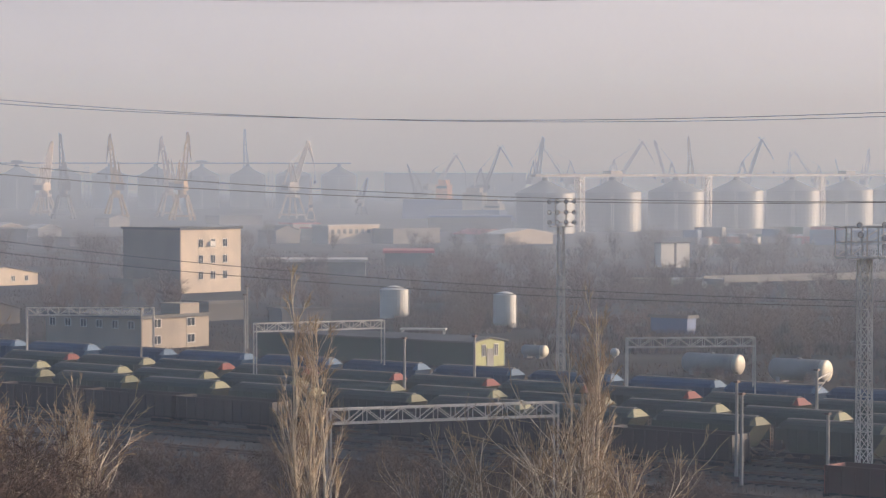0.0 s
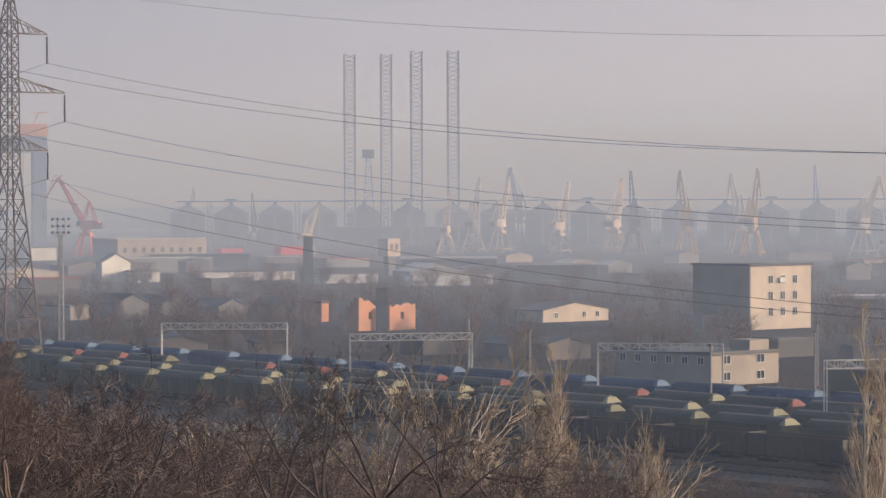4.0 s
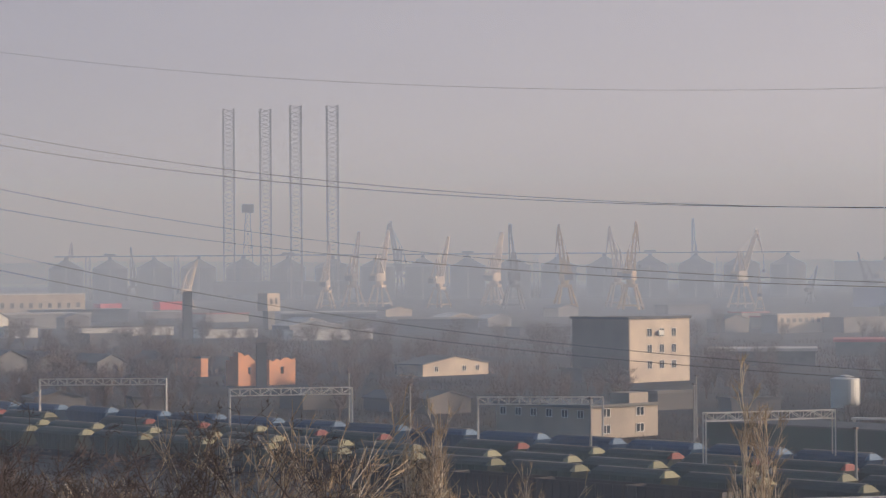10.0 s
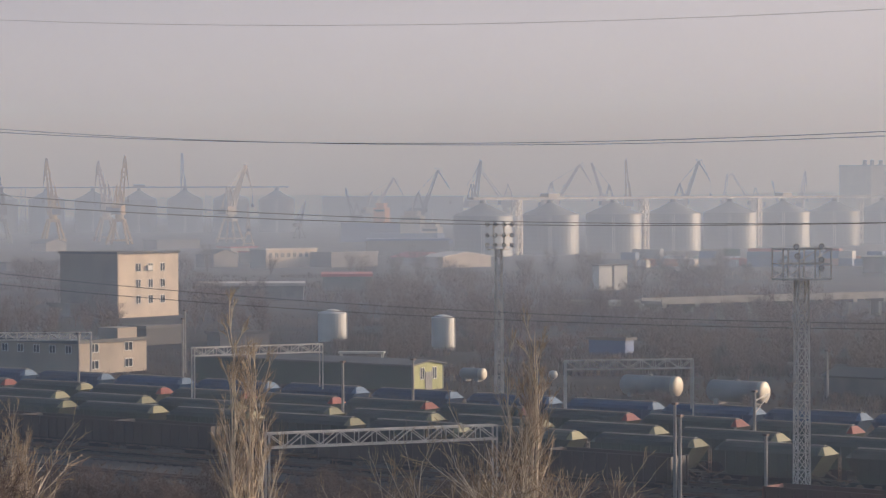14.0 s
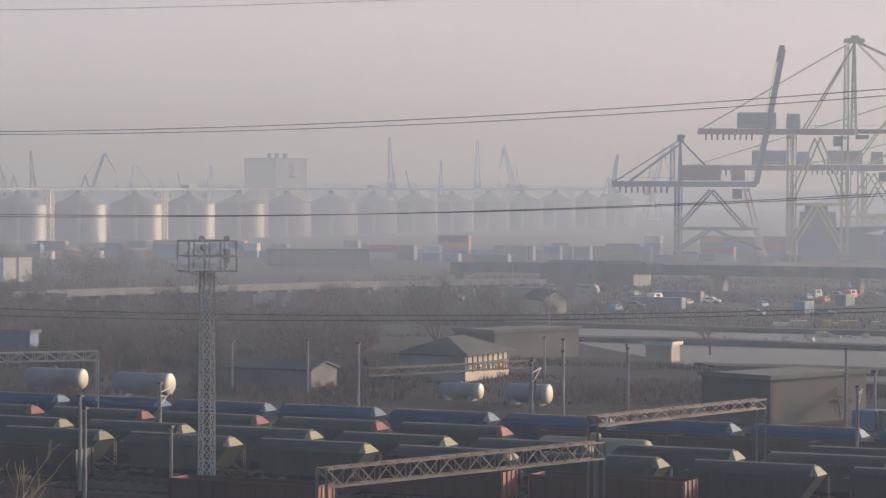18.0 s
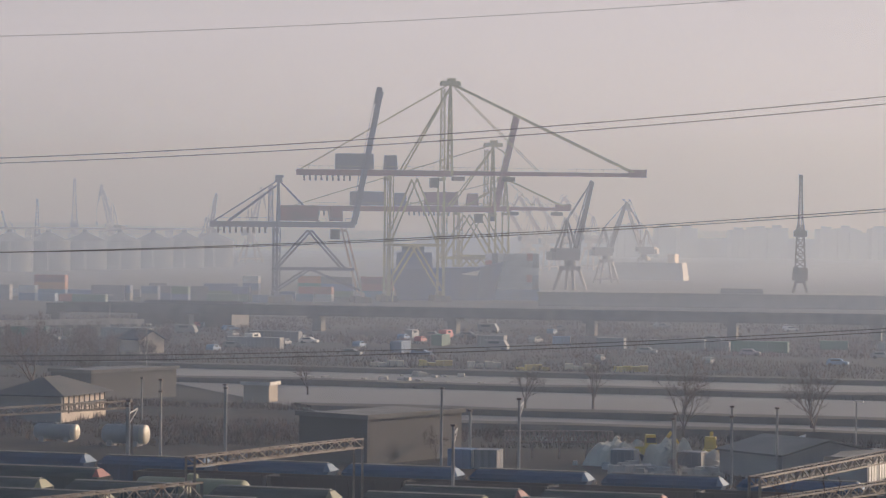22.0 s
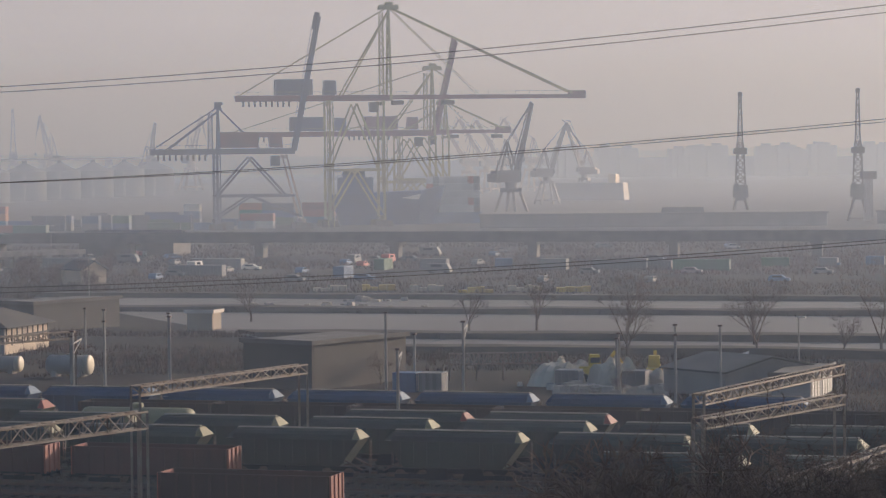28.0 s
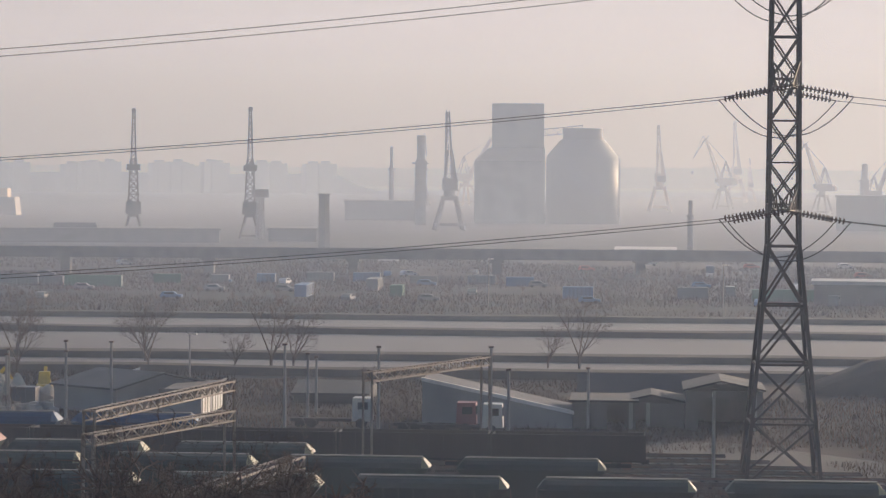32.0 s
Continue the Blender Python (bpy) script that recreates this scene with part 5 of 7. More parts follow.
def silo_row(first, last, n, r, h, cone, gallery, label):
    shell, roof = silo_mesh(r, h, cone)
    a, b = Vector((*first, 0)), Vector((*last, 0))
    for k in range(n):
        p = a.lerp(b, k / (n - 1))
        t = thing("grain_silo", tuple(p), math.degrees(math.atan2(p.y, p.x)), label, "silo", "row of grain silos")
        part("shell", shell, None, t)
        part("cone_roof", roof, None, t)
        g = Geo()
        for s in (-0.5, 0.5):
            g.beam((-r - 0.3, s, 0), (-r - 0.3, s, h), 0.18)
        for j in range(int(h / 1.0)):
            g.beam((-r - 0.3, -0.5, 0.5 + j), (-r - 0.3, 0.5, 0.5 + j), 0.12)
        part("ladder", g, M["steel"], t)
    if gallery:
        d = b - a
        t = thing("conveyor_gallery", (*((a + b) / 2)[:2], 0), math.degrees(math.atan2(d.y, d.x)), "pale conveyor gallery running over the silo roofs", "conveyor", kind="")
        h2, zt = d.length / 2 + 8, h + cone + 1.5
        part("gallery", Geo().box(-h2, -1.4, zt, h2, 1.4, zt + 0.9).box(-h2, -1.6, zt + 0.9, h2, 1.6, zt + 1.1), M["concrete"], t)
        for k in range(0, n - 1, 2):
            x = -d.length / 2 + d.length * (k + 0.5) / (n - 1)
            part("support_tower", Geo().column(3.0, 3.0, zt, 6, 0.4, cx=x), M["steel"], t)
        for k in range(1, n, 4):
            x = -d.length / 2 + d.length * k / (n - 1)
            part("head_house", Geo().box(x - 4, -2.2, zt + 1.1, x + 4, 2.2, zt + 2.6), M["concrete"], t)


silo_row(polar(2.09, 1150)[:2], polar(16.95, 1780)[:2], 17, 12.2, 16.5, 5.2, True, "zinc grain silo with a conical roof")
silo_row(polar(-16.85, 1950)[:2], polar(-2.13, 1900)[:2], 17, 12.0, 22.0, 6.5, True, "hazy zinc grain silo with a conical roof")

tw = thing("concrete_elevator", polar(9.98, 1900), 35.0, "cream elevator block with a shaded side behind the silos", "elevator")
part("block", Geo().box(-15, -15, 0, 15, 15, 43.0), M["plaster"], tw)
part("parapet", Geo().box(-15.3, -15.3, 43.0, 15.3, 15.3, 44.0), M["concrete"], tw)
figure = bpy.data.curves.new("painted_number", "FONT")
figure.body, figure.size, figure.extrude, figure.align_x = "2", 13.0, 0.08, "CENTER"
figure.materials.append(M["crane_grey"])
sign = new("painted_number", figure)
sign.parent = tw
sign.matrix_basis = pose(0, -15.1, 30.5, 90, 0, 0)
tagged(sign, "dark painted number")
for x in (-9, -2, 6):
    part("roof_vent", Geo().box(x - 1, -4, 44.0, x + 1, -2, 47.5), M["crane_grey"], tw)


# ---- portal cranes ----
def portal_crane(name, paint, label, boom=58.0, jib=True):
    """Portal, slewing house with A-frame, luffing boom raised by `boom` degrees; the hook side is local +x. Height about 40 m."""
    t = thing(name, (0, 0, -900), 0, label, "harbour crane", "harbour cranes")
    for x in (-5, 5):
        for y in (-5, 5):
            part("portal_leg", Geo().tube((x, y, 0), (x * 0.45, y * 0.45, 11), 0.7, 0.6), M[paint], t)
    g = Geo()
    for s in (-5, 5):
        g.beam((s, -5, 2.0), (s, 5, 2.0), 0.8).beam((-5, s, 2.0), (5, s, 2.0), 0.8)
    part("sill_frame", g, M[paint], t)
    part("portal_top", Geo().box(-2.8, -2.8, 10.5, 2.8, 2.8, 12.0), M[paint], t)
    part("slewing_column", Geo().lathe([(2.0, 12), (2.0, 14)], 16), M[paint], t)
    house_ = part("machine_house", Geo().box(-7, -2.4, 14, 2.6, 2.4, 18.2, 0.15), M[paint], t)
    part("cab", Geo().box(2.6, 0.4, 15.5, 4.4, 2.3, 18.0), M["glass"], house_)
    part("counterweight", Geo().box(-8.5, -2, 14.2, -7, 2, 17), M["crane_grey"], house_)
    g = Geo()
    for y in (-1.8, 1.8):
        g.beam((-5, y, 18), (-1.5, y * 0.4, 28), 0.55).beam((1.5, y, 18), (-1.5, y * 0.4, 28), 0.55)
    for k in range(3):
        z = 20 + 2.6 * k
        g.beam((-4.4 + k, -1.5 + 0.4 * k, z), (1 - 0.8 * k, 1.5 - 0.4 * k, z), 0.25)
    part("a_frame", g, M[paint], t)
    c, s = math.cos(radians(boom)), math.sin(radians(boom))
    foot, tip = Vector((2.4, 0, 17.5)), Vector((2.4 + 25 * c, 0, 17.5 + 25 * s))
    g = Geo()
    for y in (-1.3, 1.3):
        g.tube(foot + Vector((0, y, 0)), tip + Vector((0, y * 0.35, 0)), 0.65, 0.45)
        g.tube(foot + Vector((-1.2, y, 1.6)), tip + Vector((-0.6, y * 0.35, 0.6)), 0.3, 0.22)
    for k in range(9):
        p, q = foot.lerp(tip, k / 9), foot.lerp(tip, (k + 1) / 9)
        w0, w1 = 1.3 - 0.85 * k / 9, 1.3 - 0.85 * (k + 1) / 9
        g.beam(p + Vector((0, w0, 0)), q + Vector((0, -w1, 0)), 0.2).beam(p + Vector((0, -w0, 0)), q + Vector((0, w1, 0)), 0.2)
    part("boom", g, M[paint], t)
    part("tie_rod", Geo().beam((-1.5, 0.6, 28), tip + Vector((-0.5, 0.2, 0)), 0.28).beam((-1.5, -0.6, 28), tip + Vector((-0.5, -0.2, 0)), 0.28), M[paint], t)
    if jib:
        back, nose = tip + Vector((-2.6, 0, 1.6)), tip + Vector((7.5, 0, -12.0))
        g = Geo()
        for y in (-0.5, 0.5):
            g.tube(tip + Vector((0, y, 0)), nose, 0.45, 0.25).tube(tip + Vector((0, y, 0)), back, 0.3, 0.2)
        g.beam(tip + Vector((1.6, 0, 1.4)), nose, 0.28).beam(tip + Vector((1.6, 0, 1.4)), back, 0.24).beam(tip, tip + Vector((1.6, 0, 1.4)), 0.35)
        part("jib", g, M[paint], t)
        part("hoist_rope", Geo().beam(nose, nose - Vector((0, 0, 7)), 0.14), M["cable"], t)
        part("hook_block", Geo().box(nose.x - 0.5, -0.5, nose.z - 8.5, nose.x + 0.5, 0.5, nose.z - 7), M["dark_steel"], t)
    return t, tip.z


CRANES = {k: portal_crane("portal_crane", p, l, b, j) for k, (p, l, b, j) in {
    "yellow": ("crane_yellow", "ochre yellow level-luffing portal crane on the quay", 64, True),
    "grey": ("crane_grey", "dark blue grey portal crane with a raised boom", 70, True),
    "pale": ("crane_pale", "pale weathered portal crane with a luffing boom", 55, True),
    "grey_stick": ("crane_grey", "dark portal crane with a single raised boom", 75, False),
    "pale_stick": ("crane_pale", "pale portal crane with a single steep boom", 72, False),
    "red": ("crane_red", "bright red portal crane with a slanted boom", 60, True),
}.items()}


def quay_crane(kind, az, d, top, turn):
    ob, z = CRANES[kind]
    s = top / (z + (1.9 if "stick" not in kind else 0.5))
    c = copy_thing(ob, pose(*polar(az, d), 0, 0, turn - az))
    c.scale = (s, s, s)


for kind, az, d, top, turn in (
    ("grey_stick", -7.73, 1500, 45.8, 100), ("pale_stick", -8.15, 1650, 42.8, 60), ("yellow", -6.67, 1480, 45.6, 103),
    ("pale", -5.59, 1550, 45.0, 104), ("yellow", -5.33, 1450, 46.3, 78), ("pale", -3.08, 1500, 42.5, 62),
    ("pale_stick", -2.71, 1400, 21.2, 90), ("grey_stick", -1.67, 1600, 21.5, 40), ("grey_stick", -0.53, 1700, 29.8, 170),
    ("pale", -0.16, 1800, 37.3, 30), ("grey", 0.82, 1650, 41.1, 10), ("grey_stick", 1.90, 1900, 48.7, 60),
    ("pale", 2.56, 1950, 46.2, 170), ("pale", 3.54, 1850, 46.6, 25), ("pale_stick", 4.63, 1900, 46.8, 160),
    ("yellow", 5.06, 1900, 49.5, 95), ("grey", 6.16, 1950, 49.3, 20), ("pale_stick", 7.03, 2300, 41.4, 80),
    ("pale", 7.61, 2200, 42.5, 190), ("grey_stick", 8.18, 2000, 34.6, 175), ("pale", 8.57, 2100, 43.4, 80),
    ("pale_stick", -10.47, 1600, 43.7, 60), ("pale_stick", -11.01, 1600, 43.7, 70), ("pale_stick", -11.57, 1550, 36.0, 75),
    ("grey", -10.06, 2100, 56.4, 120), ("pale_stick", -9.25, 1550, 39.9, 55), ("pale_stick", -8.10, 1600, 42.8, 65),
    ("pale_stick", -14.40, 1500, 27.8, 30), ("grey_stick", -15.50, 1900, 36.8, 100), ("pale", -16.82, 2000, 41.6, 80),
    ("red", -18.90, 1500, 44.3, 160), ("grey_stick", -4.03, 2600, 64.3, 95),
    ("pale_stick", 12.34, 2200, 65.0, 95), ("grey_stick", 12.84, 2100, 36.6, 170), ("grey_stick", 13.36, 2000, 44.2, 90),
    ("pale_stick", 14.11, 2500, 67.6, 90), ("pale", 14.86, 2300, 59.7, 110), ("grey_stick", 16.83, 1900, 47.9, 60),
    ("pale", 17.69, 2000, 54.8, 70),
    ("grey_stick", 24.23, 1020, 43.8, 30), ("grey", 24.97, 1350, 40.8, 20), ("grey", 25.74, 1500, 39.9, 160),
    ("pale", 23.37, 1700, 47.6, 150), ("pale", 23.74, 1750, 48.1, 150), ("pale", 24.07, 1800, 47.6, 150), ("pale", 24.65, 1800, 48.5, 150),
    ("grey_stick", 35.36, 1150, 49.4, 95), ("grey", 34.78, 1900, 49.2, 80), ("pale", 35.70, 1900, 47.5, 30),
    ("pale_stick", 39.66, 1700, 52.9, 95), ("grey", 40.95, 1800, 47.4, 165), ("pale_stick", 41.21, 2200, 64.6, 95),
    ("pale_stick", 41.50, 2200, 35.6, 95), ("grey", 42.95, 1600, 42.2, 160), ("grey", 44.03, 1500, 35.4, 20)):
    quay_crane(kind, az, d, top, turn)
for ob, _ in list(CRANES.values()):
    for o in (*ob.children_recursive, ob):
        bpy.data.objects.remove(o)


# two slewing cranes seen end on, their booms laid up steeply
def spike_crane(az, d, top):
    t = thing("slewing_crane", polar(az, d), -az, "dark slewing crane seen end on with upright boom", "harbour crane", "harbour cranes")
    for x in (-3.6, 3.6):
        for y in (-3.6, 3.6):
            part("portal_leg", Geo().tube((x, y, 0), (x * 0.4, y * 0.4, 8), 0.5), M["tar_steel"], t)
    part("sill_beam", Geo().beam((-3.6, -3.6, 1), (3.6, -3.6, 1), 0.6), M["tar_steel"], t)
    part("portal_top", Geo().box(-1.8, -1.8, 7.5, 1.8, 1.8, 8.5), M["tar_steel"], t)
    part("machine_house", Geo().box(-2.8, -3, 8.5, 2.8, 5, 13.0, 0.2), M["tar_steel"], t)
    part("cab", Geo().box(-2.2, -4.2, 11, -0.6, -3, 13.4), M["glass"], t)
    part("mast", Geo().column(3.4, 2.2, 15, 6, 0.6, 13), M["tar_steel"], t)
    part("top_house", Geo().box(-2.4, -1.6, 24, 2.4, 1.6, 26.2), M["tar_steel"], t)
    part("boom", Geo().column(1.9, 0.7, top - 26, 9, 0.5, 26).box(-0.8, -0.8, top - 1.2, 0.8, 0.8, top), M["tar_steel"], t)


spike_crane(28.91, 1000, 45.9)
spike_crane(31.28, 1000, 46.8)
lm = thing("lattice_mast", polar(31.49, 990), 0, "slim lattice light mast on the quay", "mast")
part("column", Geo().column(2.2, 1.8, 14.8, 9, 0.25), M["crane_grey"], lm)
part("head", Geo().box(-2.8, -1, 14.8, 2.8, 1, 17.6), M["crane_grey"], lm)


# ---- container cranes ----
def ship_crane(az, d, turn, rail, apex, legs, beam, house_paint, boom_up, boom_len, back_len, label, rear=-11.0, front=9.0, lean=0.0, mast=9.0, lit_front_paint=None, house_x=None):
    """A ship-to-shore crane; local x runs out to the water; rear, front: its legs, mast: its A-frame."""
    t = thing("container_crane", polar(az, d), turn, label, "container crane", "container cranes")
    for x, foot, paint, r in ((rear, rear, legs, 0.62), (front, front + lean, lit_front_paint or legs, 0.5 if lean else 0.62)):
        for y in (-8, 8):
            part("leg", Geo().tube((foot, y, 2.2), (x, y, rail), r, r * 0.85), M[paint], t)
        part("portal_beam", Geo().beam((foot, -8, 3), (foot, 8, 3), 1.3).beam((x * 0.55 + foot * 0.45, -8, rail * 0.45), (x * 0.55 + foot * 0.45, 8, rail * 0.45), 0.9).beam((x, -8, rail - 1), (x, 8, rail - 1), 1.1), M[paint], t)
    mid = (rear + front) / 2
    for y in (-8, 8):
        g = Geo().beam((rear, y, rail * 0.45), (front + lean * 0.5, y, rail * 0.45), 0.9).beam((rear, y, rail * 0.45), (mid, y, rail - 1), 0.65).beam((front, y, rail * 0.45), (mid, y, rail - 1), 0.65).beam((rear, y, 4), (mid, y, rail * 0.45), 0.6).beam((front + lean, y, 4), (mid, y, rail * 0.45), 0.6)
        part("bracing", g, M[legs], t)
    back = -9 - back_len
    for y in (-3, 3):
        part("main_girder", Geo().box(back, y - 0.6, rail, 10, y + 0.6, rail + 2.0), M[beam], t)
    g = Geo()
    for k in range(13):
        x = back + (10 - back) * k / 12
        g.beam((x, -3, rail + 1.6), (x, 3, rail + 1.6), 0.4)
    part("cross_ties", g, M[beam], t)["kind"] = "stuff"
    hx = back + 0.38 * back_len if house_x is None else house_x
    part("machine_house", Geo().box(hx, -4, rail + 2.2, hx + 13, 4, rail + 7.6, 0.1), M[house_paint], t)
    part("winch_house", Geo().box(hx + 17, -3, rail + 2.2, hx + 21.5, 3, rail + 7.2, 0.3), M[house_paint], t)
    part("operator_cab", Geo().box(2, -2, rail - 4, 5, 2, rail - 0.5), M["glass"], t)
    for y in (-6, 6):
        part("mast_leg", Geo().tube((mast, y, rail), (mast, y * 0.2, apex), 0.62, 0.45), M[legs], t)
        part("back_leg", Geo().beam((mast - 17, y, rail + 2), (mast, y * 0.2, apex - 1.5), 0.5), M[legs], t)
    g = Geo()
    for k in range(1, 7):
        z = rail + (apex - rail) * k / 7
        w = 6 - 4.8 * k / 7
        g.beam((mast, -w, z), (mast, w, z), 0.35).beam((mast, -w, z), (mast, w * 0.9, z + (apex - rail) / 7), 0.25)
    part("mast_rungs", g, M[legs], t)
    hw = 3.6 if mast > 0 else 1.3
    part("apex_head", Geo().box(mast - hw, -2.2, apex - 0.8, mast + hw, 2.2, apex + 0.7, 0.3).box(mast - 1, -1.4, apex + 0.7, mast + 1.6, 1.4, apex + 1.7), M[legs], t)
    part("ladder_tower", Geo().column(1.7, 1.3, apex - rail - 4, 12, 0.22, rail + 2, mast - 2.6, 0), M[legs], t)
    part("stair_tower", Geo().column(2.0, 2.0, rail, 10, 0.18, 0, rear, -9.5), M[legs], t)
    for foot in (rear, front + lean):
        for y in (-8, 8):
            part("wheel_bogie", Geo().box(foot - 3, y - 1, 0, foot + 3, y + 1, 2.2, 0.3), M["dark_steel"], t)
    for k in range(9):
        x = back + 2 + 2.0 * k
        part("cable_festoon", Geo().box(x, -3.3, rail - 2.0, x + 0.7, -2.8, rail), M["dark_steel"], t)
    rl = Geo().beam((back, -4, rail + 3.2), (10, -4, rail + 3.2), 0.16)
    for k in range(16):
        x = back + (10 - back) * k / 15
        rl.beam((x, -4, rail + 2), (x, -4, rail + 3.2), 0.14)
    part("handrail", rl, M[legs], t)
    c, sn = math.cos(radians(boom_up)), math.sin(radians(boom_up))
    hinge, tip = Vector((10, 0, rail + 1.2)), Vector((10 + boom_len * c, 0, rail + 1.2 + boom_len * sn))
    boom = None
    for y in (-3, 3):
        boom = part("boom", Geo().tube(hinge + Vector((0, y, 0)), tip + Vector((0, y, 0)), 1.05, 0.85), M[beam], t)
    g, up = Geo(), Vector((-sn, 0, c))
    for k in range(15):
        p = hinge.lerp(tip, k / 14)
        g.beam(p + Vector((0, -3, 0)), p + Vector((0, 3, 0)), 0.4).beam(p + Vector((0, -3.6, 0)), p + Vector((0, -3.6, 0)) + up * 1.9, 0.16)
    g.beam(hinge + Vector((0, -3.6, 0)) + up * 1.9, tip + Vector((0, -3.6, 0)) + up * 1.9, 0.16)
    part("boom_walkway", g, M[legs], boom)
    part("boom_tip", Geo().beam(tip - (tip - hinge).normalized() * 4.5 + up * 0.6, tip + (tip - hinge).normalized() * 1.5 + up * 0.6, 2.8 if boom_up < 30 else 1.7), M[beam], boom)
    peak = Vector((mast, 0, apex))
    for y in (-1.5, 1.5):
        part("back_stay", Geo().beam(peak + Vector((0, y, 0)), (back + 1, y * 2, rail + 2), 0.36), M[legs], t)
        if boom_up < 30:
            part("fore_stay", Geo().beam(peak + Vector((0, y, 0)), hinge.lerp(tip, 0.95) + Vector((0, y * 1.8, 1)), 0.5), M[legs], t)
            part("inner_stay", Geo().beam(peak + Vector((0, y, 0)), hinge.lerp(tip, 0.45) + Vector((0, y * 1.8, 1)), 0.22), M[legs], t)
        elif mast > 0:
            part("fore_stay", Geo().beam(peak + Vector((0, y, 0)), hinge.lerp(tip, 0.6) + Vector((0, y, 0)), 0.25), M[legs], t)
        else:
            part("fore_stay", Geo().beam(peak + Vector((0, y, 0)), (mast + 14, y * 2, rail + 2), 0.4), M[legs], t)
    if boom_up < 30:
        for x in (12, 30):
            part("trolley", Geo().box(x - 2, -2.6, rail - 1.5, x + 2, 2.6, rail), M["dark_steel"], t)


ship_crane(21.23, 985, -14, 44.1, 77.0, "sts_olive", "sts_red", "sts_blue", 0, 68, 36, "olive green container crane with lowered maroon boom", -13.0, 6.0)
# pale front legs on the blue crane: sunlight on them put into the paint
ship_crane(19.20, 960, -14, 26.7 - 1, 41.9, "sts_blue", "sts_blue", "sts_red", 79, 46.5, 30, "blue container crane with its boom raised", -17.0, 6.5, 6.0, -16.0, "crane_pale", -15.5)
ship_crane(22.16, 1080, -14, 32.1, 58.3, "sts_olive", "sts_red", "sts_blue", 77, 36.0, 60, "maroon container crane with its boom raised")
ship_crane(22.45, 1130, -14, 32.8, 46.0, "sts_olive", "sts_red", "sts_red", 0, 24.0, 24, "distant maroon container crane with lowered boom")

# ---- container ship at the quay ----
ship = thing("container_ship", polar(21.86, 1010), -20, "blue container ship moored under the cranes", "ship")
part("hull", Geo().add([(-20, -7, 0), (8, -7, 0), (14, 0, 0), (8, 7, 0), (-20, 7, 0), (-24, -8, 11), (9, -8, 12), (18, 0, 14), (9, 8, 12), (-24, 8, 11)],
     [(4, 3, 2, 1, 0), (5, 6, 7, 8, 9), (0, 1, 6, 5), (1, 2, 7, 6), (2, 3, 8, 7), (3, 4, 9, 8), (4, 0, 5, 9)]), M["hull"], ship)
part("deckhouse", Geo().box(-21, -6.5, 11, -8, 6.5, 17, 0.2).box(-19, -5, 17, -11, 5, 20), M["hull"], ship)
part("bridge_windows", Geo().box(-18.8, -5.1, 18, -11.2, -5.01, 19.2), M["glass"], ship)
part("bow_patch", Geo().add([(2, -8.1, 9.5), (9, -8.15, 11.0), (8, -8.1, 8.8), (2, -8.2, 9.5), (9, -8.25, 11.0), (8, -8.2, 8.8)], [(0, 2, 1), (3, 4, 5), (0, 1, 4, 3), (1, 2, 5, 4), (2, 0, 3, 5)]), M["frame"], ship)
for k in range(9):
    for lev in range(5):
        az = 22.51 + (23.58 - 22.51) * (k + 0.5) / 9
        container(polar(az, 1015)[:2], ("red", "grey", "white", "white", "white", "white", "white", "grey", "red")[(k * 2 + lev * 3) % 9 if k in (0, 7, 8) else k], -90 - az, 6.1, 2.55, 4 + 2.6 * lev)
barge = thing("stack_plinth", polar(23.04, 1015), -23.04, "pale blue barge under stacked containers", "barge")
part("hull", Geo().box(-10.5, -3.2, 0, 10.5, 3.6, 3.99), CONTAINER["blue"], barge)

# ---- quay sheds ----
def quay_shed(t0, az0, az1, d, h, roof, label, monitor=False, depth=30):
    a, b = Vector(polar(az0, d)), Vector(polar(az1, d))
    m = (a + b) / 2
    t = thing("quay_shed", tuple(m), math.degrees(math.atan2(b.y - a.y, b.x - a.x)), label, "warehouse")
    w = (b - a).length / 2
    part("body", Geo().box(-w, 0, 0, w, depth, h), M["dark_concrete"], t)
    part("roof", Geo().box(-w - 0.6, -0.6, h, w + 0.6, depth + 0.6, h + 0.7), M[roof], t)
    if monitor:
        part("roof_monitor", Geo().box(w * 0.05, 6, h + 0.7, w * 0.3, 16, h + 2.4, 0.4), M[roof], t)
    # sunlight on the right end, painted as a white sheet
    part("lit_end", Geo().box(w + 0.02, 0.2, 0, w + 0.1, 6, h), M["white_wall"], t, "end wall painted pale as sunlit")
    for k in range(int(w / 6)):
        x = -w + 6 + 12 * k
        part("door", Geo().box(x - 2, -0.06, 0, x + 2, -0.004, h * 0.65), M["roof"], t)


quay_shed(0, 23.59, 30.65, 940, 4.1, "roof", "long grey quay shed with a small roof monitor", True)
quay_shed(0, 31.66, 32.64, 960, 3.9, "roof", "low grey shed on the quay", False)
quay_shed(0, 33.22, 34.66, 1350, 8.8, "roof", "distant low grey engine shed", False)
quay_shed(0, 43.24, 45.72, 1200, 14.3, "roof", "distant grey port building beyond the road", False)
quay_shed(0, 38.78, 39.99, 830, 1.3, "light_roof", "low store with a pale roof", False)
quay_shed(0, 42.81, 44.62, 540, 4.0, "light_roof", "low garage with a pale roof", False, 12)
quay_shed(0, -0.28, 1.40, 1180, 6.0, "hull", "long blue-grey shed beside the silos", False)
quay_shed(0, -1.20, 1.69, 2300, 22.9, "hull", "hazy blue warehouse behind the ships", False)
quay_shed(0, -17.6, -15.6, 1250, 4.8, "roof", "hazy low grey harbour warehouse", False)
quay_shed(0, -12.49, -10.54, 1150, 4.5, "light_roof", "hazy low warehouse with pale roof", False)
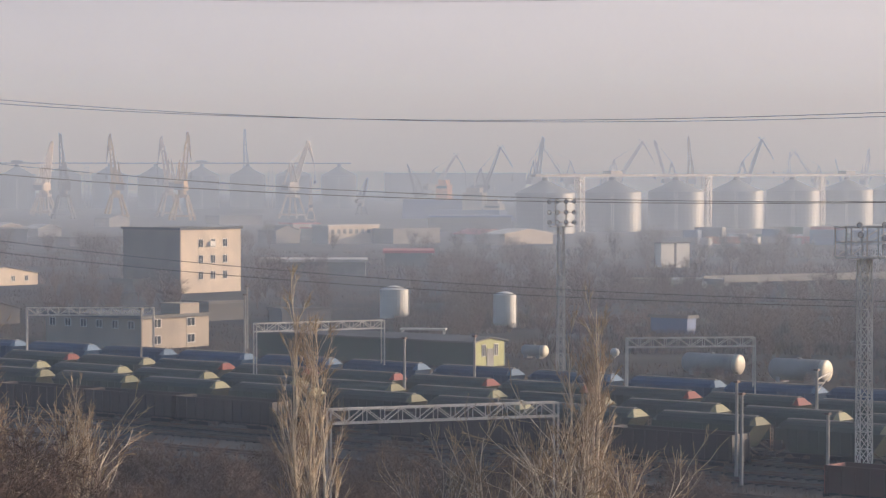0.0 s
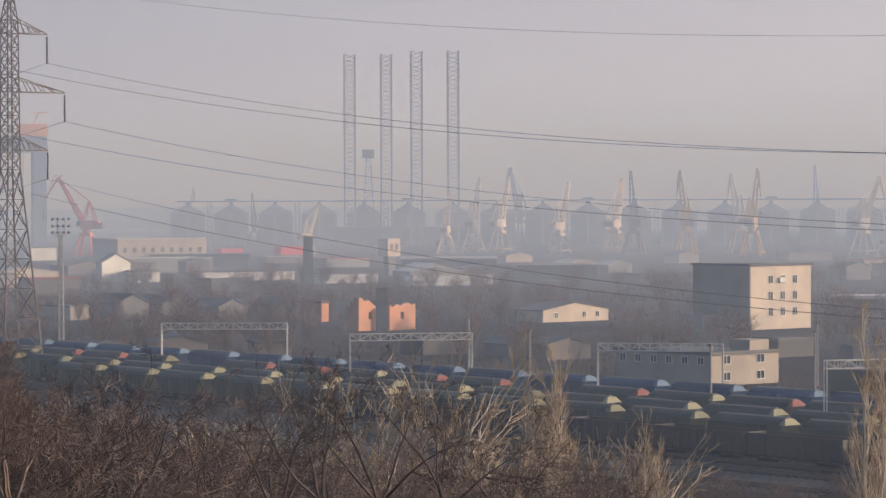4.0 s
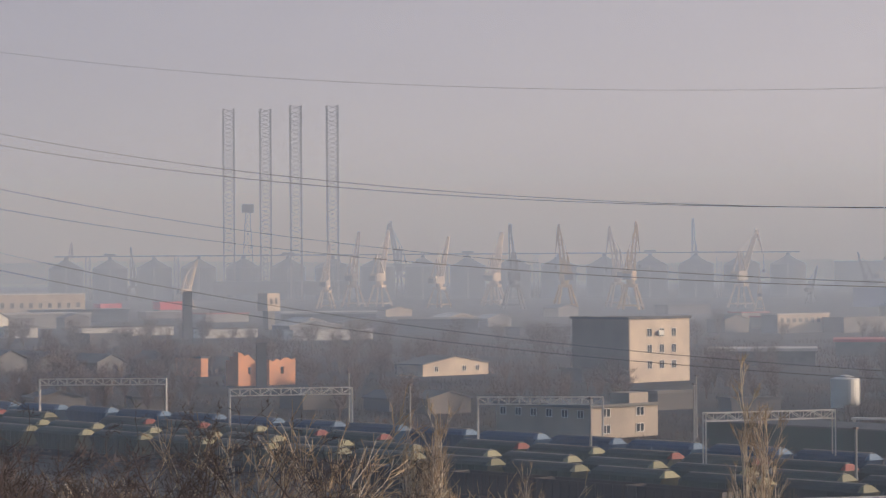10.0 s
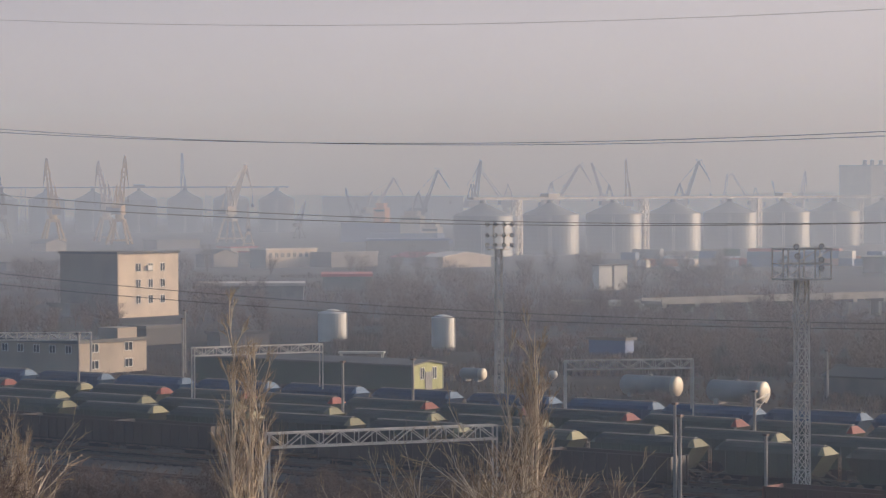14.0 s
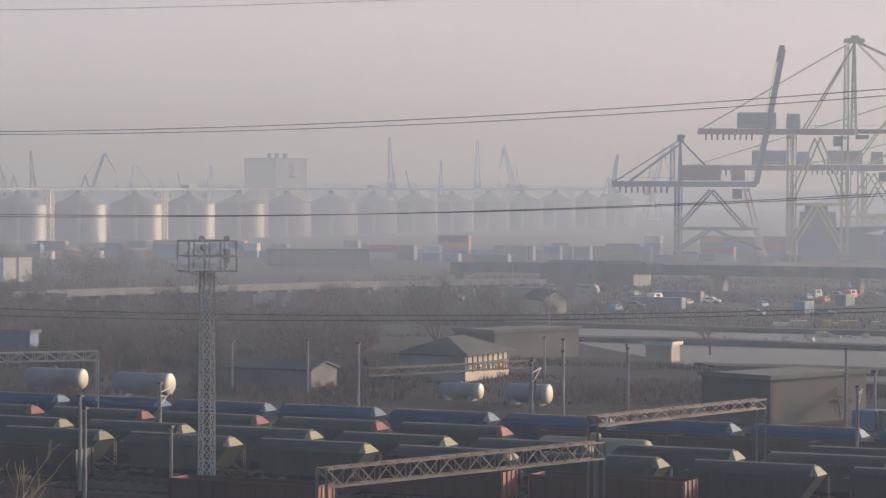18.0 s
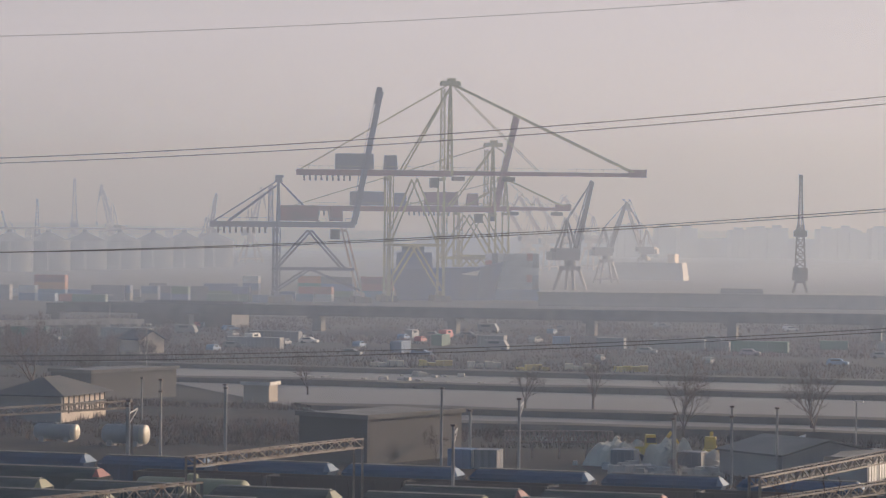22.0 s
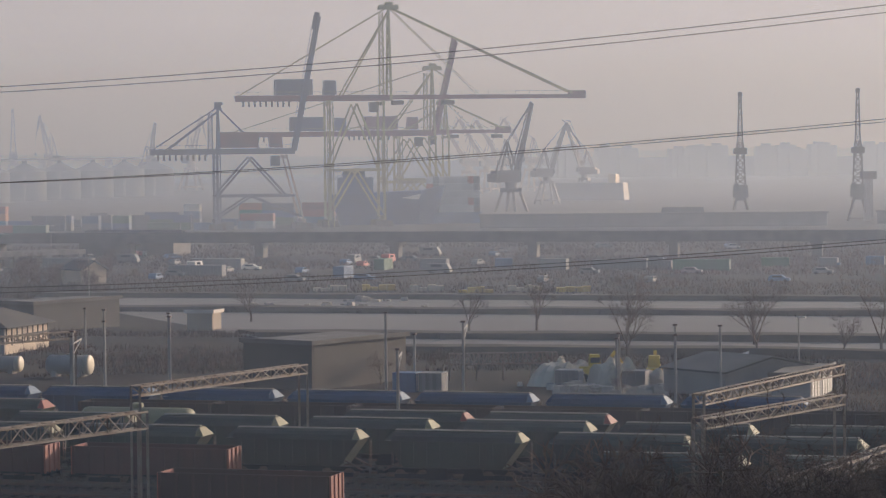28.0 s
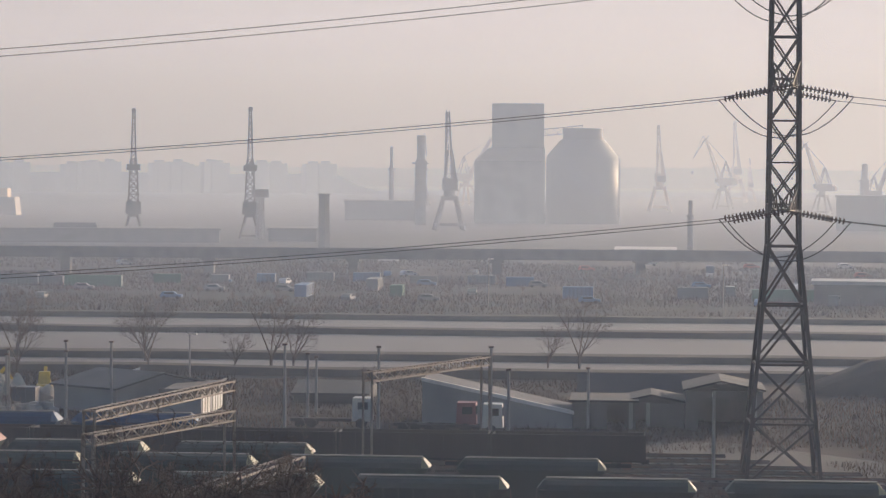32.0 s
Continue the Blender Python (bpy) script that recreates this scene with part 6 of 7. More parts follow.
quay_shed(0, -10.08, -8.46, 1000, 4.5, "roof", "hazy low grey harbour warehouse", False)
quay_shed(0, -1.19, -0.22, 740, 4.0, "red_roof", "low hall with a faded red roof", False, 20)
quay_shed(0, -3.72, -1.59, 680, 3.6, "light_roof", "long workshop with a pale roof", False, 14)
quay_shed(0, 9.81, 11.90, 905, 4.6, "dark_roof", "dark long store beside the containers", False, 14)


# small ships' upperworks left of the silos
for az, d, z0, w, h, paint, lab in ((0.02, 1500, 10.3, 6.5, 8, "gantry_orange", "orange ship superstructure"), (0.65, 1450, 5.3, 11, 9, "plaster", "cream ship superstructure"), (1.05, 1450, 1.5, 9, 7, "plaster", "cream ship superstructure")):
    t = thing("moored_ship", polar(az, d), -az - 20, f"{lab} above a dark hull at the quay", "ship")
    part("hull", Geo().box(-22, -6, 0, 16, 6, z0, 0.5), M["hull"], t)
    part("deckhouse", Geo().box(-w / 2, -4, z0, w / 2, 4, z0 + h).box(-w / 3, -3, z0 + h, w / 3, 3, z0 + h + 2.5), M[paint], t)
    part("bridge_windows", Geo().box(-w / 2 + 0.5, -4.1, z0 + h - 2, w / 2 - 0.5, -4.0, z0 + h - 1), M["glass"], t)
    part("mast", Geo().beam((0, 0, z0 + h + 2.5), (0, 0, z0 + h + 9), 0.5).beam((-2, 0, z0 + h + 6), (2, 0, z0 + h + 6), 0.3), M["steel"], t)
dark_ship = thing("moored_ship", polar(25.91, 1450), -40, "hazy grey ship low behind the sheds", "ship")
part("hull", Geo().box(-22, -6, 0, 18, 6, 9, 1.0), M["crane_grey"], dark_ship)
part("deckhouse", Geo().box(9, -4, 9, 13, 4, 13.5), M["crane_pale"], dark_ship)

# ---- jack-up legs, shipyard gantries, elevator tower ----
rig = thing("rig_platform", polar(-12.49, 1885), --12.49, "hazy hull of a jack-up drilling rig", "drilling rig")
for az, d in ((-13.54, 1900), (-12.79, 1900), (-12.17, 1860), (-11.42, 1860)):
    t = Geo()
    top = 129.8
    for x in (-3.6, 3.6):
        for y in (-3.6, 3.6):
            t.tube((x, y, 0), (x, y, top), 0.5)
    g = Geo()
    for k in range(22):
        a, b = top * k / 22, top * (k + 1) / 22
        for p, q in (((-3.6, -3.6), (3.6, -3.6)), ((3.6, -3.6), (3.6, 3.6)), ((3.6, 3.6), (-3.6, 3.6)), ((-3.6, 3.6), (-3.6, -3.6))):
            g.beam((*p, a), (*q, (a + b) / 2), 0.42).beam((*q, (a + b) / 2), (*p, b), 0.42)
    spot = rig.matrix_basis.inverted() @ Vector(polar(az, d))
    leg = part("lattice_leg", t, M["rig_steel"], rig, "tall hazy lattice leg", at=tuple(spot), turn=4)
    part("bracing", g, M["rig_steel"], leg)
part("platform", Geo().box(-45, -14, 4, 45, 22, 13), M["crane_grey"], rig)
part("derrick", Geo().column(8, 3, 59.3 - 13, 8, 0.5, 13, -22, 5), M["crane_grey"], rig)
part("derrick_head", Geo().box(-26, 1, 59.3, -18, 9, 65.0), M["crane_grey"], rig)


def goliath(az, d, label):
    t = thing("goliath_crane", polar(az, d), -az + 12, label, "gantry crane", "shipyard gantry cranes")
    zt, zb = 74.8, 63.7
    part("bridge_girder", Geo().box(-27, -4, zb, 27, 4, zt, 0.6), M["gantry_blue"], t)
    part("broad_leg", Geo().box(17, -5, 0, 26, 5, zb, 0.3), M["gantry_blue"], t)
    for x0, x1 in ((-33, -24), (-15, -22)):
        part("shear_leg", Geo().tube((x0, 0, 0), (x1, 0, zb), 1.6, 1.2), M["gantry_blue"], t)
    part("trolley_house", Geo().box(7, -4, zt, 27, 4, 83.2), M["gantry_orange"], t, "orange machinery house")
    part("roof_crane", Geo().beam((18, 0, 83.2), (22, 0, 91.2), 0.8).beam((17, 0, 90.1), (28, 0, 91.2), 0.7), M["gantry_orange"], t)
    part("hoist_strip", Geo().box(8, -4.3, zb - 42, 10.5, -4.05, zb), M["crane_pale"], t)


goliath(-23.26, 1900, "hazy blue goliath gantry crane with orange house")
goliath(-20.49, 1900, "hazy blue goliath gantry crane with orange house")
el = thing("grain_elevator_tower", polar(37.15, 1310), -37.15, "grey elevator tower with round silos", "elevator")
part("tower", Geo().box(-21.2, 0, 0, 3.2, 22, 56.0), M["grey_wall"], el)
part("low_block", Geo().box(-29.1, -8, 0, 3.7, -0.01, 29.1), M["grey_wall"], el)
part("shoulder_roof", Geo().add([(-29.1, -8, 29.1), (3.7, -8, 29.1), (3.7, -0.02, 35.1), (-22.5, -0.02, 35.1), (-29.1, -0.02, 29.1), (3.7, -0.02, 29.1)], [(0, 1, 2, 3), (1, 5, 2), (0, 3, 4), (2, 5, 4, 3)]), M["roof"], el)
rs = 16.9
part("silo_shell", Geo().lathe([(rs, 0), (rs, 30.6)], 40, (21.2, -3, 0)), M["silo_shade"], el, smooth=True)
part("silo_roof", Geo().lathe([(rs + 0.4, 30.6), (rs * 0.62, 39.1), (rs * 0.55, 39.1), (rs * 0.55, 44.4)], 40, (21.2, -3, 0)), M["silo_shade"], el)
part("stair_tower", Geo().column(3, 3, 30.6, 10, 0.4, 0, 37.1, -3), M["dirty_white"], el)
part("conveyor_bridge", Geo().truss((2.6, -3, 43.8), (21.2, -3, 45.9), 3, 3, 8, 0.4), M["crane_grey"], el)
for az, d, top, r in ((34.77, 1250, 40.0, 2.6), (34.17, 1400, 35.9, 1.2), (40.29, 900, 15.8, 1.0), (43.80, 1500, 29.3, 2.4)):
    t = thing("process_column", polar(az, d), 0, "hazy round process column", "column", "process columns")
    part("shaft", Geo().lathe([(r, 0), (r, top * 0.7), (r * 0.7, top * 0.75), (r * 0.7, top)], 14), M["crane_grey"], t)
    part("platform", Geo().lathe([(r * 1.5, top * 0.68), (r * 1.5, top * 0.7)], 14), M["crane_grey"], t)


# ---- far shore and sky ----
def far_shore(d, az0, az1, h, seed, label):
    g, n = Geo(), 160
    for k in range(n + 1):
        az = az0 + (az1 - az0) * k / n
        e = min(1.0, k / 12, (n - k) / 12)
        z = e * (h * (0.72 + 0.28 * noise.noise(Vector((k * 0.06, seed, 0)))) + 0.1 * h * max(0, noise.noise(Vector((k * 0.9, seed, 5)))))
        g.v += [polar(az, d, -1), polar(az, d, z), polar(az, d + 60, -1)]
    for k in range(n):
        for j in range(2):
            g.f.append((k * 3 + j, k * 3 + 3 + j, k * 3 + 4 + j, k * 3 + 1 + j))
    solid("far_shore", g, M["far_hill"], label, "hill", kind="structure")


far_shore(2700, 20.5, 34, 25.8, 1, "hazy wooded far shore across the water")
far_shore(3600, -30, 60, 34, 2, "hazy low skyline across the harbour")
for k in range(26):
    az = rng.uniform(25, 33)
    h = rng.uniform(0.75, 1.08) * 27.9
    t = thing("distant_tower_block", polar(az, 2640), -az + 20, "distant hazy tower block on the far shore", "tower block", "distant tower blocks")
    part("body", Geo().box(-9, -7, 0, 9, 7, h), M["grey_wall"], t)
    part("roof_cap", Geo().box(-4, -3, h, 4, 3, h + 2.5), M["dark_concrete"], t)
bm_sky, n = Geo(), 48
for k in range(n + 1):
    az = -42 + 99 * k / n
    for z in (-5, 60, 200, 450, 900):
        bm_sky.v.append(polar(az, 4700, z))
for k in range(n):
    for j in range(4):
        bm_sky.f.append((k * 5 + j, k * 5 + 5 + j, k * 5 + 6 + j, k * 5 + 1 + j))
solid("backdrop", bm_sky, pale_sky(), "pale hazy winter sky", "sky", kind="structure")


# ---- bare trees and thickets ----
def sliver(geo, p, d, length, w, rng):
    """One thin twig, tapering to its tip."""
    c = d.cross(Vector((rng.uniform(-1, 1), rng.uniform(-1, 1), rng.uniform(-1, 1)))).normalized() * w
    geo.add([p - c, p + c, p + d * length], [(0, 1, 2)])


def aside(rng, d, low, high):
    """A direction that leaves d by low to high degrees."""
    e = d.cross(Vector((rng.uniform(-1, 1), rng.uniform(-1, 1), rng.uniform(-1, 1)))).normalized()
    a = radians(rng.uniform(low, high))
    return (d * math.cos(a) + e * math.sin(a)).normalized()


def grow(wood, fine, pods, rng, p, d, length, r, level, o):
    """A crooked limb with its side limbs; o: wander, lift, kids by level, angles, twig width, twigs, pods."""
    n = max(3, int(length / (0.5 if level > 1 else 0.3)))
    q, dirn = Vector(p), Vector(d)
    kids = o["kids"][level]
    marks = sorted(rng.uniform(0.22 if level < o["top"] else 0.35, 1.0) for _ in range(kids))
    k0 = 0
    for k in range(n):
        dirn = (dirn + Vector((rng.gauss(0, 1), rng.gauss(0, 1), rng.gauss(0, 0.7))) * o["wander"] + Vector((0, 0, o["lift"]))).normalized()
        nxt = q + dirn * length / n
        ra, rb = r * (1 - 0.75 * k / n), r * (1 - 0.75 * (k + 1) / n)
        (wood if level > o.get("fine", 1) else fine).tube(q, nxt, max(ra, o["w"]), max(rb, o["w"] * 0.8), 5 if level > 2 else 3, False)
        while k0 < kids and marks[k0] <= (k + 1) / n:
            f = marks[k0]
            k0 += 1
            side = aside(rng, dirn, *o["angle"])
            if level:
                grow(wood, fine, pods, rng, q.lerp(nxt, rng.random()), side, length * rng.uniform(0.38, 0.62) * (1.15 - 0.5 * f), rb * rng.uniform(0.5, 0.75), level - 1, o)
            else:
                sliver(fine, q.lerp(nxt, rng.random()), side, rng.uniform(0.18, 0.5) * o["twig"], o["w"], rng)
        q = nxt
        if pods is not None and level < 2 and rng.random() < o["pods"]:
            a, l, w = rng.uniform(0, 6.28), rng.uniform(0.05, 0.13), rng.uniform(0.012, 0.03)
            x, y = math.cos(a) * w, math.sin(a) * w
            pods.add([q, q + Vector((x, y, -l * 0.5)), q + Vector((0, 0, -l)), q + Vector((-x, -y, -l * 0.5))], [(0, 1, 2, 3)])


def tree(kind, seed):
    rng = random.Random(seed)
    trunk, twigs, pods = Geo(), Geo(), None
    if kind == "poplar":
        h, q = 18.0, Vector((0, 0, -0.5))
        o = dict(wander=0.05, lift=0.03, kids=(2, 3, 4), angle=(8, 24), w=0.014, twig=2.2, pods=0, top=2, fine=0)
        for s in range(5):
            q = Vector((rng.uniform(-1.25, 1.25), rng.uniform(-1.25, 1.25), -0.5))
            hs = h * (1 if s == 0 else rng.uniform(0.72, 0.97))
            for k in range(12):
                nq = q + Vector((rng.gauss(0, 0.07), rng.gauss(0, 0.07), hs / 12))
                trunk.tube(q, nq, 0.17 * (1 - k / 13), 0.17 * (1 - (k + 1) / 13), 6, False)
                for j in range(2 if 0 < k < 11 else 1):
                    a = rng.uniform(0, 6.28)
                    e = rng.uniform(0.2, 0.5)
                    grow(trunk, twigs, None, rng, q.lerp(nq, rng.random()), Vector((math.cos(a) * e, math.sin(a) * e, 1)).normalized(), rng.uniform(2.4, 4.8) * (1 - 0.045 * k), 0.07 * (1 - k / 16), 2, o)
                q = nq
        mats, label, cat = ("pale_bark", "poplar"), "slender bare poplar with pale stems and ochre upright branches", "poplar"
    elif kind == "birch":
        o = dict(wander=0.09, lift=0.035, kids=(2, 4, 7), angle=(18, 44), w=0.017, twig=1.5, pods=0, top=2, fine=0)
        for s in range(5):
            a = rng.uniform(0, 6.28)
            e = rng.uniform(0.04, 0.24)
            grow(trunk, twigs, None, rng, (math.cos(a) * 0.6, math.sin(a) * 0.6, -0.5), Vector((math.cos(a) * e, math.sin(a) * e, 1)).normalized(), rng.uniform(5.5, 8), 0.085, 2, o)
        mats, label, cat = ("pale_bark", "poplar"), "clump of pale bare saplings with forking stems", "saplings"
    elif kind == "grove_tree":
        w = rng.uniform(2.4, 3.4)
        limbs = []
        for s in range(9):
            a = rng.uniform(0, 6.28)
            d = Vector((math.cos(a) * rng.uniform(0.1, 0.55), math.sin(a) * rng.uniform(0.1, 0.55), 1)).normalized()
            p0, p1 = Vector((0, 0, 0.5 + 0.25 * s)), Vector((0, 0, 0.5 + 0.25 * s)) + d * rng.uniform(3.5, 6.5)
            trunk.tube(p0, p1, 0.08, 0.03, 4, False)
            limbs.append((p0, p1))
        trunk.tube((0, 0, -0.5), (0, 0, 4.0), 0.18, 0.1, 5, False)
        for k in range(860):
            p0, p1 = rng.choice(limbs)
            q = p0.lerp(p1, rng.uniform(0.2, 1.05))
            side = Vector((rng.gauss(0, 1), rng.gauss(0, 1), rng.uniform(-0.2, 1.2))).normalized()
            q = q + side * abs(rng.gauss(0, 0.9)) * (w / 3)
            sliver(twigs, q, (side + Vector((0, 0, 0.5))).normalized(), rng.uniform(0.5, 1.3), rng.uniform(0.025, 0.05), rng)
        mats, label, cat = ("bark", "bark"), "bare tree with a fine brown crown", "tree"
    elif kind in ("far_tree", "plain_tree"):
        o = dict(wander=0.11, lift=0.03, kids=(6, 5, 7, 5), angle=(25, 60), w=0.02 if kind == "far_tree" else 0.013, twig=1.8, pods=0, top=3)
        trunk.tube((0, 0, -0.5), (0, 0, 1.6), 0.2, 0.16, 6, False)
        for s in range(4):
            a = rng.uniform(0, 6.28)
            grow(trunk, twigs, None, rng, (0, 0, 1.0 + 0.2 * s), Vector((math.cos(a) * 0.45, math.sin(a) * 0.45, 1)).normalized(), rng.uniform(4.2, 6.0), 0.11, 2, o)
        mats, label, cat = ("twigs", "twigs"), "bare leafless tree with a rounded crown on the plain", "tree"
    elif kind in ("tree", "open_tree"):
        pods = Geo() if kind == "tree" else None
        o = dict(wander=0.12, lift=0.018, kids=(5, 6, 6, 9) if kind == "tree" else (3, 3, 3, 6), angle=(30, 68), w=0.0066 if kind == "tree" else 0.011, twig=1.0, pods=0.22, top=3)
        trunk.tube((0, 0, -0.5), (0.2, 0.1, 3.6), 0.2, 0.16, 7, False)
        for s in range(5 if kind == "tree" else 4):
            a = s * 1.256 + rng.uniform(-0.4, 0.4)
            e = rng.uniform(0.25, 1.0) if pods else rng.uniform(0.35, 1.3)
            grow(trunk, twigs, pods, rng, (0.2, 0.1, 3.2 + 0.1 * s), Vector((math.cos(a) * e, math.sin(a) * e, 1)).normalized(), rng.uniform(4.0, 5.4), 0.1 if kind == "tree" else 0.06, 3, o)
        mats, label, cat = ("bark", "bark") if pods else ("dark_bark", "dark_bark"), "spreading bare tree with crooked branches and dry pods" if pods else "open bare tree with thin crooked branches", "tree"
    else:
        o = dict(wander=0.13, lift=0.02, kids=(6, 6, 6), angle=(28, 65), w=0.0085 if kind == "bush" else 0.021, twig=1.2 if kind == "bush" else 1.5, pods=0, top=2)
        for s in range(11):
            a = rng.uniform(0, 6.28)
            e = rng.uniform(0.1, 0.8)
            grow(trunk, twigs, None, rng, (math.cos(a) * rng.random() * 1.5, math.sin(a) * rng.random() * 1.5, -0.4), Vector((math.cos(a) * e, math.sin(a) * e, 1)).normalized(), rng.uniform(2.4, 4.2), 0.032, 2, o)
        mats, label, cat = ("twigs", "twigs"), "dense bare brown thicket of thin stems", "thicket"
    name = {"poplar": "poplar_tree", "birch": "sapling_clump", "tree": "bare_tree", "open_tree": "bare_tree", "far_tree": "bare_tree", "grove_tree": "bare_tree", "plain_tree": "bare_tree", "bush": "bare_thicket", "foot_bush": "bare_thicket"}[kind]
    t = thing(name, (0, 0, -900), 0, label, cat, "bare winter trees")
    t["tall"] = max(v[2] for v in twigs.v)
    part("trunk", trunk, M[mats[0]], t)
    part("crown", twigs, M[mats[1]], t)
    if pods:
        part("foliage", pods, M["pod"], t, "dry brown hanging pods")["kind"] = "stuff"
    return t


STOCK = {k: [tree(k, 10 * j + s) for s in range(n)] for j, (k, n) in enumerate((("poplar", 3), ("birch", 3), ("tree", 4), ("bush", 4), ("foot_bush", 4), ("open_tree", 3), ("far_tree", 4), ("plain_tree", 2), ("grove_tree", 6)))}
prng = random.Random(5)


def plant(kind, az, d, size, z=None, top=None):
    """Sets a tree of that size, or of that height of its top."""
    x, y, _ = polar(az, d)
    z = rise(x, y) if z is None else z
    model = prng.choice(STOCK[kind])
    ob = copy_thing(model, pose(x, y, z, 0, 0, prng.uniform(0, 360)))
    s = (top - z) / model["tall"] if top else size * prng.uniform(0.93, 1.07)
    ob.scale = (s, s, s)


# poplars and saplings above the yard
for az, d, top in ((-2.65, 150, 21.6), (2.97, 150, 20.5), (-7.49, 155, 15.4), (-9.61, 150, 18.9), (-9.57, 150, 19.2)):
    plant("poplar", az, d, 1.0, top=top)
for az, d, top in ((0.77, 148, 14.4), (-0.04, 145, 13.1), (1.93, 146, 13.6), (2.62, 146, 16.0), (3.90, 150, 12.7), (-12.74, 130, 19.9), (-11.58, 130, 20.3), (-7.42, 155, 14.6), (-8.80, 150, 14.3)):
    plant("birch", az, d, 1.0, top=top)
# dark trees on the slope
for az, d, top in ((-26.4, 68, 28.9), (-24.6, 72, 25.8), (-28.2, 66, 28.3), (-23.4, 78, 23.4), (-29.5, 70, 27.5)):
    plant("tree", az, d, 1.0, top=top)
for az, d, top in ((-19.9, 85, 21.4), (-18.04, 85, 22.0), (-16.4, 82, 20.9), (-15.2, 70, 22.2), (-14.1, 66, 23.0), (-12.9, 72, 22.6), (-11.5, 70, 22.3), (-10.2, 74, 21.0), (-9.0, 80, 18.9), (26.3, 95, 16.6), (27.8, 95, 17.4), (29.0, 95, 17.9), (30.3, 95, 17.5), (31.4, 97, 16.4)):
    plant("open_tree", az, d, 1.0, top=top)
for k in range(7):
    az, d = -29.5 + 9 * (k + prng.random()) / 7, prng.uniform(66, 88)
    plant("tree", az, d, 1.0, top=EYE - d * prng.uniform(0.036, 0.056))
for k in range(14):
    plant("far_tree", prng.uniform(21, 37), prng.uniform(285, 340), prng.uniform(0.25, 0.5), 0)
# thickets on the slope and along its foot
for k in range(60):
    plant("foot_bush", prng.uniform(-28, 1), prng.uniform(120, 176), prng.uniform(0.6, 1.0))
for k in range(44):
    plant("foot_bush", prng.uniform(1, 46), prng.uniform(120, 178), prng.uniform(0.4, 0.75))
for k in range(34):
    az, d = -29.5 + 11 * (k + prng.random()) / 34, prng.uniform(76, 112)
    plant("bush", az, d, 1.0, top=EYE - d * prng.uniform(0.049, 0.062))
for k in range(16):
    az, d = -18.5 + 10 * (k + prng.random()) / 16, prng.uniform(80, 112)
    plant("bush", az, d, 1.0, top=EYE - d * (prng.uniform(0.068, 0.082) + max(0.0, az + 14) * 0.002))
for k in range(14):
    az, d = 25.8 + 6.4 * (k + prng.random()) / 14, prng.uniform(92, 108)
    plant("foot_bush" if k % 2 else "tree", az, d, 1.0, top=EYE - d * prng.uniform(0.093, 0.116))
for az, d, top in ((-14.6, 128, 19.4), (-13.6, 132, 18.2), (-10.6, 128, 17.0), (-9.6, 140, 16.4), (-16.2, 125, 18.0)):
    plant("birch", az, d, 1.0, top=top)
for k in range(130):
    az = -12 + 18 * (k + prng.random()) / 130
    plant("foot_bush", az, prng.uniform(192, 231), 1.0, 0, top=prng.uniform(4.0, 6.0) - 0.11 * (az + 12))
# trees among the houses and on the plain
# the sunlit fronts stay free: from, to (degrees), up to that distance
CLEAR = ((-1.65, -0.3, 500), (0.85, 1.75, 475), (-9.74, -8.06, 640), (-14.32, -12.06, 640), (-5.43, -4.01, 560), (-2.39, -0.73, 830), (-8.58, -4.88, 420), (13.46, 14.96, 420))
def spots(n, az0, az1, d0, d1, s0, s1, patch=0.015):
    """Places in loose clumps, off the sunlit fronts."""
    out = []
    while len(out) < n:
        az, d = prng.uniform(az0, az1), prng.uniform(d0, d1)
        x, y, _ = polar(az, d)
        if az > 12 and 436 < y + 0.815 * x < 616:
            continue
        if any(a <= az <= b and d < far for a, b, far in CLEAR) or noise.noise(Vector((x * patch, y * patch, 4.2))) < prng.uniform(-0.45, 0.1):
            continue
        out.append((az, d, prng.uniform(s0, s1)))
    return out


def thicket(name, places, label):
    """Trees too far off to count, as one mesh."""
    models = []
    for ob in STOCK["grove_tree"]:
        v, f, base = [], [], 0
        for c in ob.children:
            me = c.data
            me.calc_loop_triangles()
            co, tri = np.empty(len(me.vertices) * 3, "f"), np.empty(len(me.loop_triangles) * 3, "i")
            me.vertices.foreach_get("co", co)
            me.loop_triangles.foreach_get("vertices", tri)
            v.append(co.reshape(-1, 3))
            f.append(tri + base)
            base += len(me.vertices)
        models.append((np.concatenate(v), np.concatenate(f)))
    vs, fs, base = [], [], 0
    for az, d, s in places:
        v, f = prng.choice(models)
        x, y, _ = polar(az, d)
        a = prng.uniform(0, 6.28)
        ca, sa_ = math.cos(a) * s, math.sin(a) * s
        wide = prng.uniform(0.9, 1.4)
        vs.append(np.stack((x + (ca * v[:, 0] - sa_ * v[:, 1]) * wide, y + (sa_ * v[:, 0] + ca * v[:, 1]) * wide, (v[:, 2] - (2.2 if s < 0.4 else 0.8)) * s), 1))
        fs.append(f + base)
        base += len(v)
    vs, fs = np.concatenate(vs).astype("f"), np.concatenate(fs).astype("i")
    me = bpy.data.meshes.new(name)
    me.vertices.add(len(vs))
    me.vertices.foreach_set("co", vs.ravel())
    me.loops.add(len(fs))
    me.loops.foreach_set("vertex_index", fs)
    me.polygons.add(len(fs) // 3)
    me.polygons.foreach_set("loop_start", np.arange(0, len(fs), 3, dtype="i"))
    me.update(calc_edges=True)
    me.materials.append(M["bark"])
    tagged(new(name, me), label, "trees", kind="stuff")


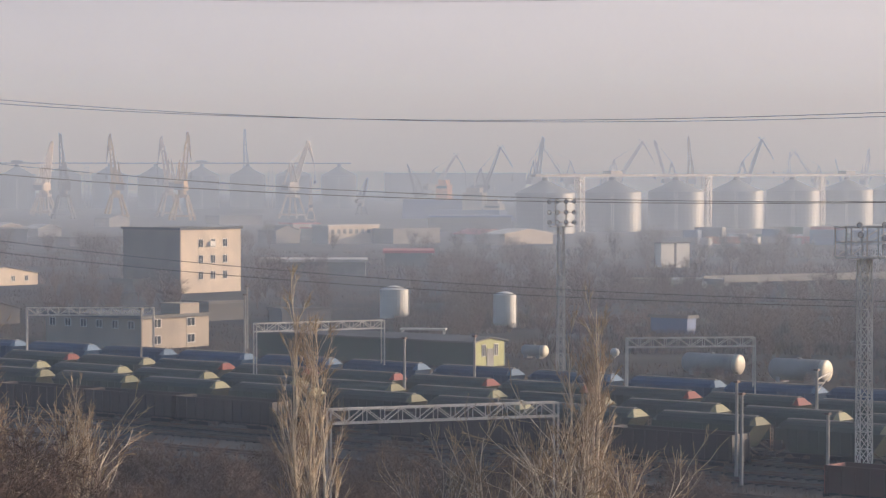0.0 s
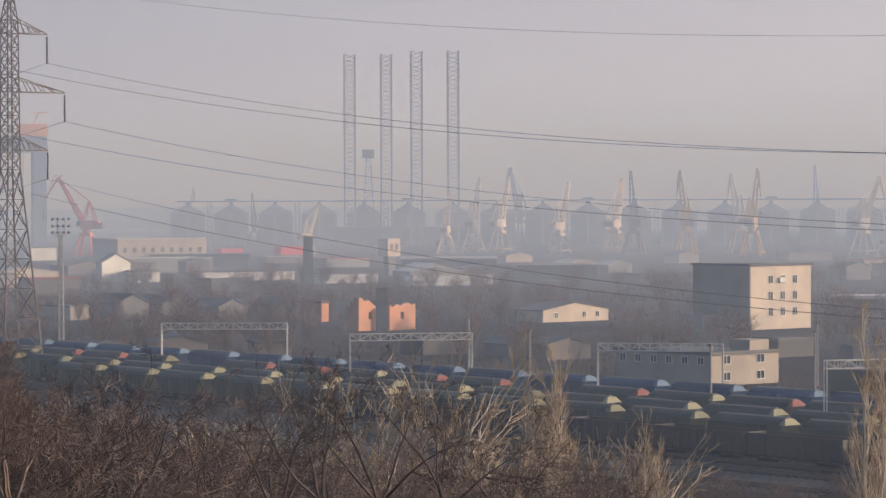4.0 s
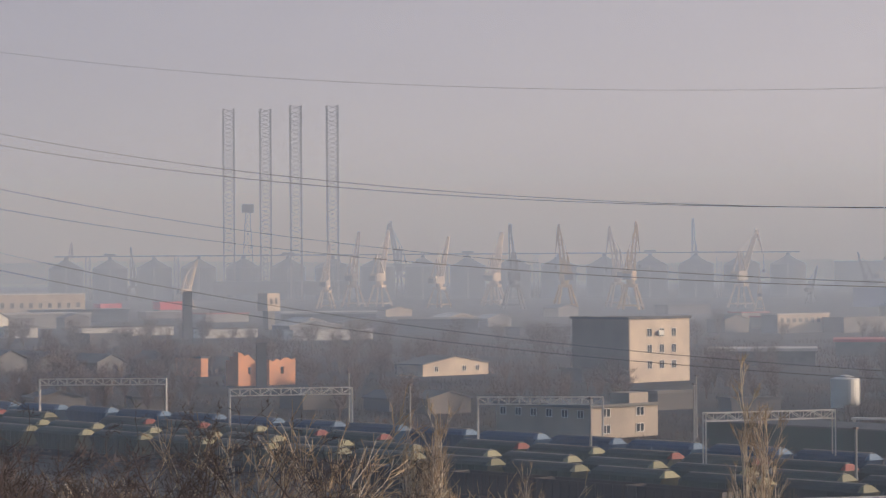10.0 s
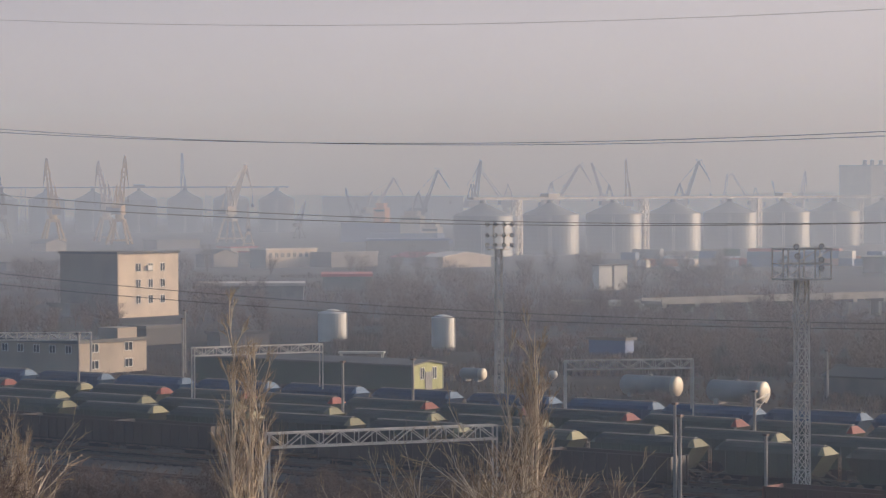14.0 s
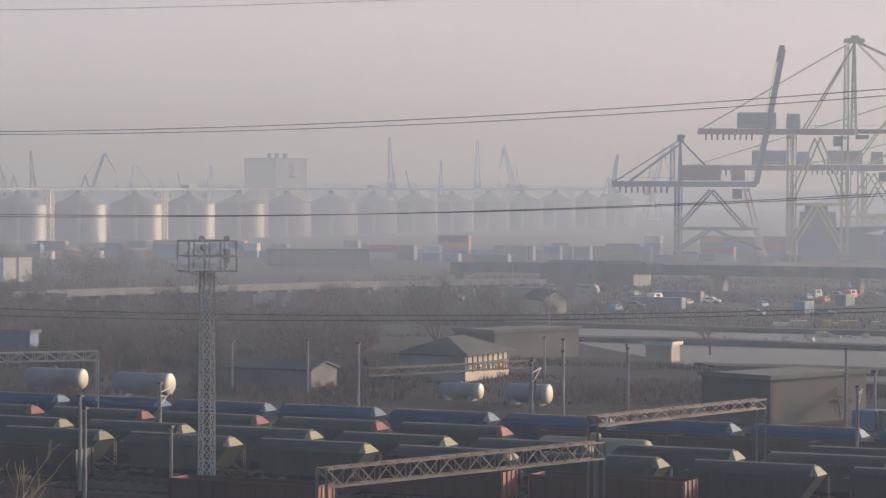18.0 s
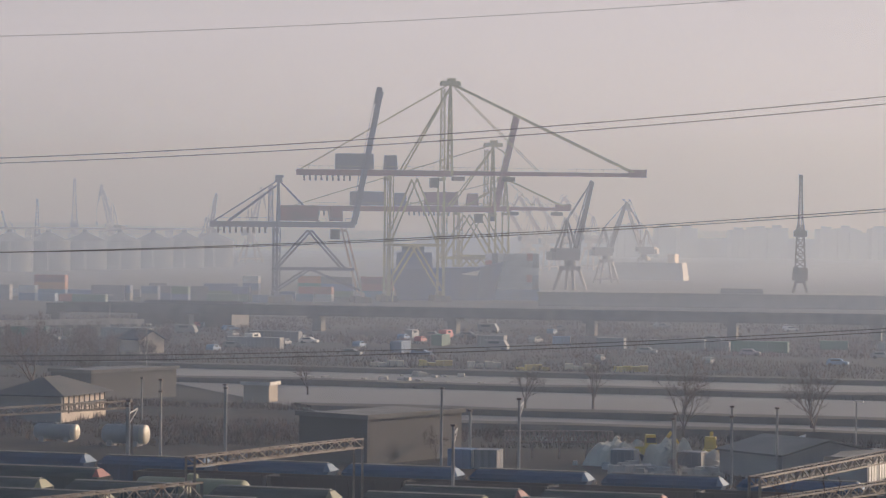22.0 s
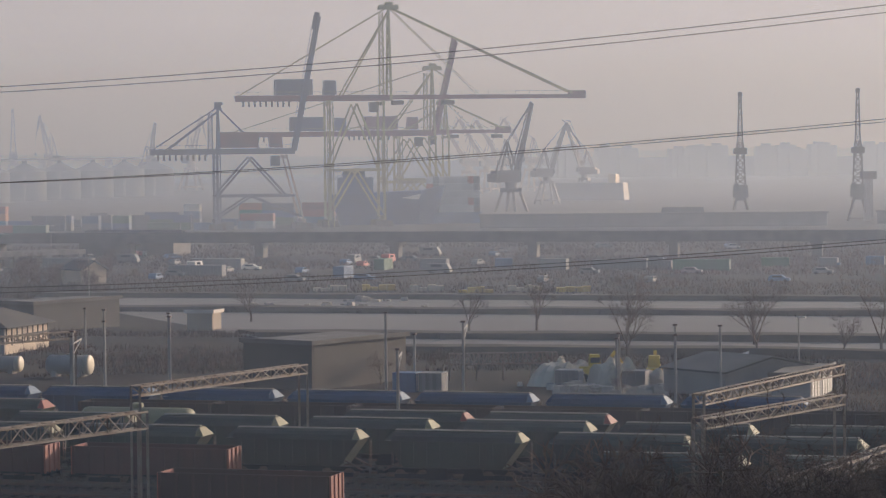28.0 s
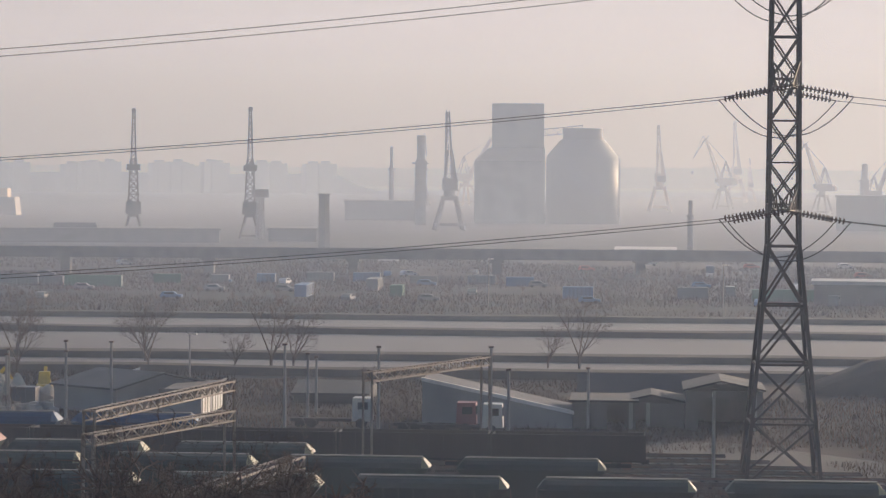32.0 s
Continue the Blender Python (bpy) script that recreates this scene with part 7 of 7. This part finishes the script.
for az, d, s in spots(150, -25, 1, 445, 700, 0.4, 0.9):
    plant("grove_tree", az, d, s, 0)
thicket("bare_woodland", spots(120, -25, 8, 690, 930, 0.7, 1.2), "hazy brown bare woodland among the works")
thicket("bare_grove", spots(520, 0, 16, 385, 610, 0.25, 0.75), "brown leafless grove behind the railway yard")
thicket("town_trees", spots(150, -25, 9, 470, 760, 0.6, 1.15), "tall bare brown trees among the houses")
thicket("yard_bushes", spots(140, -25, 1, 372, 450, 0.14, 0.32), "low bare bushes along the yard")
thicket("roadside_bushes", spots(330, 13, 46, 600, 730, 0.13, 0.36), "low brown bushes beside the harbour road")
thicket("lot_bushes", spots(210, 5, 24, 335, 420, 0.1, 0.28), "low dark bushes between the sheds and the tracks")
thicket("basin_bushes", spots(90, 14, 46, 350, 500, 0.08, 0.18), "low bare bushes between the basins")
for az, d, s in ((23.34, 400, 0.85), (24.73, 395, 0.9), (26.58, 380, 1.0), (29.17, 370, 0.9), (18.88, 430, 0.7), (13.29, 430, 1.3), (14.21, 430, 1.0), (31.73, 355, 0.95), (32.19, 355, 0.9), (37.41, 360, 0.6), (38.05, 360, 1.0), (29.22, 350, 0.9), (26.58, 350, 0.9), (30.98, 350, 0.6)):
    plant("plain_tree", az, d, s * 1.2, 0)
for k in range(50):
    az = prng.uniform(14, 46)
    plant("far_tree", az, prng.uniform(530, 640), prng.uniform(0.2, 0.4), 0)
for kinds in STOCK.values():
    for ob in kinds:
        for o in (*ob.children_recursive, ob):
            bpy.data.objects.remove(o)


def in_basin(x, y):
    """True on the bare beds, away from the dikes."""
    c = y + 0.815 * x
    return x > 60 and 440 < c < 612 and all(abs(c - m) > 5.5 for m in (446, 482, 555, 608))


# ---- dry undergrowth: thin stems on the slope, scrub on the plain ----
def scrub(name, n, az0, az1, d0, d1, tall, wide, z_of, label, seed, patch=0.03, cut=-0.1):
    g = np.random.default_rng(seed)
    az, d = np.radians(g.uniform(az0, az1, n * 3)), np.sqrt(g.uniform(d0 ** 2, d1 ** 2, n * 3))
    x, y = d * np.sin(az), d * np.cos(az)
    keep = [k for k in range(n * 3) if not in_basin(x[k], y[k]) and noise.noise(Vector((x[k] * patch, y[k] * patch, seed))) + 0.35 * noise.noise(Vector((x[k] * patch * 5, y[k] * patch * 5, seed))) > cut][:n]
    vs, fs = [], []
    for i, k in enumerate(keep):
        h = tall * g.uniform(0.3, 1.0) * (0.6 + 0.8 * abs(noise.noise(Vector((x[k] * 0.06, y[k] * 0.06, 9)))))
        lean = g.normal(0, 0.28, 2) * h
        a = g.uniform(0, math.pi)
        cx, cy, z = math.cos(a) * wide * 0.5, math.sin(a) * wide * 0.5, z_of(x[k], y[k]) - 0.05
        vs += [(x[k] - cx, y[k] - cy, z), (x[k] + cx, y[k] + cy, z), (x[k] + lean[0], y[k] + lean[1], z + h)]
        fs.append((3 * i, 3 * i + 1, 3 * i + 2))
    me = bpy.data.meshes.new(name)
    me.from_pydata(vs, [], fs)
    me.materials.append(M["scrub"])
    tagged(new(name, me), label, "undergrowth", kind="stuff")


scrub("slope_undergrowth", 170000, -30, 48, 75, 228, 1.15, 0.06, lambda x, y: max(0.0, rise(x, y)) if math.hypot(x, y) < 186 else 0.0, "dense dry brown stems and brambles on the slope", 1, 0.05, -0.35)
scrub("plain_scrub", 45000, -24, 18, 345, 620, 1.1, 0.12, lambda x, y: 0.0, "dry scrub between the houses and the tracks", 2)
scrub("plain_thicket", 60000, -1, 16, 395, 560, 1.9, 0.14, lambda x, y: 0.0, "brown leafless thicket behind the railway yard", 6, 0.02, -0.2)
scrub("distant_woodland", 30000, -25, 9, 640, 920, 2.6, 0.22, lambda x, y: 0.0, "hazy brown bare woodland among the works", 4, 0.012, -0.05)
scrub("plain_scrub", 40000, 10, 46, 345, 730, 0.8, 0.14, lambda x, y: 0.0, "dry scrub beside the harbour road", 3, cut=0.0)
scrub("depot_weeds", 32000, 9, 31, 330, 465, 1.3, 0.12, lambda x, y: 0.0, "dry brown weeds round the depot sheds", 14, 0.03, -0.25)
scrub("lot_scrub", 70000, 12, 47, 495, 800, 1.5, 0.2, lambda x, y: 0.0, "brown dry weeds round the harbour lots", 8, 0.02, -0.15)
scrub("yard_weeds", 60000, 27, 48, 185, 340, 0.9, 0.1, lambda x, y: 0.0, "dark dry weeds beside the railway yard", 11, 0.03, -0.3)
